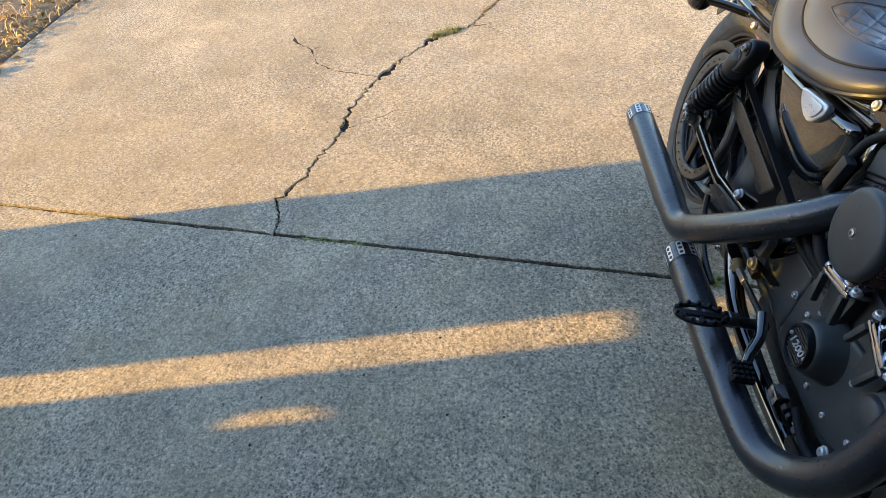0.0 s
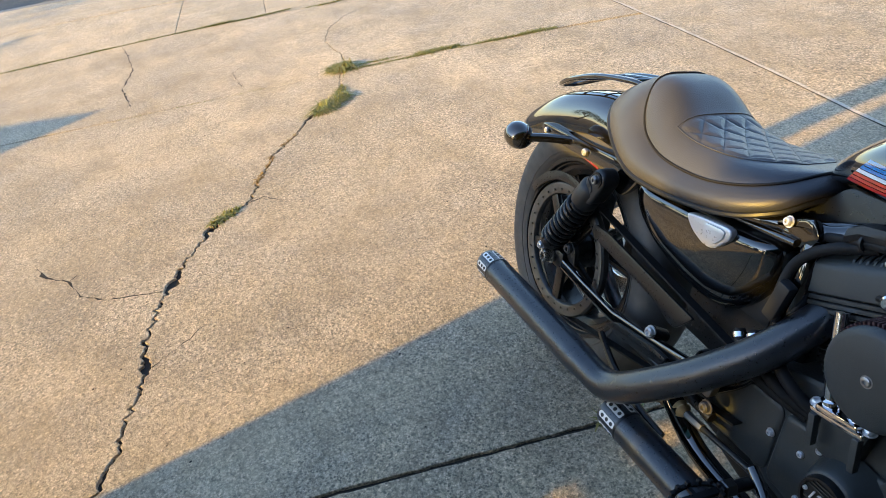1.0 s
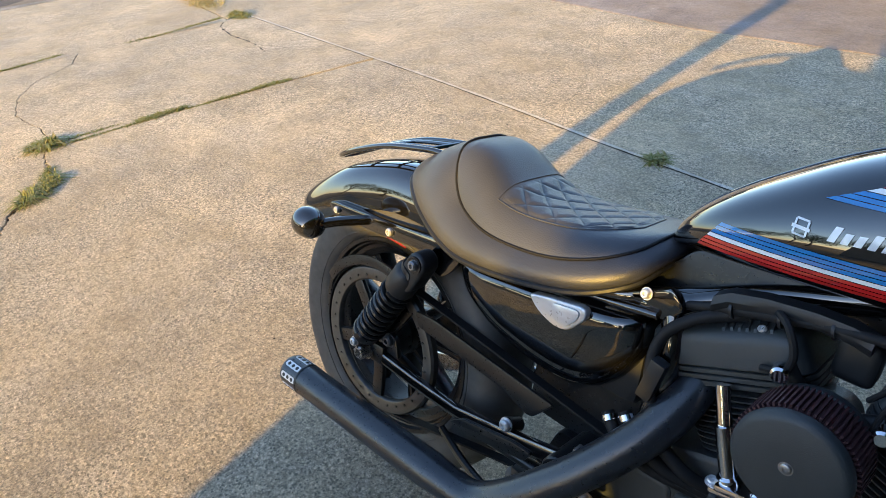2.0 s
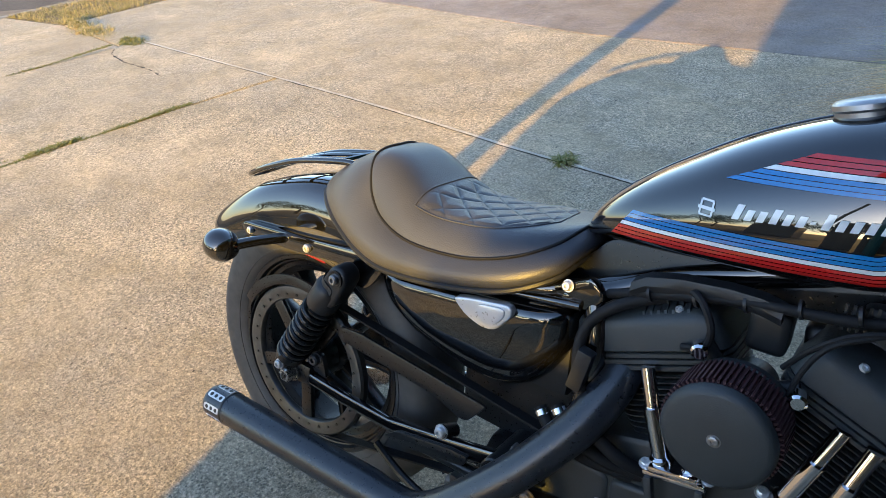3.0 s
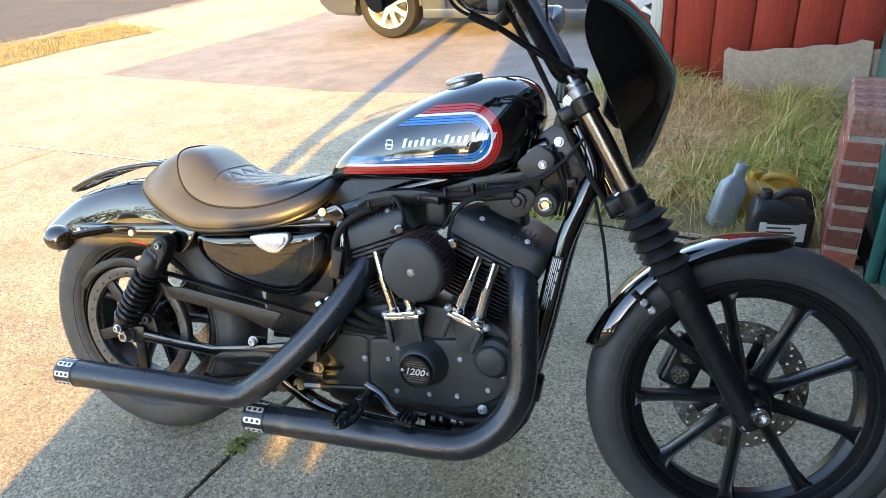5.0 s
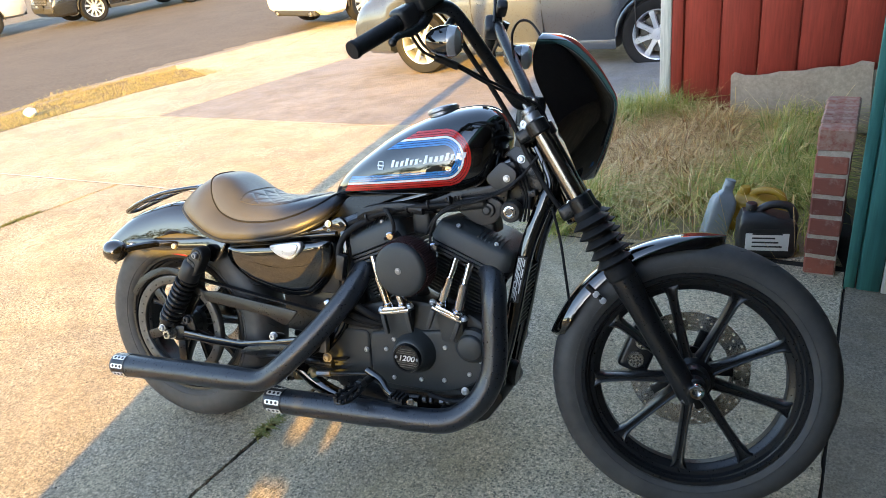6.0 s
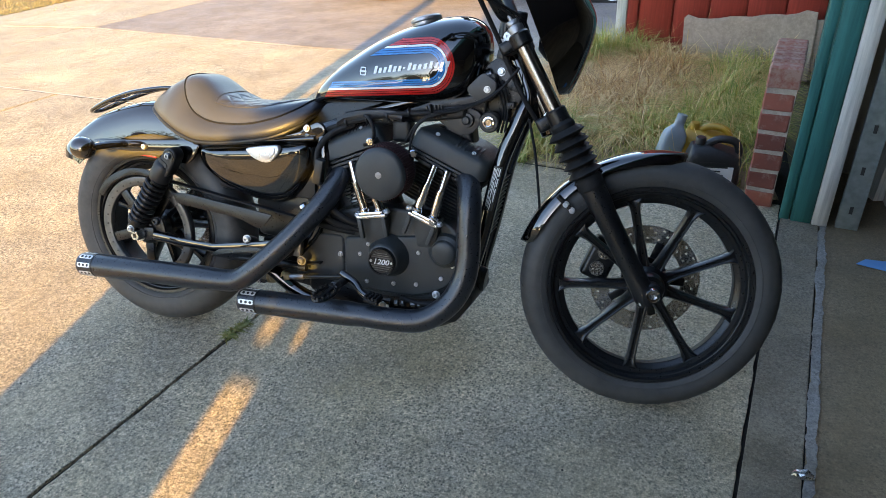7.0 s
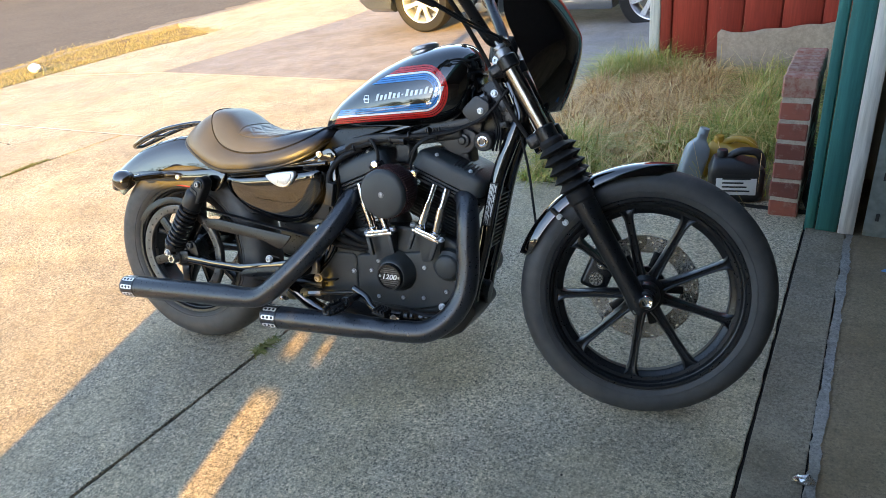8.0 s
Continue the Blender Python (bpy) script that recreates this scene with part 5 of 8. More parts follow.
for k in range(5):
    m = at(*AXLE_F) @ Matrix.Rotation(2 * math.pi * k / 5, 4, "Y")
    add_box(carrier, (0.05, 0.006, 0.022), m @ at(0.08, 0.058, 0), 0.003)
part("disc_carrier", turned(carrier), "satin", front_wheel)

# belt pulley on the right of the rear wheel
pulley = part("belt_pulley", lathe([(0.150, -0.074), (0.163, -0.074), (0.167, -0.078), (0.167, -0.090), (0.163, -0.095), (0.155, -0.096), (0.138, -0.092), (0.135, -0.088), (0.135, -0.08), (0.14, -0.075)], 96, at(0, 0, 0.322), True), "pulley", rear_wheel, "grey toothed belt pulley")
for k in range(5):
    m = at(0, 0, 0.322) @ Matrix.Rotation(2 * math.pi * k / 5 + 0.3, 4, "Y")
    part("pulley_arm", box((0.105, 0.012, 0.03), m @ at(0.09, -0.083, 0), 0.004), "satin", pulley)
for k in range(30):
    m = at(0, 0, 0.322) @ Matrix.Rotation(2 * math.pi * k / 30, 4, "Y")
    # black disc painted as the shade in a pulley hole
    part("pulley_hole", lathe([(0, 0), (0.0028, 0), (0.0028, 0.002), (0, 0.002)], 8, m @ at(0.147, -0.0972, 0)), "ink_and_recess", pulley)
part("pulley_hub", lathe([(0, -0.112), (0.03, -0.110), (0.045, -0.098), (0.05, -0.08), (0.05, -0.04)], 28, at(0, 0, 0.322)), "satin", rear_wheel)
belt = []
for k in range(60):
    a = math.pi / 2 + math.pi * k / 59
    belt.append((0.170 * math.cos(a), -0.085, 0.322 + 0.170 * math.sin(a)))
belt = [(0.60, -0.085, 0.405)] + belt + [(0.60, -0.085, 0.29)]
part("drive_belt", loft([[(x, y + s * 0.010, z + o) for s, o in ((-1, 0.0), (1, 0.0), (1, 0.004), (-1, 0.004))] for x, y, z in belt]), "soft", bike, "black rubber drive belt", smooth=False)
disc("brake_disc", (0, 0, 0.322), 0.085, 0.09, 0.13, rear_wheel, lambda b: b, True, "steel", "drilled steel rear brake disc")

# tank
TANK_TOP = [(0.548, 0.738), (0.558, 0.765), (0.576, 0.792), (0.622, 0.834), (0.691, 0.881), (0.756, 0.919), (0.83, 0.951), (0.901, 0.972), (0.96, 0.980), (1.001, 0.977), (1.03, 0.962), (1.045, 0.938), (1.05, 0.90)]
TANK_LOW = [(0.548, 0.734), (0.575, 0.738), (0.612, 0.742), (0.651, 0.744), (0.787, 0.754), (0.90, 0.763), (0.955, 0.774), (1.005, 0.797), (1.03, 0.84), (1.045, 0.875), (1.05, 0.895)]
TANK_W = [(0.548, 0.018), (0.564, 0.042), (0.594, 0.062), (0.66, 0.087), (0.755, 0.110), (0.85, 0.121), (0.93, 0.120), (0.985, 0.109), (1.02, 0.088), (1.04, 0.057), (1.05, 0.02)]


def tank_section(x, n=40):
    """Half pear section of the tank at x, widest a little below the middle."""
    top, low, w = curve_at(TANK_TOP, x), curve_at(TANK_LOW, x), curve_at(TANK_W, x)
    mid = low + (top - low) * 0.40
    pts = []
    for k in range(n):
        a = 2 * math.pi * k / n - math.pi / 2
        c, s = math.cos(a), math.sin(a)
        y = w * math.copysign(abs(c) ** (0.72 if s < 0 else 0.86), c)
        z = mid + (top - mid) * abs(s) ** 0.92 if s > 0 else mid - (mid - low) * abs(s) ** 0.62
        pts.append((x, y, z))
    return pts


tank_xs = [0.548 + 0.502 * (0.5 - 0.5 * math.cos(math.pi * k / 44)) for k in range(45)]
tank = part("fuel_tank", loft([tank_section(x) for x in tank_xs]), "gloss", bike, "gloss black fuel tank", angle=60)


def tank_side(x, z):
    """Right-hand skin of the tank: y at (x, z)."""
    top, low, w = curve_at(TANK_TOP, x), curve_at(TANK_LOW, x), curve_at(TANK_W, x)
    mid = low + (top - low) * 0.40
    if z >= mid:
        s = min(1.0, (z - mid) / (top - mid)) ** (1 / 0.92)
        e = 0.86
    else:
        s = min(1.0, (mid - z) / (mid - low)) ** (1 / 0.62)
        e = 0.72
    return -w * max(0.0, 1 - s * s) ** (e / 2)


def hairpin(off, side, n=20):
    """A line of the striping: along the bottom, round the front, back along the top. off is the distance inside the outer edge."""
    cx, cz = 0.916, 0.8585
    r = 0.0695 - off
    pts = []
    x0 = 0.606 + off * 0.75
    for k in range(26):
        x = x0 + (cx - x0) * k / 25
        pts.append((x, cz - r + 0.088 * (x - cx)))
    for k in range(1, n):
        a = -math.pi / 2 + math.pi * k / n
        pts.append((cx + r * 0.98 * math.cos(a), cz + r * math.sin(a)))
    x1 = 0.838 - off * 2.3
    for k in range(16):
        x = cx - (cx - x1) * k / 15
        pts.append((x, cz + r + 0.085 * (x - cx)))
    return [Vector((x, side * (abs(tank_side(x, z)) + 0.0009), z)) for x, z in pts]


def stripe(name, inner, outer, material, side):
    bm = bmesh.new()
    rows = [[bm.verts.new(p) for p in hairpin(inner + (outer - inner) * j / 4, side)] for j in range(5)]
    for a, b in zip(rows, rows[1:]):
        for i in range(len(a) - 1):
            bm.faces.new((a[i], a[i + 1], b[i + 1], b[i]))
    return part(name, bm, material, tank)


for side in (-1, 1):
    stripe("red_stripe", 0.0, 0.0048, "red", side)
    stripe("red_stripe", 0.0057, 0.0105, "red", side)
    stripe("red_stripe", 0.0114, 0.0160, "red", side)
    stripe("white_stripe", 0.0169, 0.0222, "white", side)
    stripe("blue_stripe", 0.0231, 0.0278, "blue", side)
    stripe("blue_stripe", 0.0287, 0.0333, "blue", side)
    stripe("blue_stripe", 0.0342, 0.0388, "blue", side)

# pale mark on the tank: a shield and a row of slanted bars
def decal(outline, side, name="decal_bar"):
    """A small plane shape on the tank side, cut fine enough to follow it."""
    bm = bmesh.new()
    (x0, z0), (x1, z1), (x2, z2), (x3, z3) = outline
    rows = []
    for j in range(4):
        v = j / 3
        row = []
        for i in range(4):
            u = i / 3
            x = (1 - v) * ((1 - u) * x0 + u * x1) + v * ((1 - u) * x3 + u * x2)
            z = (1 - v) * ((1 - u) * z0 + u * z1) + v * ((1 - u) * z3 + u * z2)
            row.append(bm.verts.new((x, side * (abs(tank_side(x, z)) + 0.0011), z)))
        rows.append(row)
    for a, b in zip(rows, rows[1:]):
        for i in range(3):
            bm.faces.new((a[i], a[i + 1], b[i + 1], b[i]))
    return part(name, bm, "letter", tank)


for side in (-1, 1):
    x = 0.768
    for k in range(15):
        w = 0.0084 if k != 6 else 0.006
        h = 0.0190 if k in (0, 7) else 0.0180 if k in (3, 11) else 0.0135
        z = 0.832 + 0.135 * (x - 0.768)

        lo, hi = (z, z + h) if k != 6 else (z + 0.005, z + 0.0085)
        decal([(x, lo), (x + w, lo + 0.13 * w), (x + w + 0.26 * (hi - lo), hi + 0.13 * w), (x + 0.26 * (hi - lo), hi)], side)
        x += w + 0.0056
    for dx, dz, w, h in ((-0.011, -0.002, 0.022, 0.004), (-0.008, 0.0085, 0.016, 0.0025), (-0.008, -0.010, 0.016, 0.0025), (-0.009, -0.008, 0.0025, 0.017), (0.0065, -0.008, 0.0025, 0.017)):
        decal([(0.736 + dx, 0.836 + dz), (0.736 + dx + w, 0.836 + dz), (0.736 + dx + w, 0.836 + dz + h), (0.736 + dx, 0.836 + dz + h)], side)

capm = at(0.872, 0.0, 0.957) @ pose(0, 0, 0, 0, -15, 0) @ pose(0, 0, 0, 90, 0, 0)
part("fuel_cap", lathe([(0, 0.024), (0.022, 0.0238), (0.036, 0.022), (0.041, 0.018), (0.0415, 0.012), (0.038, 0.009), (0.038, -0.012)], 40, capm), "alu", tank, "round grey metal fuel cap")
part("tank_seam", tube([(x, 0, curve_at(TANK_TOP, x) + 0.0005) for x in tank_xs[3:-4]], 0.0014, 8), "gloss", tank)

# seat
RIM = smooth_path([(0.160, 0, 0.795), (0.158, -0.036, 0.793), (0.160, -0.066, 0.782), (0.171, -0.088, 0.756), (0.190, -0.103, 0.721), (0.226, -0.115, 0.691), (0.293, -0.125, 0.674), (0.395, -0.127, 0.678), (0.475, -0.116, 0.698),
                   (0.530, -0.088, 0.724), (0.553, -0.045, 0.744), (0.560, 0, 0.750)], 5)
SKIRT = smooth_path([(0.014, 0, 0.706), (0.022, -0.040, 0.702), (0.050, -0.075, 0.690), (0.095, -0.105, 0.672), (0.140, -0.122, 0.652), (0.190, -0.134, 0.633), (0.250, -0.140, 0.622), (0.36, -0.142, 0.631), (0.47, -0.131, 0.651),
                     (0.540, -0.103, 0.682), (0.565, -0.06, 0.708), (0.572, 0, 0.720)], 5)
CREST = [(0.160, 0.795), (0.185, 0.798), (0.212, 0.793), (0.236, 0.781), (0.258, 0.765), (0.282, 0.748), (0.312, 0.734), (0.35, 0.728), (0.41, 0.729), (0.48, 0.739), (0.56, 0.750)]


def mirror_loop(half):
    return list(half) + [Vector((p.x, -p.y, p.z)) for p in reversed(half[1:-1])]


rings = []
for u, bulge in ((0.0, 0.0), (0.04, 0.005), (0.2, 0.011), (0.4, 0.014), (0.6, 0.013), (0.8, 0.009), (0.93, 0.003), (1.0, 0.0)):
    ring = []
    for a, b in zip(SKIRT, RIM):
        p = a.lerp(b, u)
        out = Vector((p.x - 0.30, p.y * 1.6, 0.05))
        out.normalize()
        ring.append(p + out * bulge)
    for p in ring[:1] + ring[-1:]:
        p.y = 0
    rings.append(mirror_loop(ring))
seat = part("seat", loft(rings, True, False), "leather", bike, "black leather solo seat with a raised back", angle=75)
pad = []
for u in range(0, 25):
    t = (u / 24) ** 1.4
    ring = []
    for p in RIM:
        cx = min(max(p.x, 0.185), 0.53)
        q = Vector((p.x + (cx - p.x) * t, p.y * (1 - t), 0))
        c = curve_at(CREST, q.x)
        q.z = p.z + (c - p.z) * (1 - (1 - t) ** 4.2) ** 0.75
        ring.append(q)
    pad.append(mirror_loop(ring))
pad_top = BVHTree.FromBMesh(loft(pad, True, False))
part("seat_pad", loft(pad, True, False), "leather", seat, angle=75)
part("piping", tube(mirror_loop([p + Vector((0, 0, 0.001)) for p in RIM]) + [RIM[0]], 0.0026, 8), "soft", seat, "raised black piping")
part("seat_base", tube([p + Vector((0, 0, -0.004)) for p in mirror_loop(SKIRT)] + [SKIRT[0]], 0.006, 8), "plastic", seat)

# quilted insert
quilt = bmesh.new()
NU, NV = 150, 120


def on_pad(x, y, lift):
    hit = pad_top.ray_cast(Vector((x, y, 1.5)), Vector((0, 0, -1)))[0]
    return Vector((x, y, hit.z + lift))


def insert_half(u):
    return 0.098 - 0.020 * u - 0.045 * u ** 7


rows = []
for i in range(NU + 1):
    u = i / NU
    x = 0.278 + 0.232 * u
    row = []
    for k in range(NV + 1):
        v = 2 * k / NV - 1
        y = v * insert_half(u)
        a, b = (x * 0.86 + y) / 0.050, (x * 0.86 - y) / 0.050
        line = min(abs(a - round(a)), abs(b - round(b)))
        puff = 0.0032 * min(1.0, line * 4.5) ** 0.5
        fade = min(1.0, (1 - abs(v)) * 12, u * 16, (1 - u) * 16)
        row.append(quilt.verts.new(on_pad(x, y, (puff + 0.0012) * fade - 0.001)))
    rows.append(row)
for a, b in zip(rows, rows[1:]):
    for k in range(NV):
        quilt.faces.new((a[k], a[k + 1], b[k + 1], b[k]))
part("quilted_insert", quilt, "leather", seat, "diamond-stitched leather insert", angle=80)
edge = [on_pad(0.278 + 0.232 * u / 24, insert_half(u / 24), 0.0004) for u in range(25)]
edge = [on_pad(0.278, -0.098 + 0.0196 * k, 0.0004) for k in range(10)] + edge
edge = edge + [on_pad(p.x, -p.y, 0.0004) for p in reversed(edge[10:])]
part("insert_welt", tube(edge + edge[:1], 0.0014, 8), "leather", seat, "raised seam round the insert")

# rear fender
FEND = smooth_path([(-0.338, 0, 0.520), (-0.328, 0, 0.558), (-0.275, 0, 0.602), (-0.2, 0, 0.649), (-0.117, 0, 0.682), (-0.011, 0, 0.708), (0.09, 0, 0.71), (0.18, 0, 0.695), (0.26, 0, 0.665)], 5)


def fender_rings(path, half, drop, thick, roll=0.5):
    rings = []
    for i, p in enumerate(path):
        t = (path[min(i + 1, len(path) - 1)] - path[max(i - 1, 0)]).normalized()
        nrm = Vector((-t.z, 0, t.x))
        outer, inner = [], []
        n = 14
        for k in range(n + 1):
            a = math.pi * k / n
            c, s = math.cos(a), math.sin(a)
            yy = -half * math.copysign(abs(c) ** roll, c)
            hh = -drop * (1 - abs(s) ** 0.75)
            outer.append(p + Vector((0, yy, 0)) + nrm * hh)
            inner.append(p + Vector((0, yy * (1 - thick / half), 0)) + nrm * (hh - thick * (1.0 if 0 < k < n else 0.0)))
        rings.append(outer + inner[::-1])
    return rings


rear_fender = part("rear_fender", loft(fender_rings(FEND, 0.080, 0.095, 0.004)), "gloss", bike, "gloss black chopped rear fender", angle=50)
for s in (-1, 1):
    strut = [(-0.185, 0.58), (-0.165, 0.556), (-0.02, 0.562), (0.10, 0.572), (0.135, 0.545), (0.165, 0.538), (0.19, 0.56), (0.215, 0.60), (0.17, 0.612), (0.0, 0.598), (-0.165, 0.588)]
    rail = part("fender_strut", plate(rounded(strut, 0.012, 3), "y", s * 0.087 - 0.008, s * 0.087 + 0.008, 0.004), "gloss", bike, "black fender rail")
    bolt("strut_bolt", (0.018, s * 0.095, 0.580), (0, s, 0), 0.0085, rail)
    bolt("strut_bolt", (-0.152, s * 0.095, 0.573), (0, s, 0), 0.0075, rail)
    part("side_reflector", box((0.062, 0.005, 0.011), at(0.000, s * 0.060, 0.548) @ pose(0, 0, 0, 0, 4, 0), 0.002), "reflector", bike, "red side reflector")
    sig = part("rear_turn_signal", lathe([(0, -0.031), (0.011, -0.030), (0.022, -0.024), (0.030, -0.011), (0.0325, 0.004), (0.0315, 0.017), (0.0285, 0.024), (0.0, 0.028)], 28, at(-0.108, s * 0.197, 0.578) @ pose(0, 0, 0, 0, 0, 90)), "gloss", bike, "black bullet turn signal")
    part("signal_stalk", tube(smooth_path([(-0.09, s * 0.185, 0.580), (-0.075, s * 0.15, 0.583), (-0.06, s * 0.115, 0.583), (-0.05, s * 0.088, 0.582)], 4), [0.0105] * 12 + [0.013], 12), "gloss", sig)
# small rack behind the seat
rack = bmesh.new()
for s in (-1, 1):
    add_tube(rack, smooth_path([(0.10, s * 0.045, 0.752), (0.06, s * 0.05, 0.752), (-0.05, s * 0.054, 0.733), (-0.145, s * 0.050, 0.702), (-0.215, s * 0.036, 0.672), (-0.24, s * 0.018, 0.660), (-0.243, 0, 0.659)], 5), 0.006, 10)
    add_tube(rack, smooth_path([(0.05, s * 0.025, 0.750), (-0.05, s * 0.027, 0.732), (-0.14, s * 0.025, 0.703), (-0.225, s * 0.018, 0.667)], 4), 0.0045, 8)
for xx, zz in ((0.05, 0.750), (-0.06, 0.729), (-0.145, 0.70)):
    add_tube(rack, [(xx, -0.05, zz), (xx, 0.05, zz)], 0.0045, 8)
part("luggage_rack", rack, "gloss", bike, "small black tube luggage rack")

# shocks
def coil(a, b, r, wire, turns, seg=12):
    a, b = Vector(a), Vector(b)
    m = along(a, b - a)
    L = (b - a).length
    pts = []
    n = int(turns * 18)
    for k in range(n + 1):
        t = k / n
        ang = 2 * math.pi * turns * t
        pts.append(m @ Vector((r * math.cos(ang), L * t, r * math.sin(ang))))
    return tube(pts, wire, 8)


for s in (-1, 1):
    top, low = Vector((0.132, s * 0.125, 0.566)), Vector((-0.016, s * 0.125, 0.332))
    d = (top - low).normalized()
    shock = part("shock_absorber", rod(low + d * 0.02, top - d * 0.02, 0.018, 16), "satin", bike, "black coil-over rear shock")
    part("spring", coil(low + d * 0.035, top - d * 0.088, 0.0275, 0.0060, 9.0), "satin", shock, "black coil spring")
    part("spring_sleeve", lathe([(0.0, -0.002), (0.029, -0.002), (0.031, 0.004), (0.031, 0.05), (0.028, 0.056), (0.024, 0.06), (0.024, 0.07), (0.0, 0.075)], 28, along(top - d * 0.085, d)), "plastic", shock)
    part("adjuster_ring", lathe([(0.0, 0.0), (0.029, 0.0), (0.03, 0.004), (0.03, 0.018), (0.026, 0.022), (0.0, 0.022)], 24, along(low + d * 0.02, d)), "satin", shock)
    cap_a = math.atan2(d.z, d.x)
    capsule = [(0.145 + 0.0225 * math.cos(cap_a - math.pi / 2 + math.pi * k / 10), 0.570 + 0.0225 * math.sin(cap_a - math.pi / 2 + math.pi * k / 10)) for k in range(11)]
    capsule += [(0.118 + 0.0245 * math.cos(cap_a + math.pi / 2 + math.pi * k / 10), 0.528 + 0.0245 * math.sin(cap_a + math.pi / 2 + math.pi * k / 10)) for k in range(11)]
    eye = part("top_eye", plate(capsule, "y", s * 0.125 - 0.021, s * 0.125 + 0.021, 0.008, 3), "plastic", shock, "smooth black shock head")
    for dz in (0.0, 0.0055, 0.011):
        part("thread_ring", lathe([(0.026, 0.0), (0.0300, 0.001), (0.0300, 0.0025), (0.026, 0.0035)], 28, along(top - d * (0.060 - dz), d)), "grey_mount", shock)
    part("bolt_seat", lathe([(0, 0), (0.0165, 0), (0.0165, 0.003), (0, 0.003)], 24, along((0.145, s * 0.146, 0.570), (0, s, 0))), "satin", shock)
    bolt("shock_bolt", (0.145, s * 0.149, 0.570), (0, s, 0), 0.0095, shock, "alu")
    part("round_badge", lathe([(0, 0.002), (0.0095, 0.002), (0.0105, 0.0)], 20, along((0.125, s * 0.146, 0.541), (0, s, 0))), "grey_mount", shock)
    part("low_eye", rod((low.x, s * 0.107, low.z), (low.x, s * 0.143, low.z), 0.018, 18, 0.003), "satin", shock)
    bolt("shock_bolt", (low.x, s * 0.144, low.z), (0, s, 0), 0.009, shock)
    part("axle_block", box((0.06, 0.02, 0.045), at(0.018, s * 0.112, 0.315), 0.006), "satin", bike)
    nut("axle_nut", (-0.001, s * 0.125, 0.312), (0, s, 0), 0.0165, bike, "steel", 0.022)
    part("axle_washer", lathe([(0, 0), (0.021, 0), (0.021, 0.004), (0, 0.004)], 24, along((-0.001, s * 0.122, 0.312), (0, s, 0))), "steel", bike)
    arm_rings = []
    for ax_, az_, ah_ in ((-0.012, 0.312, 0.012), (0.03, 0.311, 0.0125), (0.14, 0.303, 0.0125), (0.255, 0.299, 0.013), (0.285, 0.302, 0.0155), (0.40, 0.320, 0.0165), (0.50, 0.338, 0.019)):
        arm_rings.append([(ax_, s * 0.113 + u * 0.008, az_ + v * ah_) for u, v in rounded([(-1, -1), (1, -1), (1, 1), (-1, 1)], 0.5, 3)])
    swing = part("swingarm_leg", loft(arm_rings), "gloss", bike, "black box-section swingarm leg")
    part("swingarm_plate", plate(rounded([(0.25, 0.278), (0.28, 0.300), (0.40, 0.322), (0.44, 0.322), (0.43, 0.300), (0.30, 0.276)], 0.008, 3), "y", s * 0.123 - 0.003, s * 0.123 + 0.003, 0.0015), "satin", swing)
    part("axle_adjuster", rod((0.02, s * 0.112, 0.312), (0.055, s * 0.112, 0.310), 0.006, 10), "dark_steel", swing)
    bolt("swingarm_bolt", (0.056, s * 0.112, 0.357), (0, s, 0), 0.012, swing, "grey_mount")
    part("adjuster_lug", plate(rounded([(0.03, 0.330), (0.048, 0.372), (0.072, 0.368), (0.085, 0.320)], 0.010, 3), "y", s * 0.105 - 0.006, s * 0.105 + 0.006, 0.003), "satin", swing)
    part("lower_frame_rail", tube(smooth_path([(0.30, s * 0.10, 0.275), (0.42, s * 0.103, 0.28), (0.56, s * 0.10, 0.275)], 5), 0.012, 10), "satin", bike)
part("swingarm_pivot", rod((0.5, -0.14, 0.33), (0.5, 0.14, 0.33), 0.028, 18, 0.003), "satin", bike)
bolt("frame_bolt", (0.376, -0.118, 0.342), (0, -1, 0), 0.0105, bike)
part("bolt_foot", rod((0.376, -0.118, 0.342), (0.376, -0.08, 0.325), 0.014, 14), "satin", bike)
guard = [(0.115, 0.450), (0.17, 0.453), (0.455, 0.420), (0.42, 0.378), (0.405, 0.375), (0.345, 0.397), (0.128, 0.420)]
part("belt_guard", plate(rounded(guard, 0.008, 3), "y", -0.106, -0.099, 0.002), "satin", bike, "flat black upper belt guard")
lg = []
for r in (0.171, 0.192):
    arc = [(r * math.cos(a), 0.322 + r * math.sin(a)) for a in (radians(148 - 92 * k / 18) for k in range(19))]
    lg += arc if r < 0.19 else arc[::-1]
part("belt_guard_arc", plate(lg, "y", -0.106, -0.102, 0.001), "satin", bike)

# side cover and electrics
cover = [(0.200, 0.595), (0.39, 0.617), (0.576, 0.638), (0.583, 0.60), (0.575, 0.562), (0.548, 0.508), (0.508, 0.466), (0.456, 0.445), (0.400, 0.446), (0.340, 0.458), (0.260, 0.487), (0.202, 0.540)]
side_cover = bmesh.new()
cen = Vector((0.41, 0.545))
shell = []
for k, y in ((1.0, -0.03), (1.0, -0.070), (0.992, -0.082), (0.975, -0.0915), (0.945, -0.0995), (0.90, -0.1065), (0.84, -0.1115), (0.76, -0.1150), (0.62, -0.1178), (0.45, -0.1192), (0.25, -0.120), (0.08, -0.1205)):
    shell.append([(cen.x + (u - cen.x) * k, y, cen.y + (v - cen.y) * k) for u, v in rounded(cover, 0.03, 4)])
shell = [[(x, y + (0.6 - z) * 0.22 * min(1.0, -y / 0.09), z) for x, y, z in ring] for ring in shell]
add_loft(side_cover, shell)
cover_ob = part("oil_tank_cover", side_cover, "gloss", bike, "gloss black oil tank side cover", angle=60)
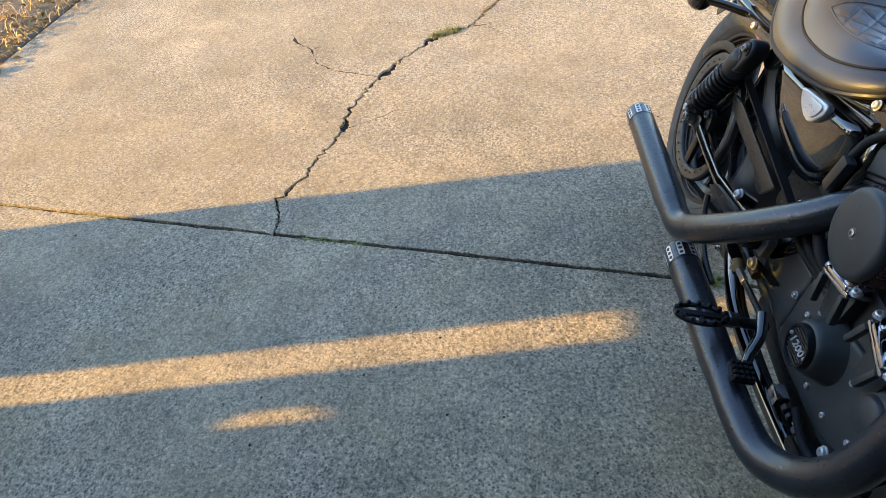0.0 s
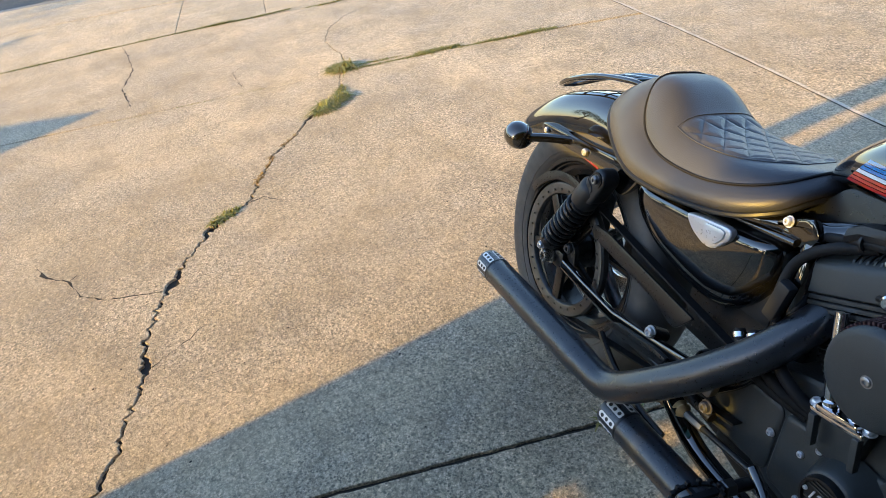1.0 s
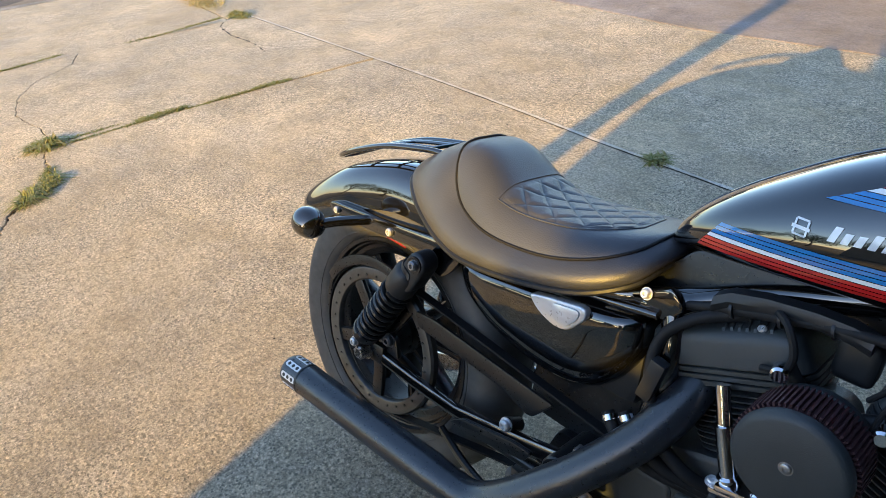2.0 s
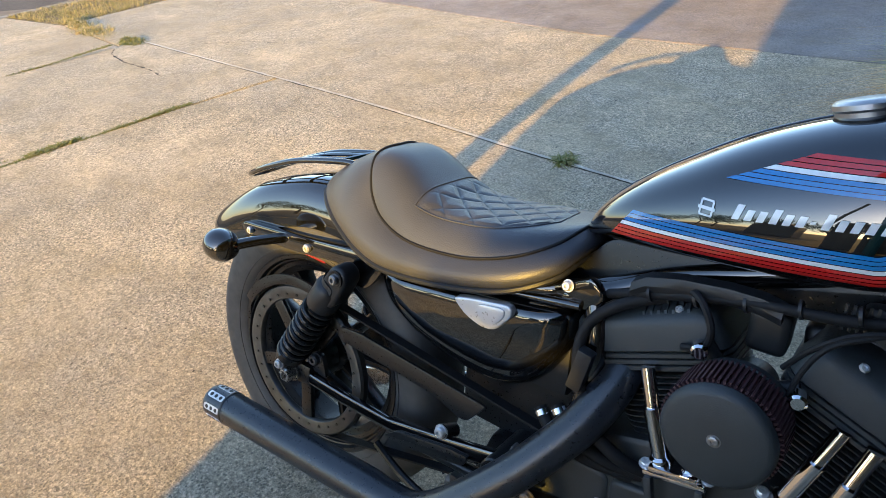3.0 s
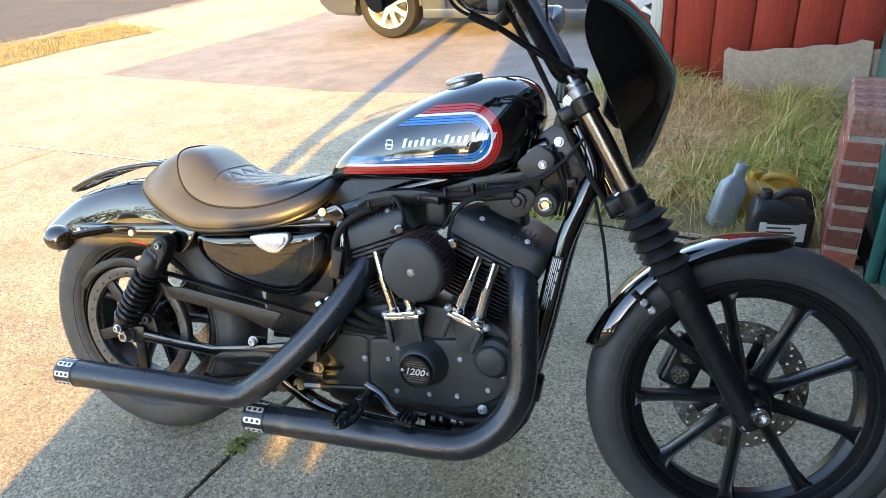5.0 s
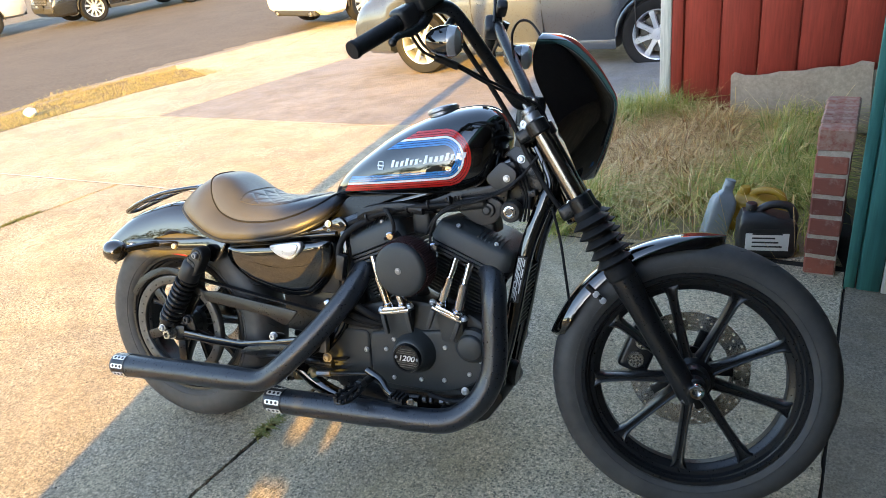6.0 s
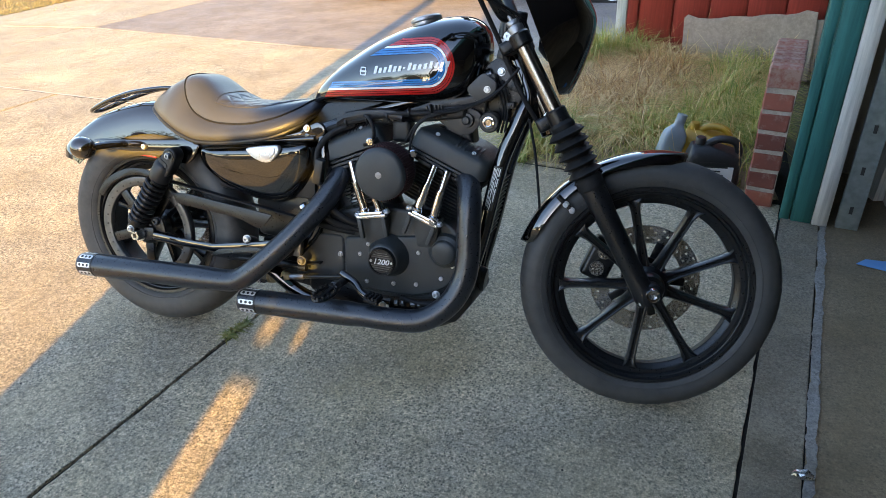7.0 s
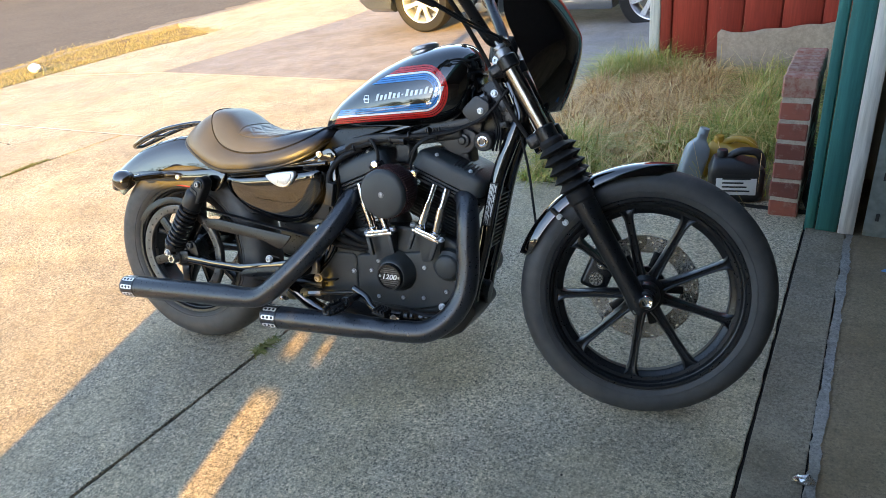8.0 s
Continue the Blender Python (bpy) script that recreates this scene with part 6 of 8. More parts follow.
part("cover_trim", tube([(x, -0.098, z) for x, z in [(0.20, 0.608), (0.39, 0.628), (0.59, 0.65)]], 0.007, 10), "gloss", bike)
emb = rounded([(0.384, 0.610), (0.425, 0.619), (0.492, 0.628), (0.497, 0.610), (0.468, 0.577), (0.442, 0.574), (0.408, 0.587)], 0.014, 5)
plug = part("dip_cover", plate(emb, "y", -0.128, -0.112, 0.004, 3), "silver", cover_ob, "silver rounded triangular emblem")
part("cap_ring", plate(rounded([(0.432, 0.614), (0.484, 0.621), (0.484, 0.604), (0.463, 0.583), (0.440, 0.588)], 0.013, 5), "y", -0.1315, -0.125, 0.002, 2), "silver", plug)
FLANK_ON[0] = True
part("battery_cover", plate(rounded([(0.22, 0.60), (0.59, 0.64), (0.59, 0.46), (0.26, 0.46)], 0.03, 4), "y", 0.08, 0.165, 0.02, 3), "gloss", bike)
part("electrics_tray", box((0.33, 0.2, 0.16), at(0.41, 0, 0.54), 0.02), "plastic", bike)

# frame
frame_r = 0.020
for s in (-1, 1):
    top = smooth_path([(1.06, s * 0.03, 0.84), (0.9, s * 0.04, 0.775), (0.72, s * 0.055, 0.715), (0.6, s * 0.085, 0.665), (0.52, s * 0.11, 0.645), (0.40, s * 0.12, 0.622), (0.22, s * 0.12, 0.60)], 5)
    part("upper_frame_tube", tube(top, 0.018, 14), "gloss", bike, "black upper frame tube")
    part("seat_post_tube", tube(smooth_path([(0.6, s * 0.1, 0.655), (0.615, s * 0.115, 0.60), (0.61, s * 0.12, 0.5), (0.58, s * 0.115, 0.38), (0.52, s * 0.11, 0.30)], 5), 0.019, 14), "gloss", bike)
    part("frame_casting", tube(smooth_path([(0.50, s * 0.110, 0.628), (0.56, s * 0.103, 0.645), (0.61, s * 0.092, 0.662), (0.66, s * 0.072, 0.688)], 5), [0.016] * 5 + [0.021] * 6 + [0.018] * 5, 16), "gloss", bike, "gloss black frame casting under the seat nose")
bolt("frame_bolt", (0.565, -0.125, 0.668), (-0.1, -1, 0.25), 0.0075, bike)
part("seat_bracket", plate(rounded([(0.50, 0.64), (0.60, 0.69), (0.625, 0.665), (0.60, 0.635)], 0.014, 4), "y", -0.122, -0.100, 0.006), "gloss", bike)
part("steering_head", rod(STEER_A - FORK * 0.46, STEER_A - FORK * 0.66, 0.034, 24, 0.004), "gloss", bike)
# engine
CRANK = Vector((0.833, 0, 0.300))
engine = part("crankcase", plate(rounded([(0.53, 0.25), (0.55, 0.40), (0.66, 0.445), (0.75, 0.47), (0.91, 0.47), (0.99, 0.44), (1.04, 0.38), (1.02, 0.27), (0.92, 0.21), (0.70, 0.20)], 0.03, 4), "y", -0.115, 0.17, 0.012, 3), "wrinkle", bike, "matte black engine crankcase")
for sign, tag in ((-1, "rear"), (1, "front")):
    ax = Vector((sign * math.sin(radians(22.5)), 0, math.cos(radians(22.5))))
    up = Vector((ax.z, 0, -ax.x))
    def loc(u, y, w, ax=ax, up=up, mid=0.004 if sign > 0 else -0.012):
        return CRANK + up * (u + mid * min(1.0, max(0.0, (w - 0.2) / 0.1))) + ax * (w - 0.010 * min(1.0, max(0.0, (w - 0.2) / 0.1))) + Vector((0, y, 0))
    cyl = part("cylinder", lathe([(0.0, 0.15), (0.052, 0.15), (0.052, 0.345), (0.0, 0.345)], 28, along(CRANK, ax)), "wrinkle", engine, "finned black cylinder")
    for k in range(12):
        w = 0.196 + 0.0102 * k
        gx = 0.085 + 0.012 * (k / 13)
        ring = rounded([(-gx, -0.092), (gx, -0.092), (gx, 0.092), (-gx, 0.092)], 0.035, 4)
        part("cooling_fin", loft([[loc(u * q, v * q, w + o) for u, v in ring] for o, q in ((0.0, 0.985), (0.0009, 1.0), (0.0028, 1.0), (0.0037, 0.985))]), "wrinkle", cyl)
    for k, (w0, w1, gx, gy) in enumerate(((0.317, 0.3245, 0.106, 0.116), (0.3275, 0.335, 0.108, 0.119), (0.3375, 0.345, 0.110, 0.121))):
        ring = rounded([(-gx, -gy), (gx, -gy), (gx, gy), (-gx, gy)], 0.04, 5)
        part("head_fin", loft([[loc(u * q, v * q, w) for u, v in ring] for w, q in ((w0, 0.985), (w0 + 0.001, 1.0), (w1 - 0.001, 1.0), (w1, 0.985))]), "wrinkle", cyl)
    bm = bmesh.new()
    rings = []
    for w, gx, gy, ox in ((0.347, 0.108, 0.121, 0), (0.350, 0.111, 0.124, 0), (0.384, 0.107, 0.1225, 0), (0.392, 0.105, 0.120, 0), (0.398, 0.101, 0.115, 0), (0.402, 0.093, 0.108, 0), (0.411, 0.075, 0.086, 0), (0.416, 0.05, 0.055, 0), (0.417, 0.02, 0.02, 0)):
        ring = rounded([(-gx + ox, -gy), (gx + ox, -gy), (gx + ox, gy), (-gx + ox, gy)], min(0.03, gx * 0.6), 5)
        rings.append([loc(u, v, w) for u, v in ring])
    add_loft(bm, rings)
    rocker = part("rocker_box", bm, "wrinkle", engine, "matte black rocker box cover", angle=45)
    for k in range(7):
        u = 0.005 + 0.0105 * k
        part("rocker_rib", loft([[loc(u - 0.002, yy, ww), loc(u + 0.002, yy, ww), loc(u + 0.002, yy, ww + 0.006), loc(u - 0.002, yy, ww + 0.006)] for yy, ww in ((-0.1165, 0.388), (-0.108, 0.3985), (-0.085, 0.4075), (-0.05, 0.413))]), "wrinkle", rocker, smooth=False)
    for u, y, w in ((-0.052, -0.104, 0.402), (0.055, -0.104, 0.402)):
        bolt("cover_bolt", loc(u, y, w), ax * 0.8 + Vector((0, -0.6, 0)), 0.0062, rocker)
    part("rocker_bolt", rod(loc(0.108 * sign, -0.110, 0.329), loc(0.112 * sign, -0.130, 0.329), 0.0075, 12, 0.002), "chrome", rocker)

# pushrod tubes and tappet blocks
for base, tops in (((0.770, 0.442), ((0.700, 0.590), (0.752, 0.56))), ((0.921, 0.452), ((0.940, 0.605), (0.976, 0.594)))):
    bx, bz = base
    block_ob = part("tappet_block", plate(rounded([(bx - 0.026, bz - 0.075), (bx + 0.030, bz - 0.075), (bx + 0.040, bz + 0.012), (bx - 0.040, bz + 0.006)], 0.008, 3), "y", -0.140, -0.095, 0.006), "wrinkle", engine)
    slope = 0.22 if bx < 0.8 else -0.42
    capm = at(bx, -0.141, bz + 0.012) @ pose(0, 0, 0, 0, math.degrees(-math.atan(slope)) * 0.9, 0)
    bm = box((0.088, 0.044, 0.010), capm @ at(0, 0, -0.002), 0.004)
    add_box(bm, (0.070, 0.050, 0.012), capm @ at(0, 0.002, 0.006), 0.005)
    part("tappet_cap", bm, "chrome", block_ob, "polished tappet cover")
    for k in (-1, 1):
        part("tappet_leg", box((0.012, 0.014, 0.055), capm @ at(k * 0.036, -0.018, -0.034), 0.004), "wrinkle", block_ob)
    for k, (tx, tz) in enumerate(tops):
        px = bx - 0.022 + 0.044 * k
        pz = bz + 0.018 + (px - bx) * slope
        rodname = part("pushrod_tube", rod((px, -0.143, pz), (px + (tx - px) * 0.62, -0.140, pz + (tz - pz) * 0.62), 0.0125, 16), "chrome", block_ob, "chrome pushrod tube")
        part("tube_sleeve", rod((px + (tx - px) * 0.5, -0.140, pz + (tz - pz) * 0.5), (tx, -0.128, tz), 0.0102, 16), "chrome", rodname)
        part("tube_collar", rod((px, -0.143, pz), (px + (tx - px) * 0.10, -0.143, pz + (tz - pz) * 0.10), 0.0165, 16, 0.002), "chrome", rodname)
    for k in (-1, 1):
        bolt("block_bolt", (bx + k * 0.043, -0.150, bz + 0.018 + k * 0.043 * slope), (0, -0.3, 1), 0.0075, block_ob)

# cam cover with the round badge
cam_outline = [(0.671, 0.228), (0.670, 0.370), (0.739, 0.380), (0.823, 0.391), (0.895, 0.402), (0.935, 0.414), (0.972, 0.416), (1.010, 0.396), (1.024, 0.358), (1.017, 0.314), (0.987, 0.268), (0.940, 0.238), (0.876, 0.219), (0.802, 0.217), (0.729, 0.220)]
cam_cover = part("cam_cover", plate(rounded(cam_outline, 0.015, 3), "y", -0.126, -0.085, 0.009, 3), "wrinkle", engine, "matte black cam cover")
part("sprocket_cover", plate(rounded([(0.506, 0.219), (0.516, 0.348), (0.557, 0.366), (0.666, 0.371), (0.666, 0.228)], 0.02, 4), "y", -0.122, -0.085, 0.008, 3), "wrinkle", engine, "matte black sprocket cover")
part("cover_boss", lathe([(0, -0.150), (0.030, -0.150), (0.034, -0.147), (0.036, -0.140), (0.046, -0.134), (0.050, -0.122)], 40, at(0.974, 0, 0.371)), "wrinkle", cam_cover)
part("badge_boss", lathe([(0, -0.170), (0.041, -0.170), (0.045, -0.167), (0.049, -0.158), (0.058, -0.132), (0.064, -0.122)], 48, at(0.808, 0, 0.333)), "wrinkle", cam_cover, "raised round boss behind the badge")
for bx, bz in ((0.657, 0.315), (0.720, 0.326), (0.746, 0.359), (0.740, 0.245), (0.823, 0.252), (0.846, 0.363), (0.897, 0.355), (0.891, 0.260), (0.943, 0.396), (1.002, 0.391), (0.996, 0.331), (0.964, 0.289)):
    bolt("cover_bolt", (bx, -0.1255, bz), (0, -1, 0), 0.0062, cam_cover)
BADGE = (0.808, 0.333)
ring = part("badge_ring", lathe([(0.0, -0.177), (0.033, -0.177), (0.0345, -0.182), (0.038, -0.182), (0.040, -0.176), (0.040, -0.168)], 48, at(BADGE[0], 0, BADGE[1])), "satin", cam_cover, "round black engine badge")
for k in range(6):
    dz = (-0.024, -0.0175, -0.0115, 0.0135, 0.0195, 0.0255)[k]
    w = 2 * math.sqrt(max(0.0, 0.031 ** 2 - dz * dz))
    part("badge_bar", box((w, 0.003, 0.0026), at(BADGE[0], -0.1785, BADGE[1] + dz), 0.0006), "dark_steel", ring)
font = bpy.data.curves.new("badge_number", "FONT")
font.offset = 0.0002
font.body, font.size, font.extrude, font.align_x, font.align_y, font.shear = "1200", 0.0205, 0.0012, "CENTER", "CENTER", 0.2
tmp = bpy.data.objects.new("tmp", font)
text_me = bpy.data.meshes.new_from_object(tmp)
bpy.data.objects.remove(tmp)
text_me.materials.clear()
text_me.materials.append(M["silver"])
number = new("badge_number", text_me)
number.parent = ring
number.matrix_local = Matrix.Translation(flank(Vector((BADGE[0], -0.1797, BADGE[1])))) @ pose(0, 0, 0, -4, 0, 0) @ pose(0, 0, 0, 90, 0, 0) @ Matrix.Diagonal((1.15, 1, 1, 1))
for s in (-1, 1):
    bolt("badge_screw", (BADGE[0] + s * 0.031, -0.178, BADGE[1]), (0, -1, 0), 0.0032, ring)

# air cleaner
AC = at(0.822, 0, 0.587) @ Matrix.Diagonal((1.08, 1, 1.08, 1))
air = part("air_cleaner", lathe([(0, -0.222), (0.010, -0.2225), (0.054, -0.2215), (0.060, -0.219), (0.0635, -0.214), (0.064, -0.207), (0.062, -0.205), (0.062, -0.15), (0.064, -0.148), (0.064, -0.138), (0.05, -0.134), (0.03, -0.12), (0.03, -0.02)], 64, AC), "wrinkle", engine, "round black air cleaner")
element = part("filter_element", lathe([(0.0615, -0.2035), (0.0625, -0.2035), (0.0625, -0.1515), (0.0615, -0.1515)], 64, AC, True), "filter", air, "pleated dark red filter gauze")
for k in range(68):
    m = AC @ Matrix.Rotation(2 * math.pi * k / 68, 4, "Y")
    part("pleat", box((0.008, 0.052, 0.0027), m @ at(0.0635, -0.1775, 0), 0.0), "filter", element, smooth=False)
bolt("centre_bolt", (0.822, -0.2225, 0.587), (0, -1, 0), 0.0068, air, "alu", 0.003)
part("breather_housing", box((0.05, 0.06, 0.06), at(0.83, -0.06, 0.68), 0.012, 3), "plastic", engine)
for q in ((0.765, -0.135, 0.655), (0.885, -0.135, 0.635)):
    part("breather_bolt", rod(q, (q[0] + 0.004, q[1] - 0.022, q[2]), 0.011, 14, 0.003), "chrome", engine)
    part("breather_arm", rod((q[0], -0.12, q[2]), (0.822 + (q[0] - 0.822) * 0.5, -0.12, 0.62), 0.011, 12), "plastic", engine)

# exhausts
def exhaust(path, radii, name, label):
    pts = smooth_path(path, 8)
    rs = [curve_at([(i / (len(radii) - 1), r) for i, r in enumerate(radii)], k / (len(pts) - 1)) for k in range(len(pts))]
    return part(name, tube(pts, rs, 28), "pipe", bike, label)


def muffler(a, b, r, name, label):
    """Straight can with a shoulder, hollow end and slotted bright tip."""
    a, b = Vector(a), Vector(b)
    L = (b - a).length
    m = along(a, b - a)
    can = part(name, lathe([(r * 0.8, -0.02), (r * 0.88, 0.0), (r * 0.9, 0.02), (r, 0.06), (r, 0.068), (r, L * 0.5), (r, L - 0.012), (r, L - 0.004), (r - 0.002, L), (r - 0.006, L), (r - 0.007, L - 0.004), (r - 0.008, L - 0.10), (0.0, L - 0.10)], 40, m), "pipe", bike, label)
    part("end_ring", lathe([(r + 0.0006, L - 0.062), (r + 0.0012, L - 0.060), (r + 0.0012, L - 0.0565), (r + 0.0006, L - 0.055)], 40, m), "satin", can)
    part("inner_tip", lathe([(r - 0.004, L - 0.07), (r - 0.004, L - 0.002)], 40, m), "chrome", can)
    for row in range(8):
        q = m @ Matrix.Rotation(2 * math.pi * row / 8 + 0.30, 4, "Y")
        window = rounded([(-0.0068, L - 0.056), (0.0068, L - 0.056), (0.0068, L - 0.008), (-0.0068, L - 0.008)], 0.006, 4)
        slot = part("tip_slot", loft([[q @ Vector((r + o - 14.0 * u * u, v, u)) for u, v in window] for o in (-0.002, 0.0007)]), "slot_bright", can)
        for k in range(3):
            y = L - 0.018 - 0.0142 * k
            dot = [(0.0042 * math.cos(t), 0.0042 * math.sin(t)) for t in (2 * math.pi * j / 10 for j in range(10))]
            # black dot painted as the shade in a hole of the tip
            part("slot_hole", loft([[q @ Vector((r + o, y + v, u)) for u, v in dot] for o in (-0.002, 0.0011)]), "ink_and_recess", slot)
    return can


exhaust([(0.66, -0.075, 0.565), (0.655, -0.115, 0.535), (0.633, -0.158, 0.483), (0.600, -0.190, 0.436), (0.55, -0.225, 0.376), (0.48, -0.258, 0.306), (0.432, -0.270, 0.266), (0.395, -0.276, 0.249), (0.35, -0.278, 0.245)],
        [0.027, 0.030, 0.031, 0.031, 0.031, 0.031, 0.031, 0.031, 0.031], "rear_exhaust_pipe", "matte black rear exhaust pipe")
muffler((0.36, -0.278, 0.2455), (-0.139, -0.284, 0.2203), 0.0345, "upper_muffler", "matte black upper muffler with a slotted tip")
exhaust([(1.0, -0.08, 0.575), (1.03, -0.118, 0.56), (1.043, -0.145, 0.515), (1.048, -0.160, 0.45), (1.052, -0.172, 0.38), (1.045, -0.186, 0.315), (1.012, -0.206, 0.252), (0.95, -0.228, 0.208), (0.87, -0.24, 0.199), (0.78, -0.246, 0.199)],
        [0.027, 0.030, 0.0315, 0.0315, 0.0315, 0.0315, 0.0315, 0.0315, 0.0315, 0.0315], "front_exhaust_pipe", "matte black front exhaust pipe")
muffler((0.80, -0.246, 0.199), (0.406, -0.254, 0.1825), 0.0345, "lower_muffler", "matte black lower muffler with a slotted tip")
part("muffler_bracket", tube(smooth_path([(0.2, -0.15, 0.20), (0.3, -0.18, 0.19), (0.42, -0.2, 0.185), (0.5, -0.2, 0.18)], 4), 0.008, 8), "satin", bike)
part("muffler_bracket", box((0.22, 0.012, 0.016), at(0.60, -0.225, 0.152) @ pose(0, 0, 0, 0, -2, 0), 0.003), "satin", bike)

# footpeg, brake pedal and linkage
peg = part("footpeg", rod((0.70, -0.17, 0.262), (0.70, -0.255, 0.268), 0.011, 12), "satin", bike, "black serrated footpeg")
pegring = bmesh.new()
loop = [(0.70 + 0.024 * math.cos(a), -0.300 + 0.048 * math.sin(a), 0.270) for a in (2 * math.pi * k / 28 for k in range(28))]
add_tube(pegring, loop + [loop[0], loop[1]], 0.0048, 8)
for k in range(0, 28, 2):
    x, y, z = loop[k]
    add_box(pegring, (0.007, 0.007, 0.012), at(x, y, z + 0.005), 0.001)
add_box(pegring, (0.012, 0.08, 0.008), at(0.70, -0.300, 0.27), 0.001)
add_box(pegring, (0.04, 0.008, 0.006), at(0.70, -0.300, 0.27), 0.001)
part("peg_platform", pegring, "satin", peg, smooth=False)
part("peg_knuckle", rod((0.70, -0.228, 0.267), (0.70, -0.250, 0.269), 0.0155, 6, 0.002), "dark_steel", peg)
pedal = part("brake_pedal", tube(smooth_path([(0.690, -0.185, 0.285), (0.735, -0.195, 0.268), (0.765, -0.215, 0.252), (0.80, -0.232, 0.247)], 4), 0.0105, 12), "gloss", bike, "black brake pedal with a ribbed pad")
pad = box((0.042, 0.042, 0.010), at(0.812, -0.242, 0.250) @ pose(0, 0, 0, 0, 8, 0), 0.003)
pad_ob = part("pedal_pad", pad, "soft", pedal, smooth=False)
for i in range(4):
    for j in range(4):
        part("pad_stud", box((0.007, 0.007, 0.008), at(0.797 + 0.0105 * i, -0.257 + 0.0102 * j, 0.260 - 0.0015 * i), 0.001), "soft", pad_ob, smooth=False)
part("brake_rod", rod((0.510, -0.164, 0.236), (0.70, -0.178, 0.272), 0.0062, 10), "satin", pedal)
part("rod_nut", rod((0.512, -0.164, 0.2363), (0.560, -0.168, 0.2455), 0.0085, 6, 0.001), "alu", pedal)
boot = [(0.0, 0.0), (0.013, 0.0)]
for k in range(6):
    boot += [(0.022 - 0.001 * k, 0.006 + 0.012 * k), (0.017 - 0.001 * k, 0.012 + 0.012 * k)]
part("master_cylinder_boot", lathe(boot + [(0.0, 0.08)], 20, along((0.436, -0.160, 0.226), (1, -0.05, 0.12))), "tan_rubber", bike, "tan ribbed rubber boot")
part("rear_master_cylinder", rod((0.385, -0.155, 0.222), (0.438, -0.160, 0.226), 0.015, 14, 0.003), "zinc", bike)
for s in (-1, 1):
    bolt("cylinder_bolt", (0.412, -0.176, 0.224 + 0.014 * s), (0, -1, 0), 0.006, bike, "chrome")
part("cylinder_clamp", box((0.03, 0.03, 0.05), at(0.412, -0.155, 0.226), 0.004), "dark_steel", bike)
part("drain_plug", box((0.034, 0.026, 0.026), at(0.808, -0.150, 0.200), 0.004), "chrome", engine)
part("plug_face", rod((0.806, -0.162, 0.199), (0.806, -0.166, 0.199), 0.009, 16, 0.001), "alu", engine)
part("frame_web", plate(rounded([(0.36, 0.33), (0.36, 0.50), (0.63, 0.52), (0.64, 0.36), (0.56, 0.32)], 0.02, 4), "y", -0.055, 0.06, 0.008, 2), "satin", bike, "black frame web behind the side cover")
part("oil_pan", plate(rounded([(0.54, 0.185), (0.55, 0.26), (1.0, 0.27), (1.045, 0.30), (1.05, 0.24), (1.0, 0.172), (0.90, 0.152), (0.62, 0.160)], 0.02, 4), "y", -0.105, 0.12, 0.01, 3), "satin", engine, "black underside of the engine")
part("swingarm_mount", plate(rounded([(0.395, 0.205), (0.56, 0.185), (0.56, 0.33), (0.44, 0.33)], 0.02, 4), "y", -0.085, 0.09, 0.008, 2), "satin", bike)
for q, w in ((0.835, 0.012), (0.856, 0.009), (0.885, 0.014), (0.905, 0.010)):
    part("line_fitting", rod((q, -0.148, 0.204 + (q - 0.835) * 0.1), (q + w, -0.148, 0.205 + (q - 0.835) * 0.1), 0.0092, 6, 0.001), "dark_steel", engine)
bolt("case_bolt", (0.955, -0.140, 0.245), (0, -1, 0), 0.009, engine)
part("oil_line", tube(smooth_path([(0.85, -0.14, 0.218), (0.92, -0.15, 0.215), (0.99, -0.145, 0.235), (1.03, -0.13, 0.275)], 5), 0.0075, 10), "soft", engine)
part("oil_filter", lathe([(0, -0.02), (0.034, -0.018), (0.038, -0.01), (0.038, 0.08), (0, 0.08)], 32, along((1.055, -0.02, 0.285), (-1, 0, 0.15)) @ at(0, 0.0, 0)), "satin", engine)
part("sump_shield", plate(rounded([(0.88, 0.16), (1.015, 0.172), (1.066, 0.245), (1.05, 0.275), (0.97, 0.2), (0.88, 0.19)], 0.015, 4), "y", -0.15, 0.12, 0.008), "plastic", bike)
for k, (dx, dz) in enumerate(((0, 0), (0.028, 0.016), (0.062, 0.034))):
    hose = smooth_path([(0.545 + dx, -0.135, 0.452 + dz), (0.575 + dx, -0.145, 0.425 + dz), (0.625 + dx, -0.14, 0.40 + dz * 0.8), (0.70 + dx * 0.5, -0.115, 0.385 + dz * 0.6)], 5)
    part("oil_hose", tube(hose, 0.0105, 12), "soft", bike, "black oil hose")
    part("hose_clamp", lathe([(0.0, 0), (0.0125, 0), (0.0125, 0.009), (0.0, 0.009)], 16, along(hose[1], hose[2] - hose[1])), "chrome", bike)
part("clamp_plate", plate(rounded([(0.50, 0.30), (0.545, 0.30), (0.55, 0.345), (0.51, 0.37)], 0.01, 3), "y", -0.16, -0.14, 0.004), "alu", bike)
bolt("frame_bolt", (0.555, -0.170, 0.295), (0, -1, 0), 0.011, bike, "alu")
part("connector", box((0.024, 0.02, 0.07), at(0.612, -0.15, 0.558) @ pose(0, 0, 0, 0, 12, 0), 0.004), "plastic", bike)
part("wire_loom", tube(smooth_path([(0.615, -0.15, 0.52), (0.60, -0.14, 0.57), (0.605, -0.13, 0.62), (0.64, -0.12, 0.66), (0.70, -0.10, 0.69)], 5), 0.009, 10), "soft", bike)
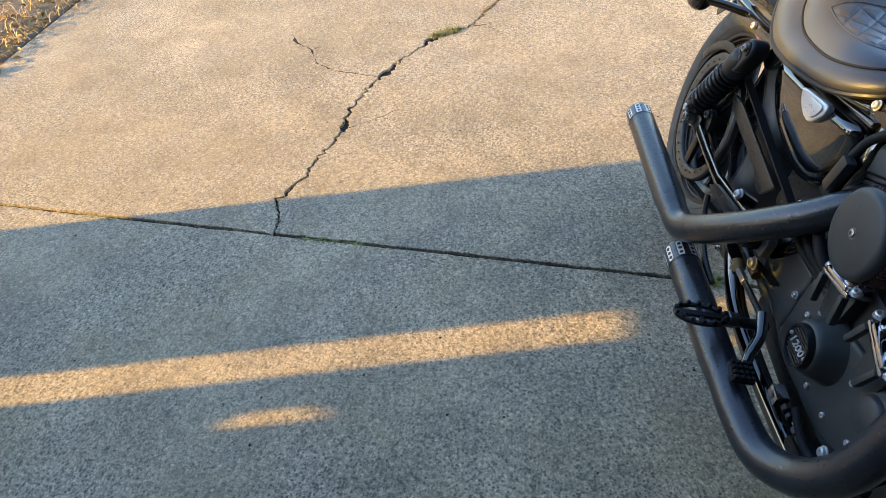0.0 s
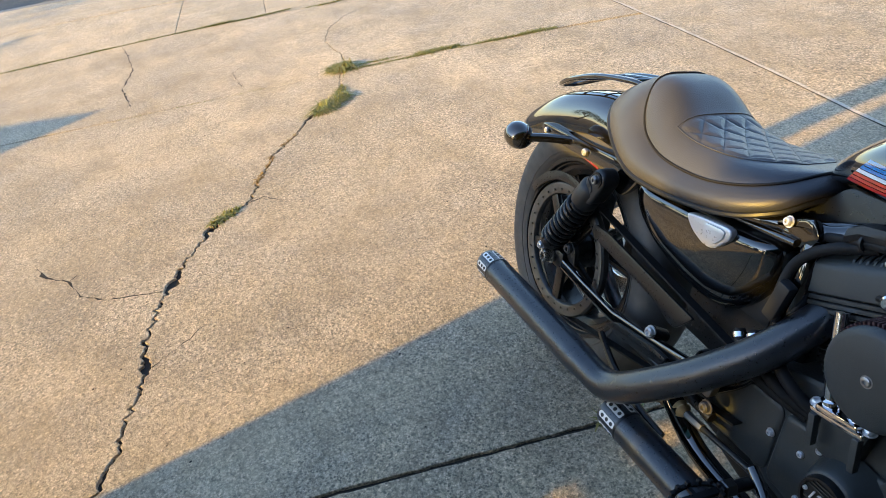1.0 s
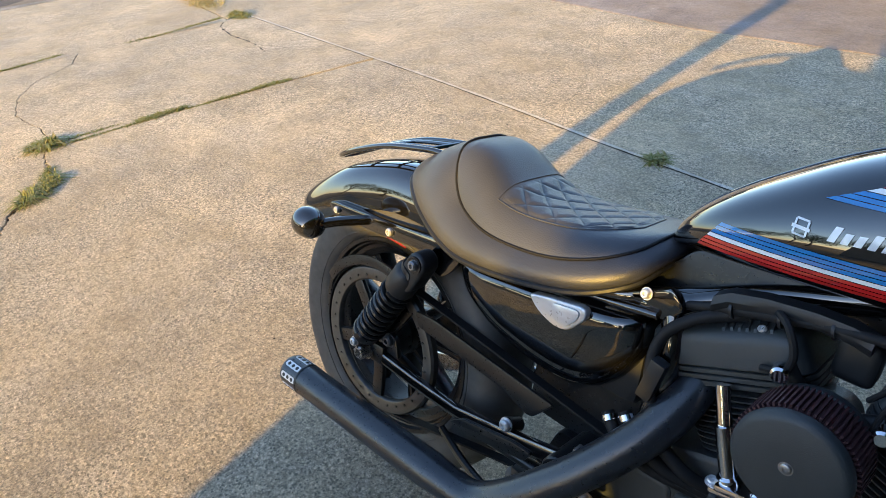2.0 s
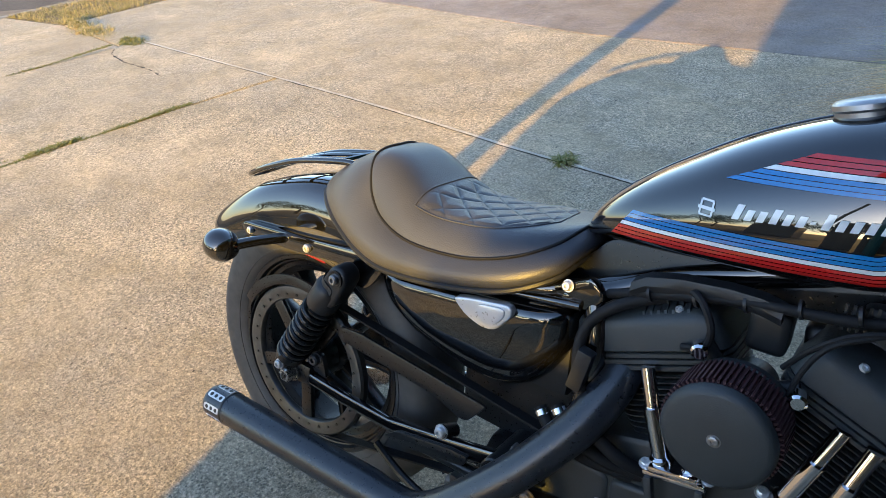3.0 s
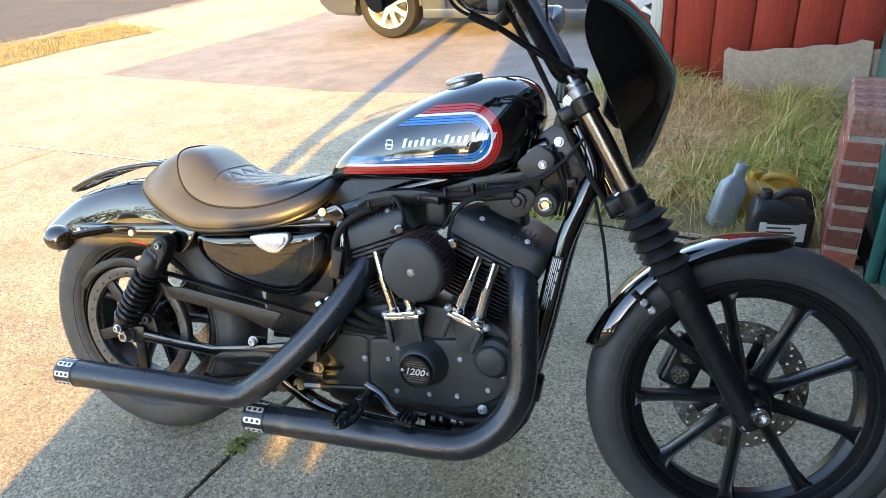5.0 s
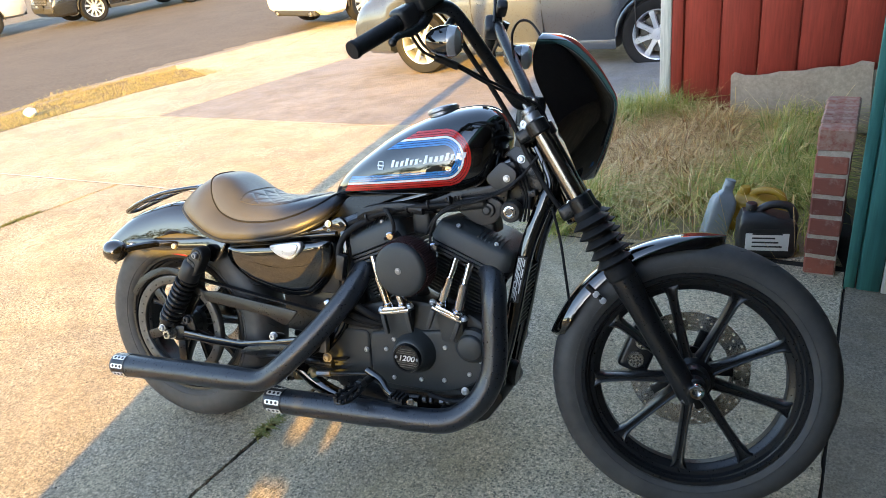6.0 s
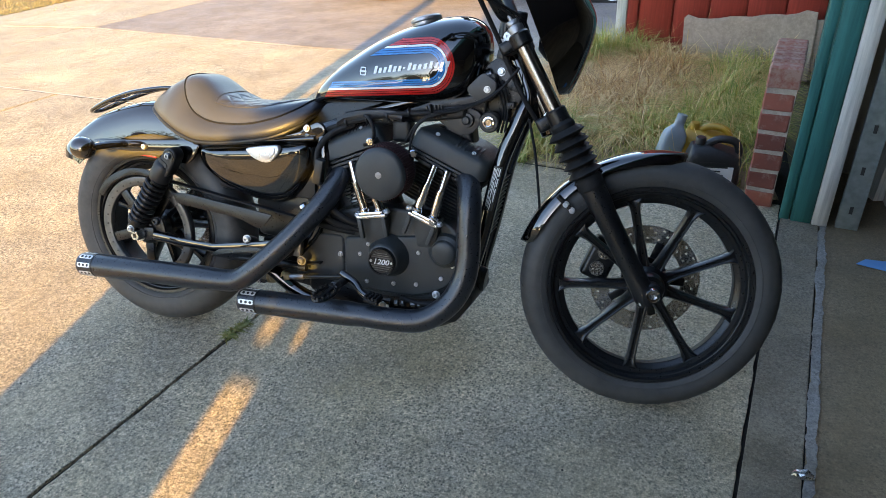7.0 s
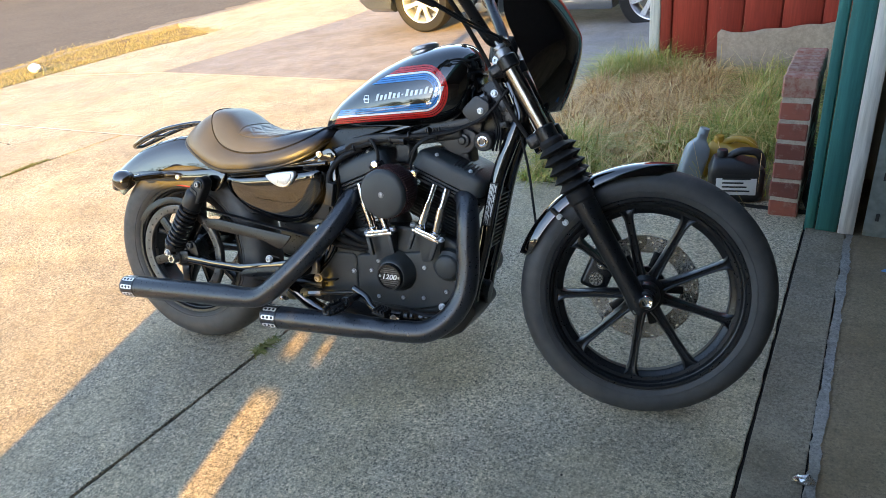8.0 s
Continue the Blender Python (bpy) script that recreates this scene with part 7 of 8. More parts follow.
part("wire_loom", tube(smooth_path([(0.60, -0.10, 0.66), (0.68, -0.11, 0.69), (0.80, -0.115, 0.722), (0.92, -0.105, 0.735), (1.0, -0.08, 0.75)], 5), 0.0075, 12), "soft", bike)
part("loom_channel", loft([[(x, -0.118 + dy, z + dz) for dy, dz in ((0, -0.010), (-0.004, 0.0), (0, 0.012), (0.022, 0.015), (0.022, -0.010))] for x, z in ((0.655, 0.690), (0.675, 0.704), (0.72, 0.715), (0.78, 0.722), (0.82, 0.722), (0.845, 0.716))]), "plastic", bike, "black plastic wiring channel")
for k in range(5):
    part("cable_tie", lathe([(0.0, 0), (0.0125, 0), (0.0125, 0.004), (0.0, 0.004)], 14, along((0.68 + 0.06 * k, -0.112, 0.692 + 0.0135 * k), (1, 0, 0.25))), "plastic", bike)
part("spark_lead", tube(smooth_path([(0.72, -0.10, 0.712), (0.755, -0.135, 0.715), (0.775, -0.145, 0.685), (0.768, -0.14, 0.655), (0.74, -0.13, 0.64)], 5), 0.005, 8), "soft", engine)
part("spark_lead", tube(smooth_path([(0.875, -0.14, 0.62), (0.882, -0.15, 0.67), (0.905, -0.145, 0.715), (0.96, -0.125, 0.742), (1.05, -0.09, 0.775), (1.11, -0.085, 0.82)], 6), 0.0036, 8), "soft", engine)
part("control_cable", tube(smooth_path([(0.86, -0.13, 0.66), (0.89, -0.14, 0.705), (0.93, -0.135, 0.735), (1.0, -0.115, 0.75), (1.08, -0.1, 0.79), (1.14, -0.09, 0.86)], 6), 0.0036, 8), "soft", engine)
part("ignition_plate", plate(rounded([(0.90, 0.735), (1.0, 0.76), (1.05, 0.74), (1.03, 0.69), (0.98, 0.68)], 0.02, 4), "y", -0.07, -0.055, 0.003), "grey_mount", bike)
for k in range(3):
    # black bar painted as the shade in a bracket slot
    part("bracket_slot", box((0.010, 0.003, 0.003), at(0.955, -0.0975, 0.718 + 0.009 * k)), "ink_and_recess", bike)
part("bracket_boss", lathe([(0, -0.090), (0.008, -0.089), (0.012, -0.084), (0.018, -0.083), (0.019, -0.070)], 24, at(1.008, 0, 0.722)), "grey_mount", bike)
for k in range(6):
    part("coil_rib", box((0.0035, 0.006, 0.034), at(0.905 + 0.008 * k, -0.096, 0.735 + 0.0011 * k)), "plastic", bike)
part("coil_cover", box((0.085, 0.04, 0.034), at(0.965, -0.07, 0.738) @ pose(0, 0, 0, 0, -8, 0), 0.01, 3), "plastic", bike)
horn = part("ignition_switch", rod((1.07, -0.05, 0.722), (1.07, -0.094, 0.722), 0.026, 28, 0.003), "plastic", bike)
part("switch_ring", lathe([(0.0, -0.0990), (0.0075, -0.0990), (0.0082, -0.1010), (0.0095, -0.1015), (0.0112, -0.0985), (0.0150, -0.0980), (0.0168, -0.0960), (0.0172, -0.0930)], 32, at(1.07, 0, 0.722)), "chrome", horn, "chrome ignition lock")
part("tank_mount", plate(rounded([(1.0, 0.80), (1.045, 0.845), (1.085, 0.82), (1.075, 0.775), (1.03, 0.77)], 0.014, 4), "y", -0.075, -0.06, 0.004), "grey_mount", bike)
bolt("mount_bolt", (1.058, -0.077, 0.802), (0, -1, 0), 0.0070, bike)

FLANK_ON[0] = False

for s in (-1, 1):
    down = smooth_path([(1.115, s * 0.022, 0.89), (1.160, s * 0.036, 0.80), (1.148, s * 0.048, 0.75), (1.106, s * 0.056, 0.627), (1.070, s * 0.060, 0.44), (1.043, s * 0.062, 0.32), (1.02, s * 0.066, 0.22), (0.96, s * 0.075, 0.17), (0.86, s * 0.08, 0.16), (0.7, s * 0.09, 0.165), (0.55, s * 0.1, 0.19), (0.45, s * 0.11, 0.26)], 5)
    part("downtube", tube(down, frame_r, 16), "gloss", bike, "black frame downtube")

LABEL_A, LABEL_B = Vector((1.1035, -0.0770, 0.618)), Vector((1.0815, -0.0800, 0.500))
tag_ob = part("label_plate", loft([[LABEL_A.lerp(LABEL_B, k) + Vector((o, -0.0035 * (1 - abs(o) / 0.014), 0)) for o in (-0.012, -0.006, 0.0, 0.006, 0.012)] for k in (0.0, 0.5, 1.0)], False), "ink_and_recess", bike, "small printed label on the frame tube")
label_turn = pose(0, 0, 0, 0, math.degrees(math.atan2(LABEL_A.x - LABEL_B.x, LABEL_A.z - LABEL_B.z)), 0)
for off, w, spans in ((-0.0085, 0.0016, ((0.03, 0.5), (0.53, 0.97))), (-0.0050, 0.0016, ((0.03, 0.62), (0.66, 0.9))), (-0.0012, 0.0022, ((0.03, 0.3), (0.34, 0.95))), (0.0030, 0.0016, ((0.03, 0.7), (0.74, 0.97))), (0.0072, 0.0030, ((0.06, 0.22), (0.27, 0.45), (0.5, 0.8)))):
    for k0, k1 in spans:
        mid = LABEL_A.lerp(LABEL_B, (k0 + k1) / 2) + Vector((off, -0.0040 + 0.0035 * abs(off) / 0.012, 0))
        part("print_bar", box((w, 0.0008, (LABEL_A - LABEL_B).length * (k1 - k0)), Matrix.Translation(mid) @ label_turn), "paper_label", tag_ob)
regulator = part("voltage_regulator", box((0.020, 0.090, 0.17), at(1.075, 0.0, 0.505) @ pose(0, 0, 0, 0, 11, 0), 0.004), "satin", bike, "black finned voltage regulator")
for k in range(13):
    zz = 0.430 + 0.0125 * k
    part("regulator_fin", box((0.030, 0.088, 0.0035), at(1.081 + (zz - 0.505) * 0.19, 0.0, zz) @ pose(0, 0, 0, 0, 11, 0), 0.0), "satin", regulator, smooth=False)

# filler added to keep lit ground from showing through below the tank
filler_ob = part("ignition_coil", box((0.15, 0.07, 0.075), at(0.945, 0.0, 0.668) @ pose(0, 0, 0, 0, -8, 0), 0.012, 3), "plastic", bike, "black filler block added to darken the gap under the tank")
for k in range(4):
    part("coil_fin", box((0.004, 0.074, 0.06), at(0.90 + 0.03 * k, 0.0, 0.664 + 0.004 * k) @ pose(0, 0, 0, 0, -8, 0), 0.001), "satin", filler_ob, smooth=False)
part("frame_backbone", plate(rounded([(0.53, 0.665), (0.60, 0.745), (0.80, 0.76), (1.0, 0.785), (1.06, 0.80), (1.05, 0.735), (0.95, 0.72), (0.80, 0.70), (0.62, 0.65)], 0.015, 4), "y", -0.045, 0.045, 0.006), "satin", bike, "black frame backbone under the tank")

# side stand, on the far side, down on the ground
stand = part("side_stand", tube(smooth_path([(0.93, 0.10, 0.20), (0.90, 0.17, 0.13), (0.86, 0.25, 0.06), (0.83, 0.30, 0.072)], 5), 0.011, 10), "satin", bike, "black side stand")
part("primary_cover", plate(rounded([(0.42, 0.26), (0.44, 0.38), (0.55, 0.42), (0.85, 0.42), (1.0, 0.40), (1.05, 0.32), (0.98, 0.24), (0.6, 0.22)], 0.04, 5), "y", 0.16, 0.22, 0.012, 3), "wrinkle", engine)

# ---- steered front end ----
axle = Vector(AXLE_F)
FORK = Vector((math.sin(radians(31.0)), 0, -math.cos(radians(31.0))))     # the legs stand a little flatter than the steering axis
FWD = Vector((math.cos(radians(31.0)), 0, math.sin(radians(31.0))))
leg_foot = axle - FWD * 0.018
clamp_up = leg_foot - FORK * 0.700
clamp_low = leg_foot - FORK * 0.495
for s in (-1, 1):
    off = Vector((0, s * 0.090, 0))
    leg_top = clamp_up + off - FORK * 0.03
    slider_top = clamp_low + off + FORK * 0.165
    fork = part("fork_tube", turned(rod(leg_top, slider_top + FORK * 0.05, 0.0195, 22)), "fork_steel", bike, "bright fork tube")
    part("fork_cap", turned(lathe([(0, 0.034), (0.0055, 0.034), (0.0065, 0.031), (0.0065, 0.020), (0.0150, 0.0195), (0.0165, 0.017), (0.0165, 0.010), (0.0150, 0.009), (0.0150, 0.006), (0.0195, 0.005), (0.0205, 0.002), (0.0205, -0.012), (0, -0.012)], 26, along(leg_top, -FORK))), "alu", fork, "stepped bright fork cap")
    part("fork_slider", turned(lathe([(0.0, 0.0), (0.030, 0.0), (0.0310, 0.01), (0.0310, 0.07), (0.0285, 0.10), (0.0265, 0.24), (0.0270, 0.30), (0.0290, 0.33), (0.027, 0.352), (0.0, 0.358)], 28, along(slider_top, FORK))), "satin", fork, "black fork slider")
    bel = [(0.0, -0.008), (0.027, -0.008), (0.031, 0.0), (0.031, 0.008)]
    for k in range(5):
        bel += [(0.0295, 0.012 + 0.026 * k), (0.0470 - 0.0008 * k, 0.0260 + 0.026 * k), (0.0465 - 0.0008 * k, 0.0275 + 0.026 * k), (0.030, 0.0345 + 0.026 * k)]
    bel += [(0.034, 0.144), (0.034, 0.168), (0.031, 0.174), (0.0, 0.174)]
    part("fork_gaiter", turned(lathe(bel, 30, along(clamp_low + off + FORK * 0.022, FORK))), "soft", fork, "black ribbed rubber fork gaiter", angle=25)
    for cl, hh in ((clamp_up, 0.018), (clamp_low, 0.021)):
        part("clamp_boss", turned(rod(cl + off - FORK * hh, cl + off + FORK * hh, 0.0265, 26, 0.004)), "satin", bike)
for spot in ((1.111, -0.088, 0.935), (1.222, -0.078, 0.750)):
    part("clamp_lug", rod((spot[0] + 0.012, spot[1] + 0.05, spot[2]), (spot[0], spot[1] + 0.002, spot[2]), 0.0155, 20, 0.003), "satin", bike)
    part("bolt_washer", lathe([(0, 0), (0.0135, 0), (0.0135, 0.003), (0, 0.003)], 24, along(Vector(spot), Vector((-0.1, -1, 0.1)))), "steel", bike)
    bolt("clamp_bolt", (spot[0], spot[1] - 0.002, spot[2]), (-0.1, -1, 0.1), 0.0105, bike)
part("neck_gusset", plate(rounded([(1.035, 0.86), (1.10, 0.905), (1.150, 0.80), (1.135, 0.72), (1.07, 0.735), (1.03, 0.79)], 0.015, 4), "y", -0.030, 0.03, 0.004), "satin", bike, "black frame neck gusset")
bolt("neck_bolt", (1.085, -0.034, 0.851), (0, -1, 0.1), 0.0080, bike)
for cx, cy, cz, cs, ct in ((1.093, -0.052, 0.893, 0.030, 12), (1.066, -0.046, 0.835, 0.022, -25), (1.112, -0.050, 0.858, 0.018, 30), (1.128, -0.046, 0.815, 0.024, 15), (1.118, -0.044, 0.770, 0.020, -10)):
    plug_ob = part("wire_connector", box((cs, 0.024, cs * 0.8), at(cx, cy, cz) @ pose(0, 0, 0, 0, ct, 0), 0.003), "plastic", bike)
    part("connector_clip", box((cs * 0.4, 0.004, cs * 0.3), at(cx, cy - 0.013, cz) @ pose(0, 0, 0, 0, ct, 0), 0.001), "satin", plug_ob)
for k in range(3):
    part("neck_wire", tube(smooth_path([(1.065 + 0.012 * k, -0.040, 0.83), (1.085 + 0.010 * k, -0.052, 0.80), (1.10 + 0.006 * k, -0.050, 0.755), (1.088 + 0.010 * k, -0.050, 0.70)], 4), 0.0032, 7), "soft", bike)
for cl, w in ((clamp_up, 0.032), (clamp_low, 0.036)):
    bm = bmesh.new()
    add_box(bm, (0.055, 0.19, w), Matrix.Translation(cl - FWD * 0.028) @ pose(0, 0, 0, 0, -31, 0), 0.01, 3)
    part("triple_clamp", turned(bm), "satin", bike, "black fork clamp")
part("front_axle", turned(rod(axle - Vector((0, 0.115, 0)), axle + Vector((0, 0.115, 0)), 0.011, 18)), "steel", bike)
part("axle_end", turned(lathe([(0.0, 0.004), (0.0085, 0.004), (0.0095, 0.020), (0.0150, 0.021), (0.0170, 0.018), (0.0175, 0.0)], 32, along(axle + Vector((0, -0.108, 0)), Vector((0, -1, 0))))), "chrome", bike, "hollow chrome axle end")
# black disc painted as the shade inside the hollow axle
part("axle_bore", turned(lathe([(0, 0.006), (0.0088, 0.006), (0.0088, 0.004), (0, 0.004)], 20, along(axle + Vector((0, -0.108, 0)), Vector((0, -1, 0))))), "ink_and_recess", bike)
ob = bolt("pinch_bolt", axle + Vector((-0.022, -0.104, -0.026)), (0, -1, 0), 0.008, bike)
ob.data.transform(STEER)
for s in (-1, 1):
    part("axle_clamp", turned(rod(axle + Vector((0, s * 0.068, 0)), axle + Vector((0, s * 0.110, 0)), 0.025, 24, 0.004)), "satin", bike)
# caliper on the left
cal = bmesh.new()
cm = Matrix.Translation(axle) @ Matrix.Rotation(radians(-160), 4, "Y")
add_box(cal, (0.075, 0.055, 0.115), cm @ at(0.128, 0.066, 0), 0.012, 3)
caliper = part("brake_caliper", turned(cal), "satin", bike, "black front brake caliper")
for k in (-1, 1):
    cup = part("caliper_piston", turned(rod(cm @ Vector((0.128, 0.030, k * 0.025)), cm @ Vector((0.128, 0.052, k * 0.025)), 0.020, 22, 0.003)), "steel", caliper)
    for j in range(12):
        r, a = (0.012, j * math.pi / 4) if j < 8 else (0.0055, j * math.pi / 2)
        # black stud painted as the shade in a piston hole
        part("vent_hole", turned(rod(cm @ Vector((0.128 + r * math.cos(a), 0.0285, k * 0.025 + r * math.sin(a))), cm @ Vector((0.128 + r * math.cos(a), 0.031, k * 0.025 + r * math.sin(a))), 0.0026, 6)), "ink_and_recess", cup)

# front fender
arc = []
for k in range(41):
    a = radians(165 - 85 * k / 40)
    r = 0.3475 + 0.003 * abs(k / 20 - 1) ** 2
    arc.append(Vector((axle.x + r * math.cos(a), 0, axle.z + r * math.sin(a))))
fender_shell = fender_rings(arc, 0.060, 0.034, 0.003, 0.75)
for i, ring in enumerate(fender_shell):
    e = min(1.0, (i + 0.6) / 6, (len(fender_shell) - 1 - i + 0.3) / 13)
    k = math.sqrt(1 - (1 - e) ** 2)
    for v in ring:
        v.y *= k
front_fender = part("front_fender", turned(loft(fender_shell)), "gloss", bike, "gloss black short front fender", angle=60)
for s in (-1, 1):
    for a, r in ((139, 0.283), (121, 0.268)):
        q = Vector((axle.x + r * math.cos(radians(a)), s * 0.060, axle.z + r * math.sin(radians(a))))
        top = Vector((axle.x + 0.335 * math.cos(radians(a)), s * 0.058, axle.z + 0.335 * math.sin(radians(a))))
        bm = rod(q, top, 0.007, 10, 0.001)
        part("fender_bracket", turned(bm), "satin", front_fender)
        for j in (0.0, 0.022):
            ob = bolt("bracket_bolt", q + (top - q).normalized() * j + Vector((0, s * 0.006, 0)), (0, s, 0), 0.0065, front_fender)
            ob.data.transform(STEER)

# quarter fairing round the headlamp
LEV = [(1.142, 1.142, 1.180, 0.075), (1.128, 1.138, 1.206, 0.105), (1.095, 1.134, 1.238, 0.130), (1.055, 1.138, 1.268, 0.145), (1.015, 1.155, 1.292, 0.150), (0.99, 1.168, 1.303, 0.150), (0.95, 1.186, 1.303, 0.146), (0.90, 1.208, 1.292, 0.134), (0.855, 1.224, 1.278, 0.116), (0.822, 1.233, 1.264, 0.092), (0.804, 1.238, 1.255, 0.066)]
FINE = [tuple(curve_at([(i, l[j]) for i, l in enumerate(LEV)], k / 4) for j in range(4)) for k in range(4 * (len(LEV) - 1) + 1)]
for _ in range(3):
    FINE = [FINE[0]] + [tuple((a + 2 * b + c) / 4 for a, b, c in zip(*t)) for t in zip(FINE, FINE[1:], FINE[2:])] + [FINE[-1]]
rings = []
for z, xr, xf, w in FINE:
    outer, inner = [], []
    for k in range(41):
        a = -math.pi / 2 + math.pi * k / 40
        c, s = math.cos(a), math.sin(a)
        s = (k - 20) / 20
        c = math.sqrt(max(0.0, 1 - s * s))
        px, py = xr + (xf - xr) * (1 - abs(s) ** 1.9), w * s
        outer.append(UNSTEER @ Vector((px, py + 0.02, z)))
        inner.append(UNSTEER @ Vector((px - 0.004 * max(c, 0.25), py * 0.972 + 0.02, z)))
    rings.append(outer + inner[::-1])
fairing = part("quarter_fairing", turned(loft(rings)), "gloss", bike, "gloss black quarter fairing", angle=70)
lamp_c = UNSTEER @ Vector((1.215, 0.02, 0.955))
part("headlamp", turned(lathe([(0.0, -0.02), (0.05, -0.015), (0.074, 0.01), (0.08, 0.04), (0.08, 0.062), (0.0, 0.070)], 40, along(lamp_c - Vector((0.03, 0, 0)), Vector((1, 0, -0.08))))), "satin", fairing)
part("riser", turned(rod(UNSTEER @ Vector((1.09, -0.045, 0.93)), UNSTEER @ Vector((1.098, -0.045, 1.0)), 0.017, 18, 0.003)), "satin", bike)
part("riser", turned(rod(UNSTEER @ Vector((1.10, 0.055, 0.93)), UNSTEER @ Vector((1.108, 0.055, 1.0)), 0.017, 18, 0.003)), "satin", bike)

# handlebar
RIGHT = [UNSTEER @ Vector(p) for p in ((0.839, -0.40, 1.097), (0.889, -0.285, 1.158), (0.920, -0.242, 1.184), (0.950, -0.208, 1.196), (0.980, -0.182, 1.178), (1.033, -0.13, 1.087), (1.080, -0.085, 1.000), (1.093, -0.055, 0.982), (1.095, 0.005, 0.980))]
LEFT = [UNSTEER @ Vector(p) for p in ((0.850, 0.40, 1.125), (0.905, 0.285, 1.186), (0.925, 0.262, 1.196), (0.942, 0.236, 1.186), (0.966, 0.20, 1.154), (1.025, 0.12, 1.078), (1.068, 0.065, 1.020), (1.09, 0.04, 0.986), (1.095, 0.005, 0.980))]
bar = part("handlebar", turned(tube(smooth_path(RIGHT[:-1] + LEFT[::-1], 6), 0.0150, 16)), "satin", bike, "black raised handlebar")
for pts in (RIGHT, LEFT):
    s = -1 if pts is RIGHT else 1
    a, b = pts[0], pts[1]
    d = (b - a).normalized()
    prof = [(0.0, -0.004), (0.018, -0.004), (0.0195, 0.0), (0.0195, 0.006)]
    L = (b - a).length
    prof += [(0.0178, 0.009), (0.0178, L * 0.8), (0.0185, L * 0.82), (0.0185, L * 0.86), (0.017, L * 0.88), (0.0185, L * 0.91), (0.0185, L * 0.95), (0.0, L * 0.96)]
    grip = part("grip", turned(lathe(prof, 24, along(a, d))), "soft", bar, "black rubber grip")
    sw = b + d * 0.022
    part("switch_housing", turned(box((0.05, 0.055, 0.055), along(sw, d) @ Matrix(), 0.014, 3)), "plastic", bar)
    mc = b + d * 0.05 + Vector((0.02, 0, 0.035))
    part("master_cylinder" if s < 0 else "clutch_perch", turned(box((0.055, 0.075, 0.05) if s < 0 else (0.03, 0.05, 0.03), along(mc, d), 0.01, 3)), "plastic", bar)
    if s < 0:
        part("reservoir_lid", turned(box((0.05, 0.07, 0.01), along(mc + Vector((0, 0, 0.03)), d), 0.003)), "satin", bar)
    piv = b + d * 0.045 + Vector((0.035, 0, 0.0))
    lever = smooth_path([piv, piv + Vector((-0.012, s * 0.012, -0.024)), piv + Vector((-0.03, s * 0.04, -0.045)), piv + Vector((-0.045, s * 0.075, -0.058)), piv + Vector((-0.052, s * 0.095, -0.074))], 5)
    part("lever", turned(tube(lever, [0.012] * 6 + [0.0095] * 6 + [0.007] * 8 + [0.009], 12, True, 0.7)), "satin", bar, "black control lever")
    part("lever_ball", turned(lathe([(0.0, -0.0095), (0.006, -0.007), (0.0095, 0.0), (0.006, 0.007), (0.0, 0.0095)], 14, Matrix.Translation(lever[-1]))), "satin", bar)
    sg = UNSTEER @ Vector((0.972, -0.25, 1.119) if s < 0 else (1.0, 0.21, 1.108))
    sig = part("front_turn_signal", turned(lathe([(0, -0.036), (0.014, -0.034), (0.025, -0.022), (0.0315, -0.004), (0.033, 0.012), (0.033, 0.02)], 28, along(sg, Vector((1, 0, -0.05))))), "gloss", bike, "black bullet turn signal with a clear lens")
    part("signal_lens", turned(lathe([(0.0335, 0.016), (0.034, 0.022), (0.031, 0.034), (0.02, 0.042), (0.0, 0.045), (0.0, 0.018)], 28, along(sg, Vector((1, 0, -0.05))))), "clear", sig, "clear plastic lens")
    part("signal_stalk", turned(rod(sg + Vector((0, -s * 0.01, 0.02)), pts[4] + Vector((-0.01, 0, -0.01)), 0.009, 10)), "satin", sig)
    mir = b + d * 0.05
    stem = smooth_path([mir, mir + Vector((0.0, s * 0.01, 0.06)), mir + Vector((-0.02, s * 0.06, 0.12)), mir + Vector((-0.03, s * 0.10, 0.14))], 4)
    part("mirror_stem", turned(tube(stem, 0.0055, 10)), "satin", bar)
    part("mirror", turned(lathe([(0.0, 0.010), (0.03, 0.009), (0.044, 0.004), (0.047, -0.003), (0.045, -0.006), (0.0, -0.006)], 28, along(stem[-1] + Vector((0, s * 0.04, 0.01)), Vector((1, 0, 0.1))))), "satin", bar, "round black mirror")
cables = (((0.905, -0.265, 1.135), (0.925, -0.25, 1.100), (0.955, -0.225, 1.082), (0.99, -0.21, 1.066), (1.042, -0.16, 1.03), (1.10, -0.11, 0.995), (1.135, -0.075, 0.965), (1.15, -0.05, 0.93)),
          ((0.915, -0.262, 1.14), (0.93, -0.248, 1.110), (0.957, -0.222, 1.088), (0.99, -0.206, 1.071), (1.042, -0.155, 1.037), (1.10, -0.105, 1.003), (1.14, -0.068, 0.975), (1.155, -0.04, 0.93)),
          ((0.975, -0.19, 1.155), (1.0, -0.170, 1.10), (1.035, -0.135, 1.035), (1.062, -0.10, 0.975), (1.085, -0.08, 0.925), (1.11, -0.075, 0.87), (1.155, -0.07, 0.79), (1.19, -0.055, 0.735)),
          ((1.02, 0.12, 1.10), (1.02, 0.10, 1.155), (1.04, 0.10, 1.188), (1.075, 0.09, 1.18), (1.116, 0.05, 1.127), (1.14, 0.03, 1.05)))
for k, pts in enumerate(cables):
    part("control_cable", tube(smooth_path(pts, 6), (0.0033, 0.0033, 0.0062, 0.0032)[k], 8), "soft", bike, "black control cable")
part("cable_boot", rod((0.945, -0.230, 1.088), (0.992, -0.206, 1.066), 0.0085, 12, 0.002), "soft", bike)
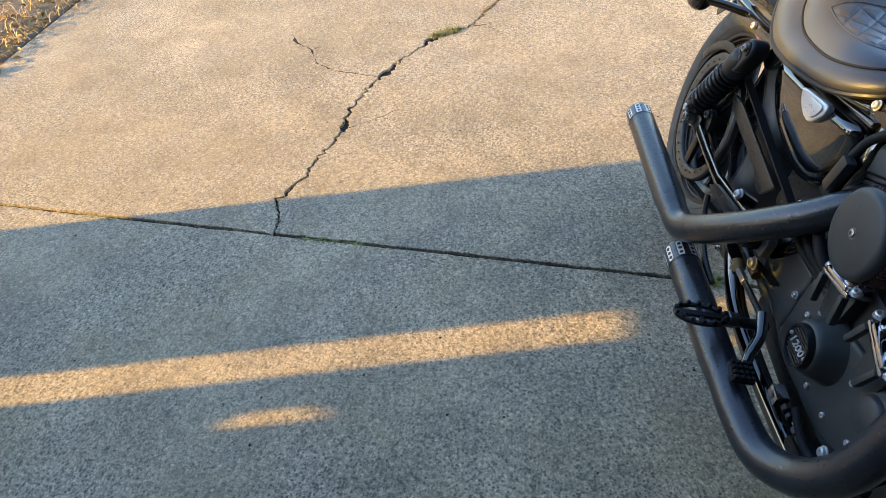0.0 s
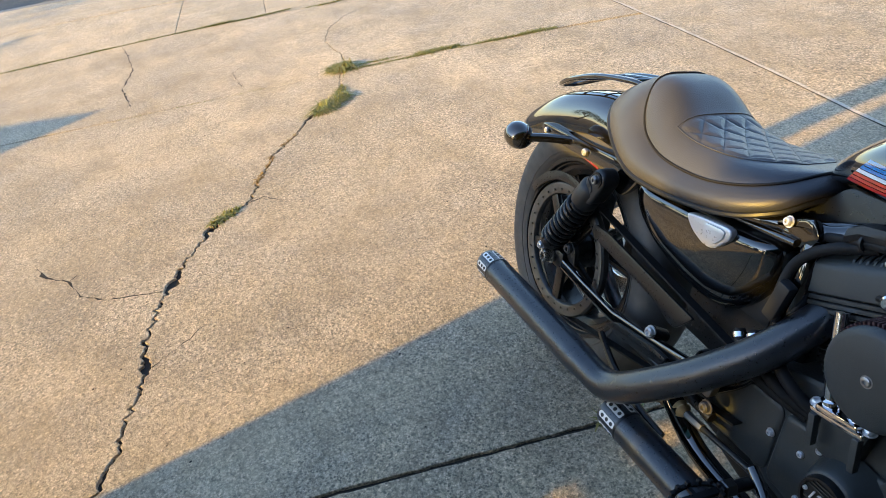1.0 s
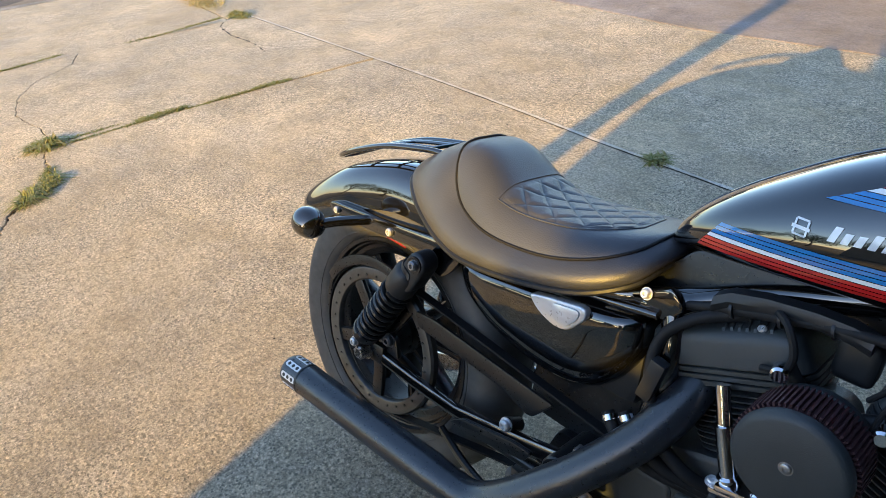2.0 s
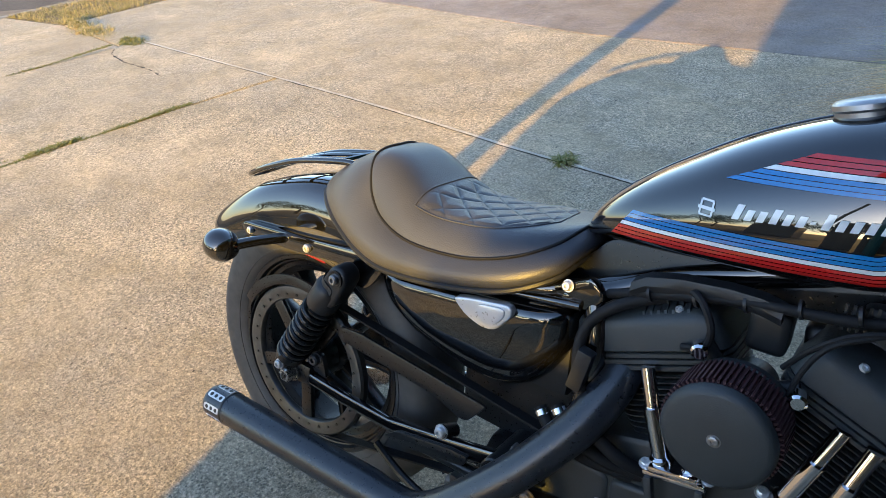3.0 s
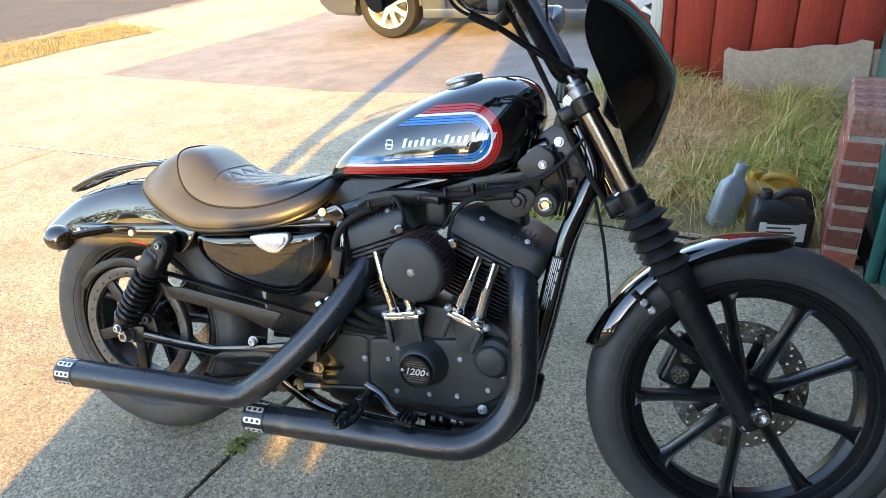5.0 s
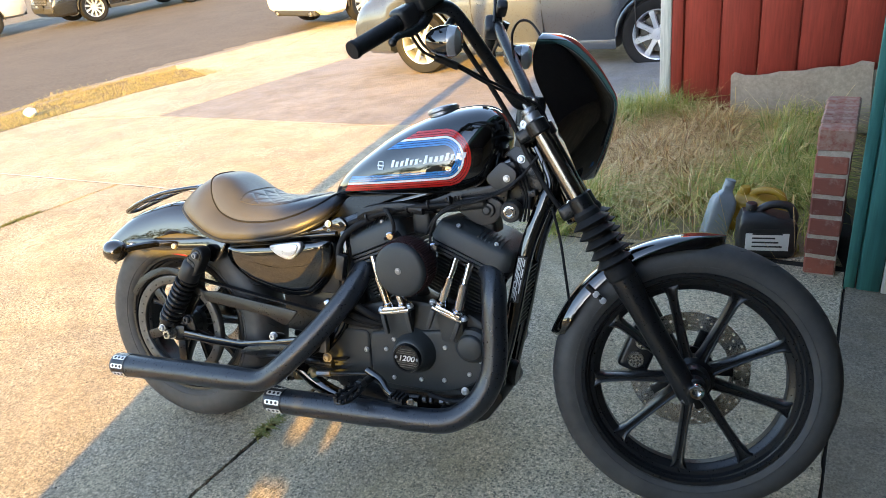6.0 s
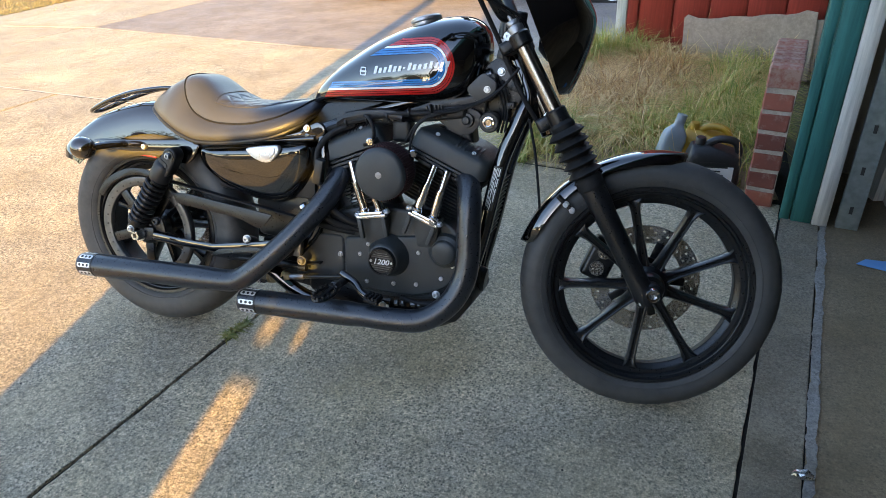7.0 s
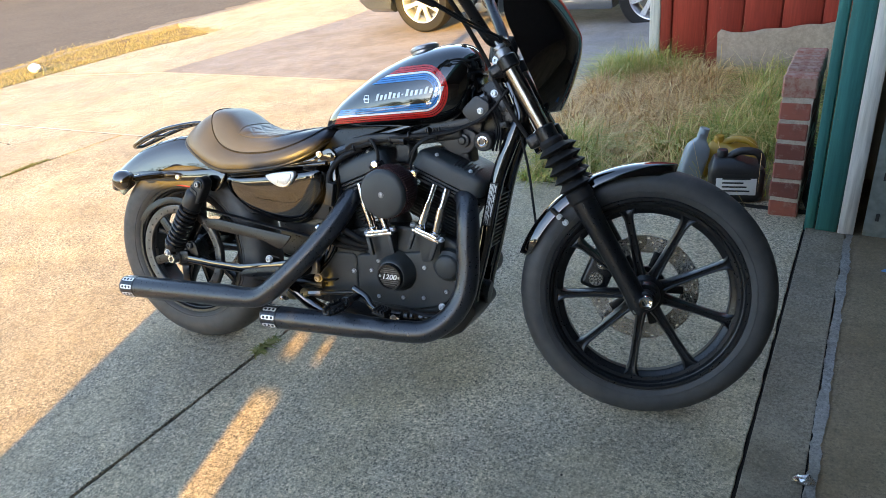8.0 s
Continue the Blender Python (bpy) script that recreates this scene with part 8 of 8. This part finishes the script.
part("front_brake_hose", tube(smooth_path([(1.17, -0.06, 0.74), (1.19, -0.055, 0.66), (1.205, -0.06, 0.58), (1.215, -0.05, 0.50)], 5), 0.0035, 8), "soft", bike)

# ---- parked vehicles ----
def road_wheel(parent, x, y, r, w, spokes, rim_material="silver"):
    m = at(x, y, r)
    wheel = part("wheel", lathe([(r * 0.66, -w / 2 + 0.01), (r * 0.70, -w / 2), (r * 0.93, -w / 2), (r * 0.99, -w / 2 + 0.03), (r, 0), (r * 0.99, w / 2 - 0.03), (r * 0.93, w / 2), (r * 0.70, w / 2), (r * 0.66, w / 2 - 0.01)], 48, m, True), "soft", parent)
    part("rim_barrel", lathe([(r * 0.69, -w / 2 + 0.004), (r * 0.655, -w / 2 + 0.008), (r * 0.60, -w / 2 + 0.05), (r * 0.60, w / 2 - 0.05), (r * 0.655, w / 2 - 0.008), (r * 0.69, w / 2 - 0.004)], 48, m), rim_material, wheel)
    part("brake_rotor", lathe([(0.05, -0.02), (r * 0.5, -0.02), (r * 0.5, 0.02), (0.05, 0.02)], 32, m, True), "dark_steel", wheel)
    for s in (-1, 1):
        for k in range(spokes):
            q = m @ Matrix.Rotation(2 * math.pi * k / spokes + 0.3, 4, "Y")
            part("rim_spoke", loft([[q @ Vector((rr, s * (w / 2 - dd) + t, u * hw)) for u, t in ((-1, -0.012), (1, -0.012), (0.8, 0.012), (-0.8, 0.012))] for rr, hw, dd in ((0.03, 0.03, 0.045), (r * 0.35, 0.022, 0.032), (r * 0.64, 0.03, 0.03))]), rim_material, wheel)
        part("hub_cap", lathe([(0, s * (w / 2 - 0.02)), (0.05, s * (w / 2 - 0.024)), (0.06, s * (w / 2 - 0.05))], 20, m), rim_material, wheel)
    return wheel


def vehicle(name, label, place, paint, body, length, width, wheels, r, lower, roofline, spokes=10, front=1):
    """A car: side outline with wheel cut-outs lofted across its width, glasshouse, bumpers, lamps, doors and wheels. x forward, origin on the ground under the middle."""
    car = thing(name, label, "car", place)
    top = body
    xs = [-length / 2 + length * k / 80 for k in range(81)]

    def sill(x):
        z = lower
        for wx in wheels:
            d = abs(x - wx)
            if d < r * 1.18:
                z = max(z, r + math.sqrt(max(0, (r * 1.16) ** 2 - d * d)) * 0.98) if d < r * 1.16 else z
        e = min(x + length / 2, length / 2 - x)
        return z + 0.10 * max(0, 1 - e / 0.12)
    rings = []
    for x in xs:
        e = min(x + length / 2, length / 2 - x)
        pinch = 1 - 0.13 * max(0.0, 1 - e / 0.55) ** 2
        hw = width / 2 * pinch
        zt, zl = curve_at(top, x), sill(x)
        zl = min(zl, zt - 0.05)
        sec = [(0.86, 0.0), (0.955, 0.08), (0.985, 0.3), (1.0, 0.55), (0.985, 0.74), (0.955, 0.9), (0.90, 0.97), (0.6, 1.0)]
        half = [(k * hw, zl + (zt - zl) * h) for k, h in sec]
        rings.append([(x, -y, z) for y, z in half] + [(x, y, z) for y, z in half[::-1]])
    shell = part("body", loft(rings), paint, car, angle=35)
    gl = []
    gx = [p[0] for p in roofline]
    for k in range(25):
        x = gx[0] + (gx[-1] - gx[0]) * k / 24
        zt = curve_at(roofline, x)
        zb = curve_at(top, x) - 0.02
        zt = max(zt, zb + 0.004)
        hw = width / 2 * 0.90
        sq = 1 - 0.24 * (zt - zb) / 0.5
        gl.append([(x, -hw, zb), (x, -hw * (sq * 0.55 + 0.45), zb + (zt - zb) * 0.55), (x, -hw * sq, zb + (zt - zb) * 0.93), (x, -hw * sq * 0.9, zt), (x, hw * sq * 0.9, zt), (x, hw * sq, zb + (zt - zb) * 0.93), (x, hw * (sq * 0.55 + 0.45), zb + (zt - zb) * 0.55), (x, hw, zb)])
    glass_ob = part("glasshouse", loft(gl), "car_glass", car, "dark tinted windows", angle=30)
    part("roof", loft([[(p[0], p[1] * 1.01, p[2] + 0.004) for p in ring[2:6]] for ring in gl[5:-5]], False), paint, glass_ob, angle=30)
    for s in (-1, 1):
        part("sill_trim", box((wheels[-1] - wheels[0] - 2.3 * r, 0.02, 0.09), at((wheels[0] + wheels[-1]) / 2, s * width * 0.475, lower + 0.05), 0.008), "car_trim" if paint != "car_grey" else paint, car)
        for frac in (0.04, 0.40, 0.70):
            x = wheels[0] + (wheels[-1] - wheels[0]) * frac + 0.1
            zt = curve_at(top, x)
            # black strip painted as the shade in the gap round a door
            part("door_gap", box((0.008, 0.012, (zt - lower) * 0.78), at(x, s * width * 0.4955, lower + (zt - lower) * 0.52) @ pose(0, 0, 0, 0, 3, 0)), "ink_and_recess", shell)
        for frac in (0.30, 0.62):
            x = wheels[0] + (wheels[-1] - wheels[0]) * frac
            part("door_handle", box((0.16, 0.03, 0.025), at(x, s * width * 0.497, curve_at(top, x) - 0.14), 0.01, 2), paint, shell)
        for wx in wheels:
            road_wheel(car, wx, s * (width / 2 - 0.125), r, 0.21, spokes)
            arch = [(wx + r * 1.13 * math.cos(a), r + r * 1.11 * math.sin(a)) for a in (math.pi * k / 16 for k in range(17))]
            part("wheel_arch", tube([(x, s * width * 0.487, z) for x, z in arch], 0.014, 6), "car_trim" if paint != "car_grey" else paint, shell)
        for end, mat in ((1, "silver"), (-1, "red_lens")):
            xx = end * (length / 2 - 0.13)
            part("lamp", box((0.16, 0.26, 0.13), at(xx, s * width * 0.33, curve_at(top, xx) - 0.15) @ pose(0, 0, 0, 0, 0, -s * end * 22), 0.03, 3), mat, car)
    for end in (1, -1):
        part("bumper", box((0.10, width * 0.74, 0.16), at(end * (length / 2 - 0.03), 0, lower + 0.17), 0.03, 3), "car_trim" if end > 0 else paint, car)
        part("plate_blank", box((0.012, 0.32, 0.14), at(end * (length / 2 + 0.025), 0, lower + 0.26), 0.004), "paper_label" if end < 0 else "car_trim", car)
    part("valance", box((0.14, width * 0.66, 0.11), at(-length / 2 + 0.05, 0, lower + 0.06), 0.03, 3), "car_trim", car, "dark lower bumper trim")
    for s in (-1, 1):
        part("exhaust_tip", rod((-length / 2 + 0.08, s * width * 0.27, lower + 0.04), (-length / 2 - 0.05, s * width * 0.27, lower + 0.04), 0.035, 16, 0.004), "steel", car)
        part("fog_lamp", lathe([(0, 0), (0.05, 0.004), (0.06, 0.015), (0.06, 0.04)], 18, along((length / 2 + 0.02, s * width * 0.36, lower + 0.16), (-1, 0, 0))), "car_trim", car)
    grille = part("grille", box((0.06, width * 0.46, 0.22), at(length / 2 - 0.02, 0, lower + 0.40), 0.03, 3), "car_trim", car, "black front grille")
    for k in range(3):
        part("grille_bar", box((0.015, width * 0.44, 0.014), at(length / 2 + 0.014, 0, lower + 0.33 + 0.07 * k), 0.004), "steel", grille)
    part("underbody", box((length * 0.86, width * 0.72, 0.12), at(0, 0, lower + 0.1), 0.02), "car_trim", car)
    return car


SEDAN = [(-2.25, 0.72), (-2.15, 0.86), (-1.6, 0.96), (-1.0, 0.97), (0.3, 0.96), (0.9, 0.94), (1.5, 0.87), (2.05, 0.76), (2.2, 0.66), (2.25, 0.55)]
SEDAN_ROOF = [(-1.75, 0.95), (-1.3, 1.15), (-0.85, 1.34), (-0.4, 1.42), (0.0, 1.42), (0.4, 1.33), (0.8, 1.12), (1.15, 0.93)]
SUV = [(-2.3, 0.9), (-2.2, 1.02), (-1.5, 1.06), (0.3, 1.05), (0.9, 1.04), (1.6, 0.98), (2.1, 0.88), (2.25, 0.78), (2.3, 0.6)]
SUV_ROOF = [(-2.2, 1.02), (-2.05, 1.3), (-1.75, 1.6), (-1.0, 1.68), (0.0, 1.66), (0.4, 1.58), (0.85, 1.3), (1.2, 1.05)]
TRUCK = [(-2.7, 1.02), (-2.65, 1.08), (0.1, 1.1), (0.6, 1.12), (1.5, 1.1), (2.3, 1.05), (2.6, 0.95), (2.7, 0.7)]
TRUCK_ROOF = [(-0.7, 1.1), (-0.62, 1.5), (-0.4, 1.78), (0.3, 1.8), (0.75, 1.66), (1.15, 1.35), (1.45, 1.1)]


def parked(x, y, turn):
    return at(x, y, fall(x, y) + 0.0) @ pose(0, 0, 0, 0, 0, turn)


vehicle("grey_sedan", "metallic grey sedan parked on the pad beyond the drive", parked(-0.38, 6.05, 176.5), "car_grey", [(x * 0.9, z) for x, z in SEDAN], 4.07, 1.8, (-1.19, 1.19), 0.322, 0.2, [(x * 0.9, z) for x, z in SEDAN_ROOF], 8)
vehicle("white_sedan", "white sedan parked at the kerb", parked(-5.10, 11.28, 70), "car_white", SEDAN, 4.52, 1.8, (-1.38, 1.38), 0.322, 0.24, SEDAN_ROOF, 10)
vehicle("charcoal_suv", "charcoal grey sport utility car parked across the street", parked(-14.61, 13.9, -110), "car_dark", SUV, 4.65, 1.84, (-1.36, 1.36), 0.36, 0.26, SUV_ROOF, 10)
vehicle("white_pickup", "white pickup truck parked across the street", parked(-17.71, 9.51, -110), "car_white", TRUCK, 5.4, 1.9, (-1.65, 1.65), 0.37, 0.38, TRUCK_ROOF, 8)
vehicle("black_sedan", "dark sedan parked far along the street", parked(-12.7, 19.2, -110), "car_dark", SEDAN, 4.52, 1.8, (-1.38, 1.38), 0.322, 0.22, SEDAN_ROOF, 10)

bag = thing("rubbish_scrap", "crumpled white wrapper lying in the dry verge grass", "rubbish", at(-6.35, 4.1, fall(-6.35, 4.1)))
bm = bmesh.new()
bmesh.ops.create_icosphere(bm, subdivisions=2, radius=0.07, matrix=Matrix.Diagonal((1.3, 0.9, 0.8, 1)))
for v in bm.verts:
    v.co += 0.025 * noise.noise_vector(v.co * 25)
    v.co.z += 0.055
part("crumple", bm, "trash", bag, smooth=False)
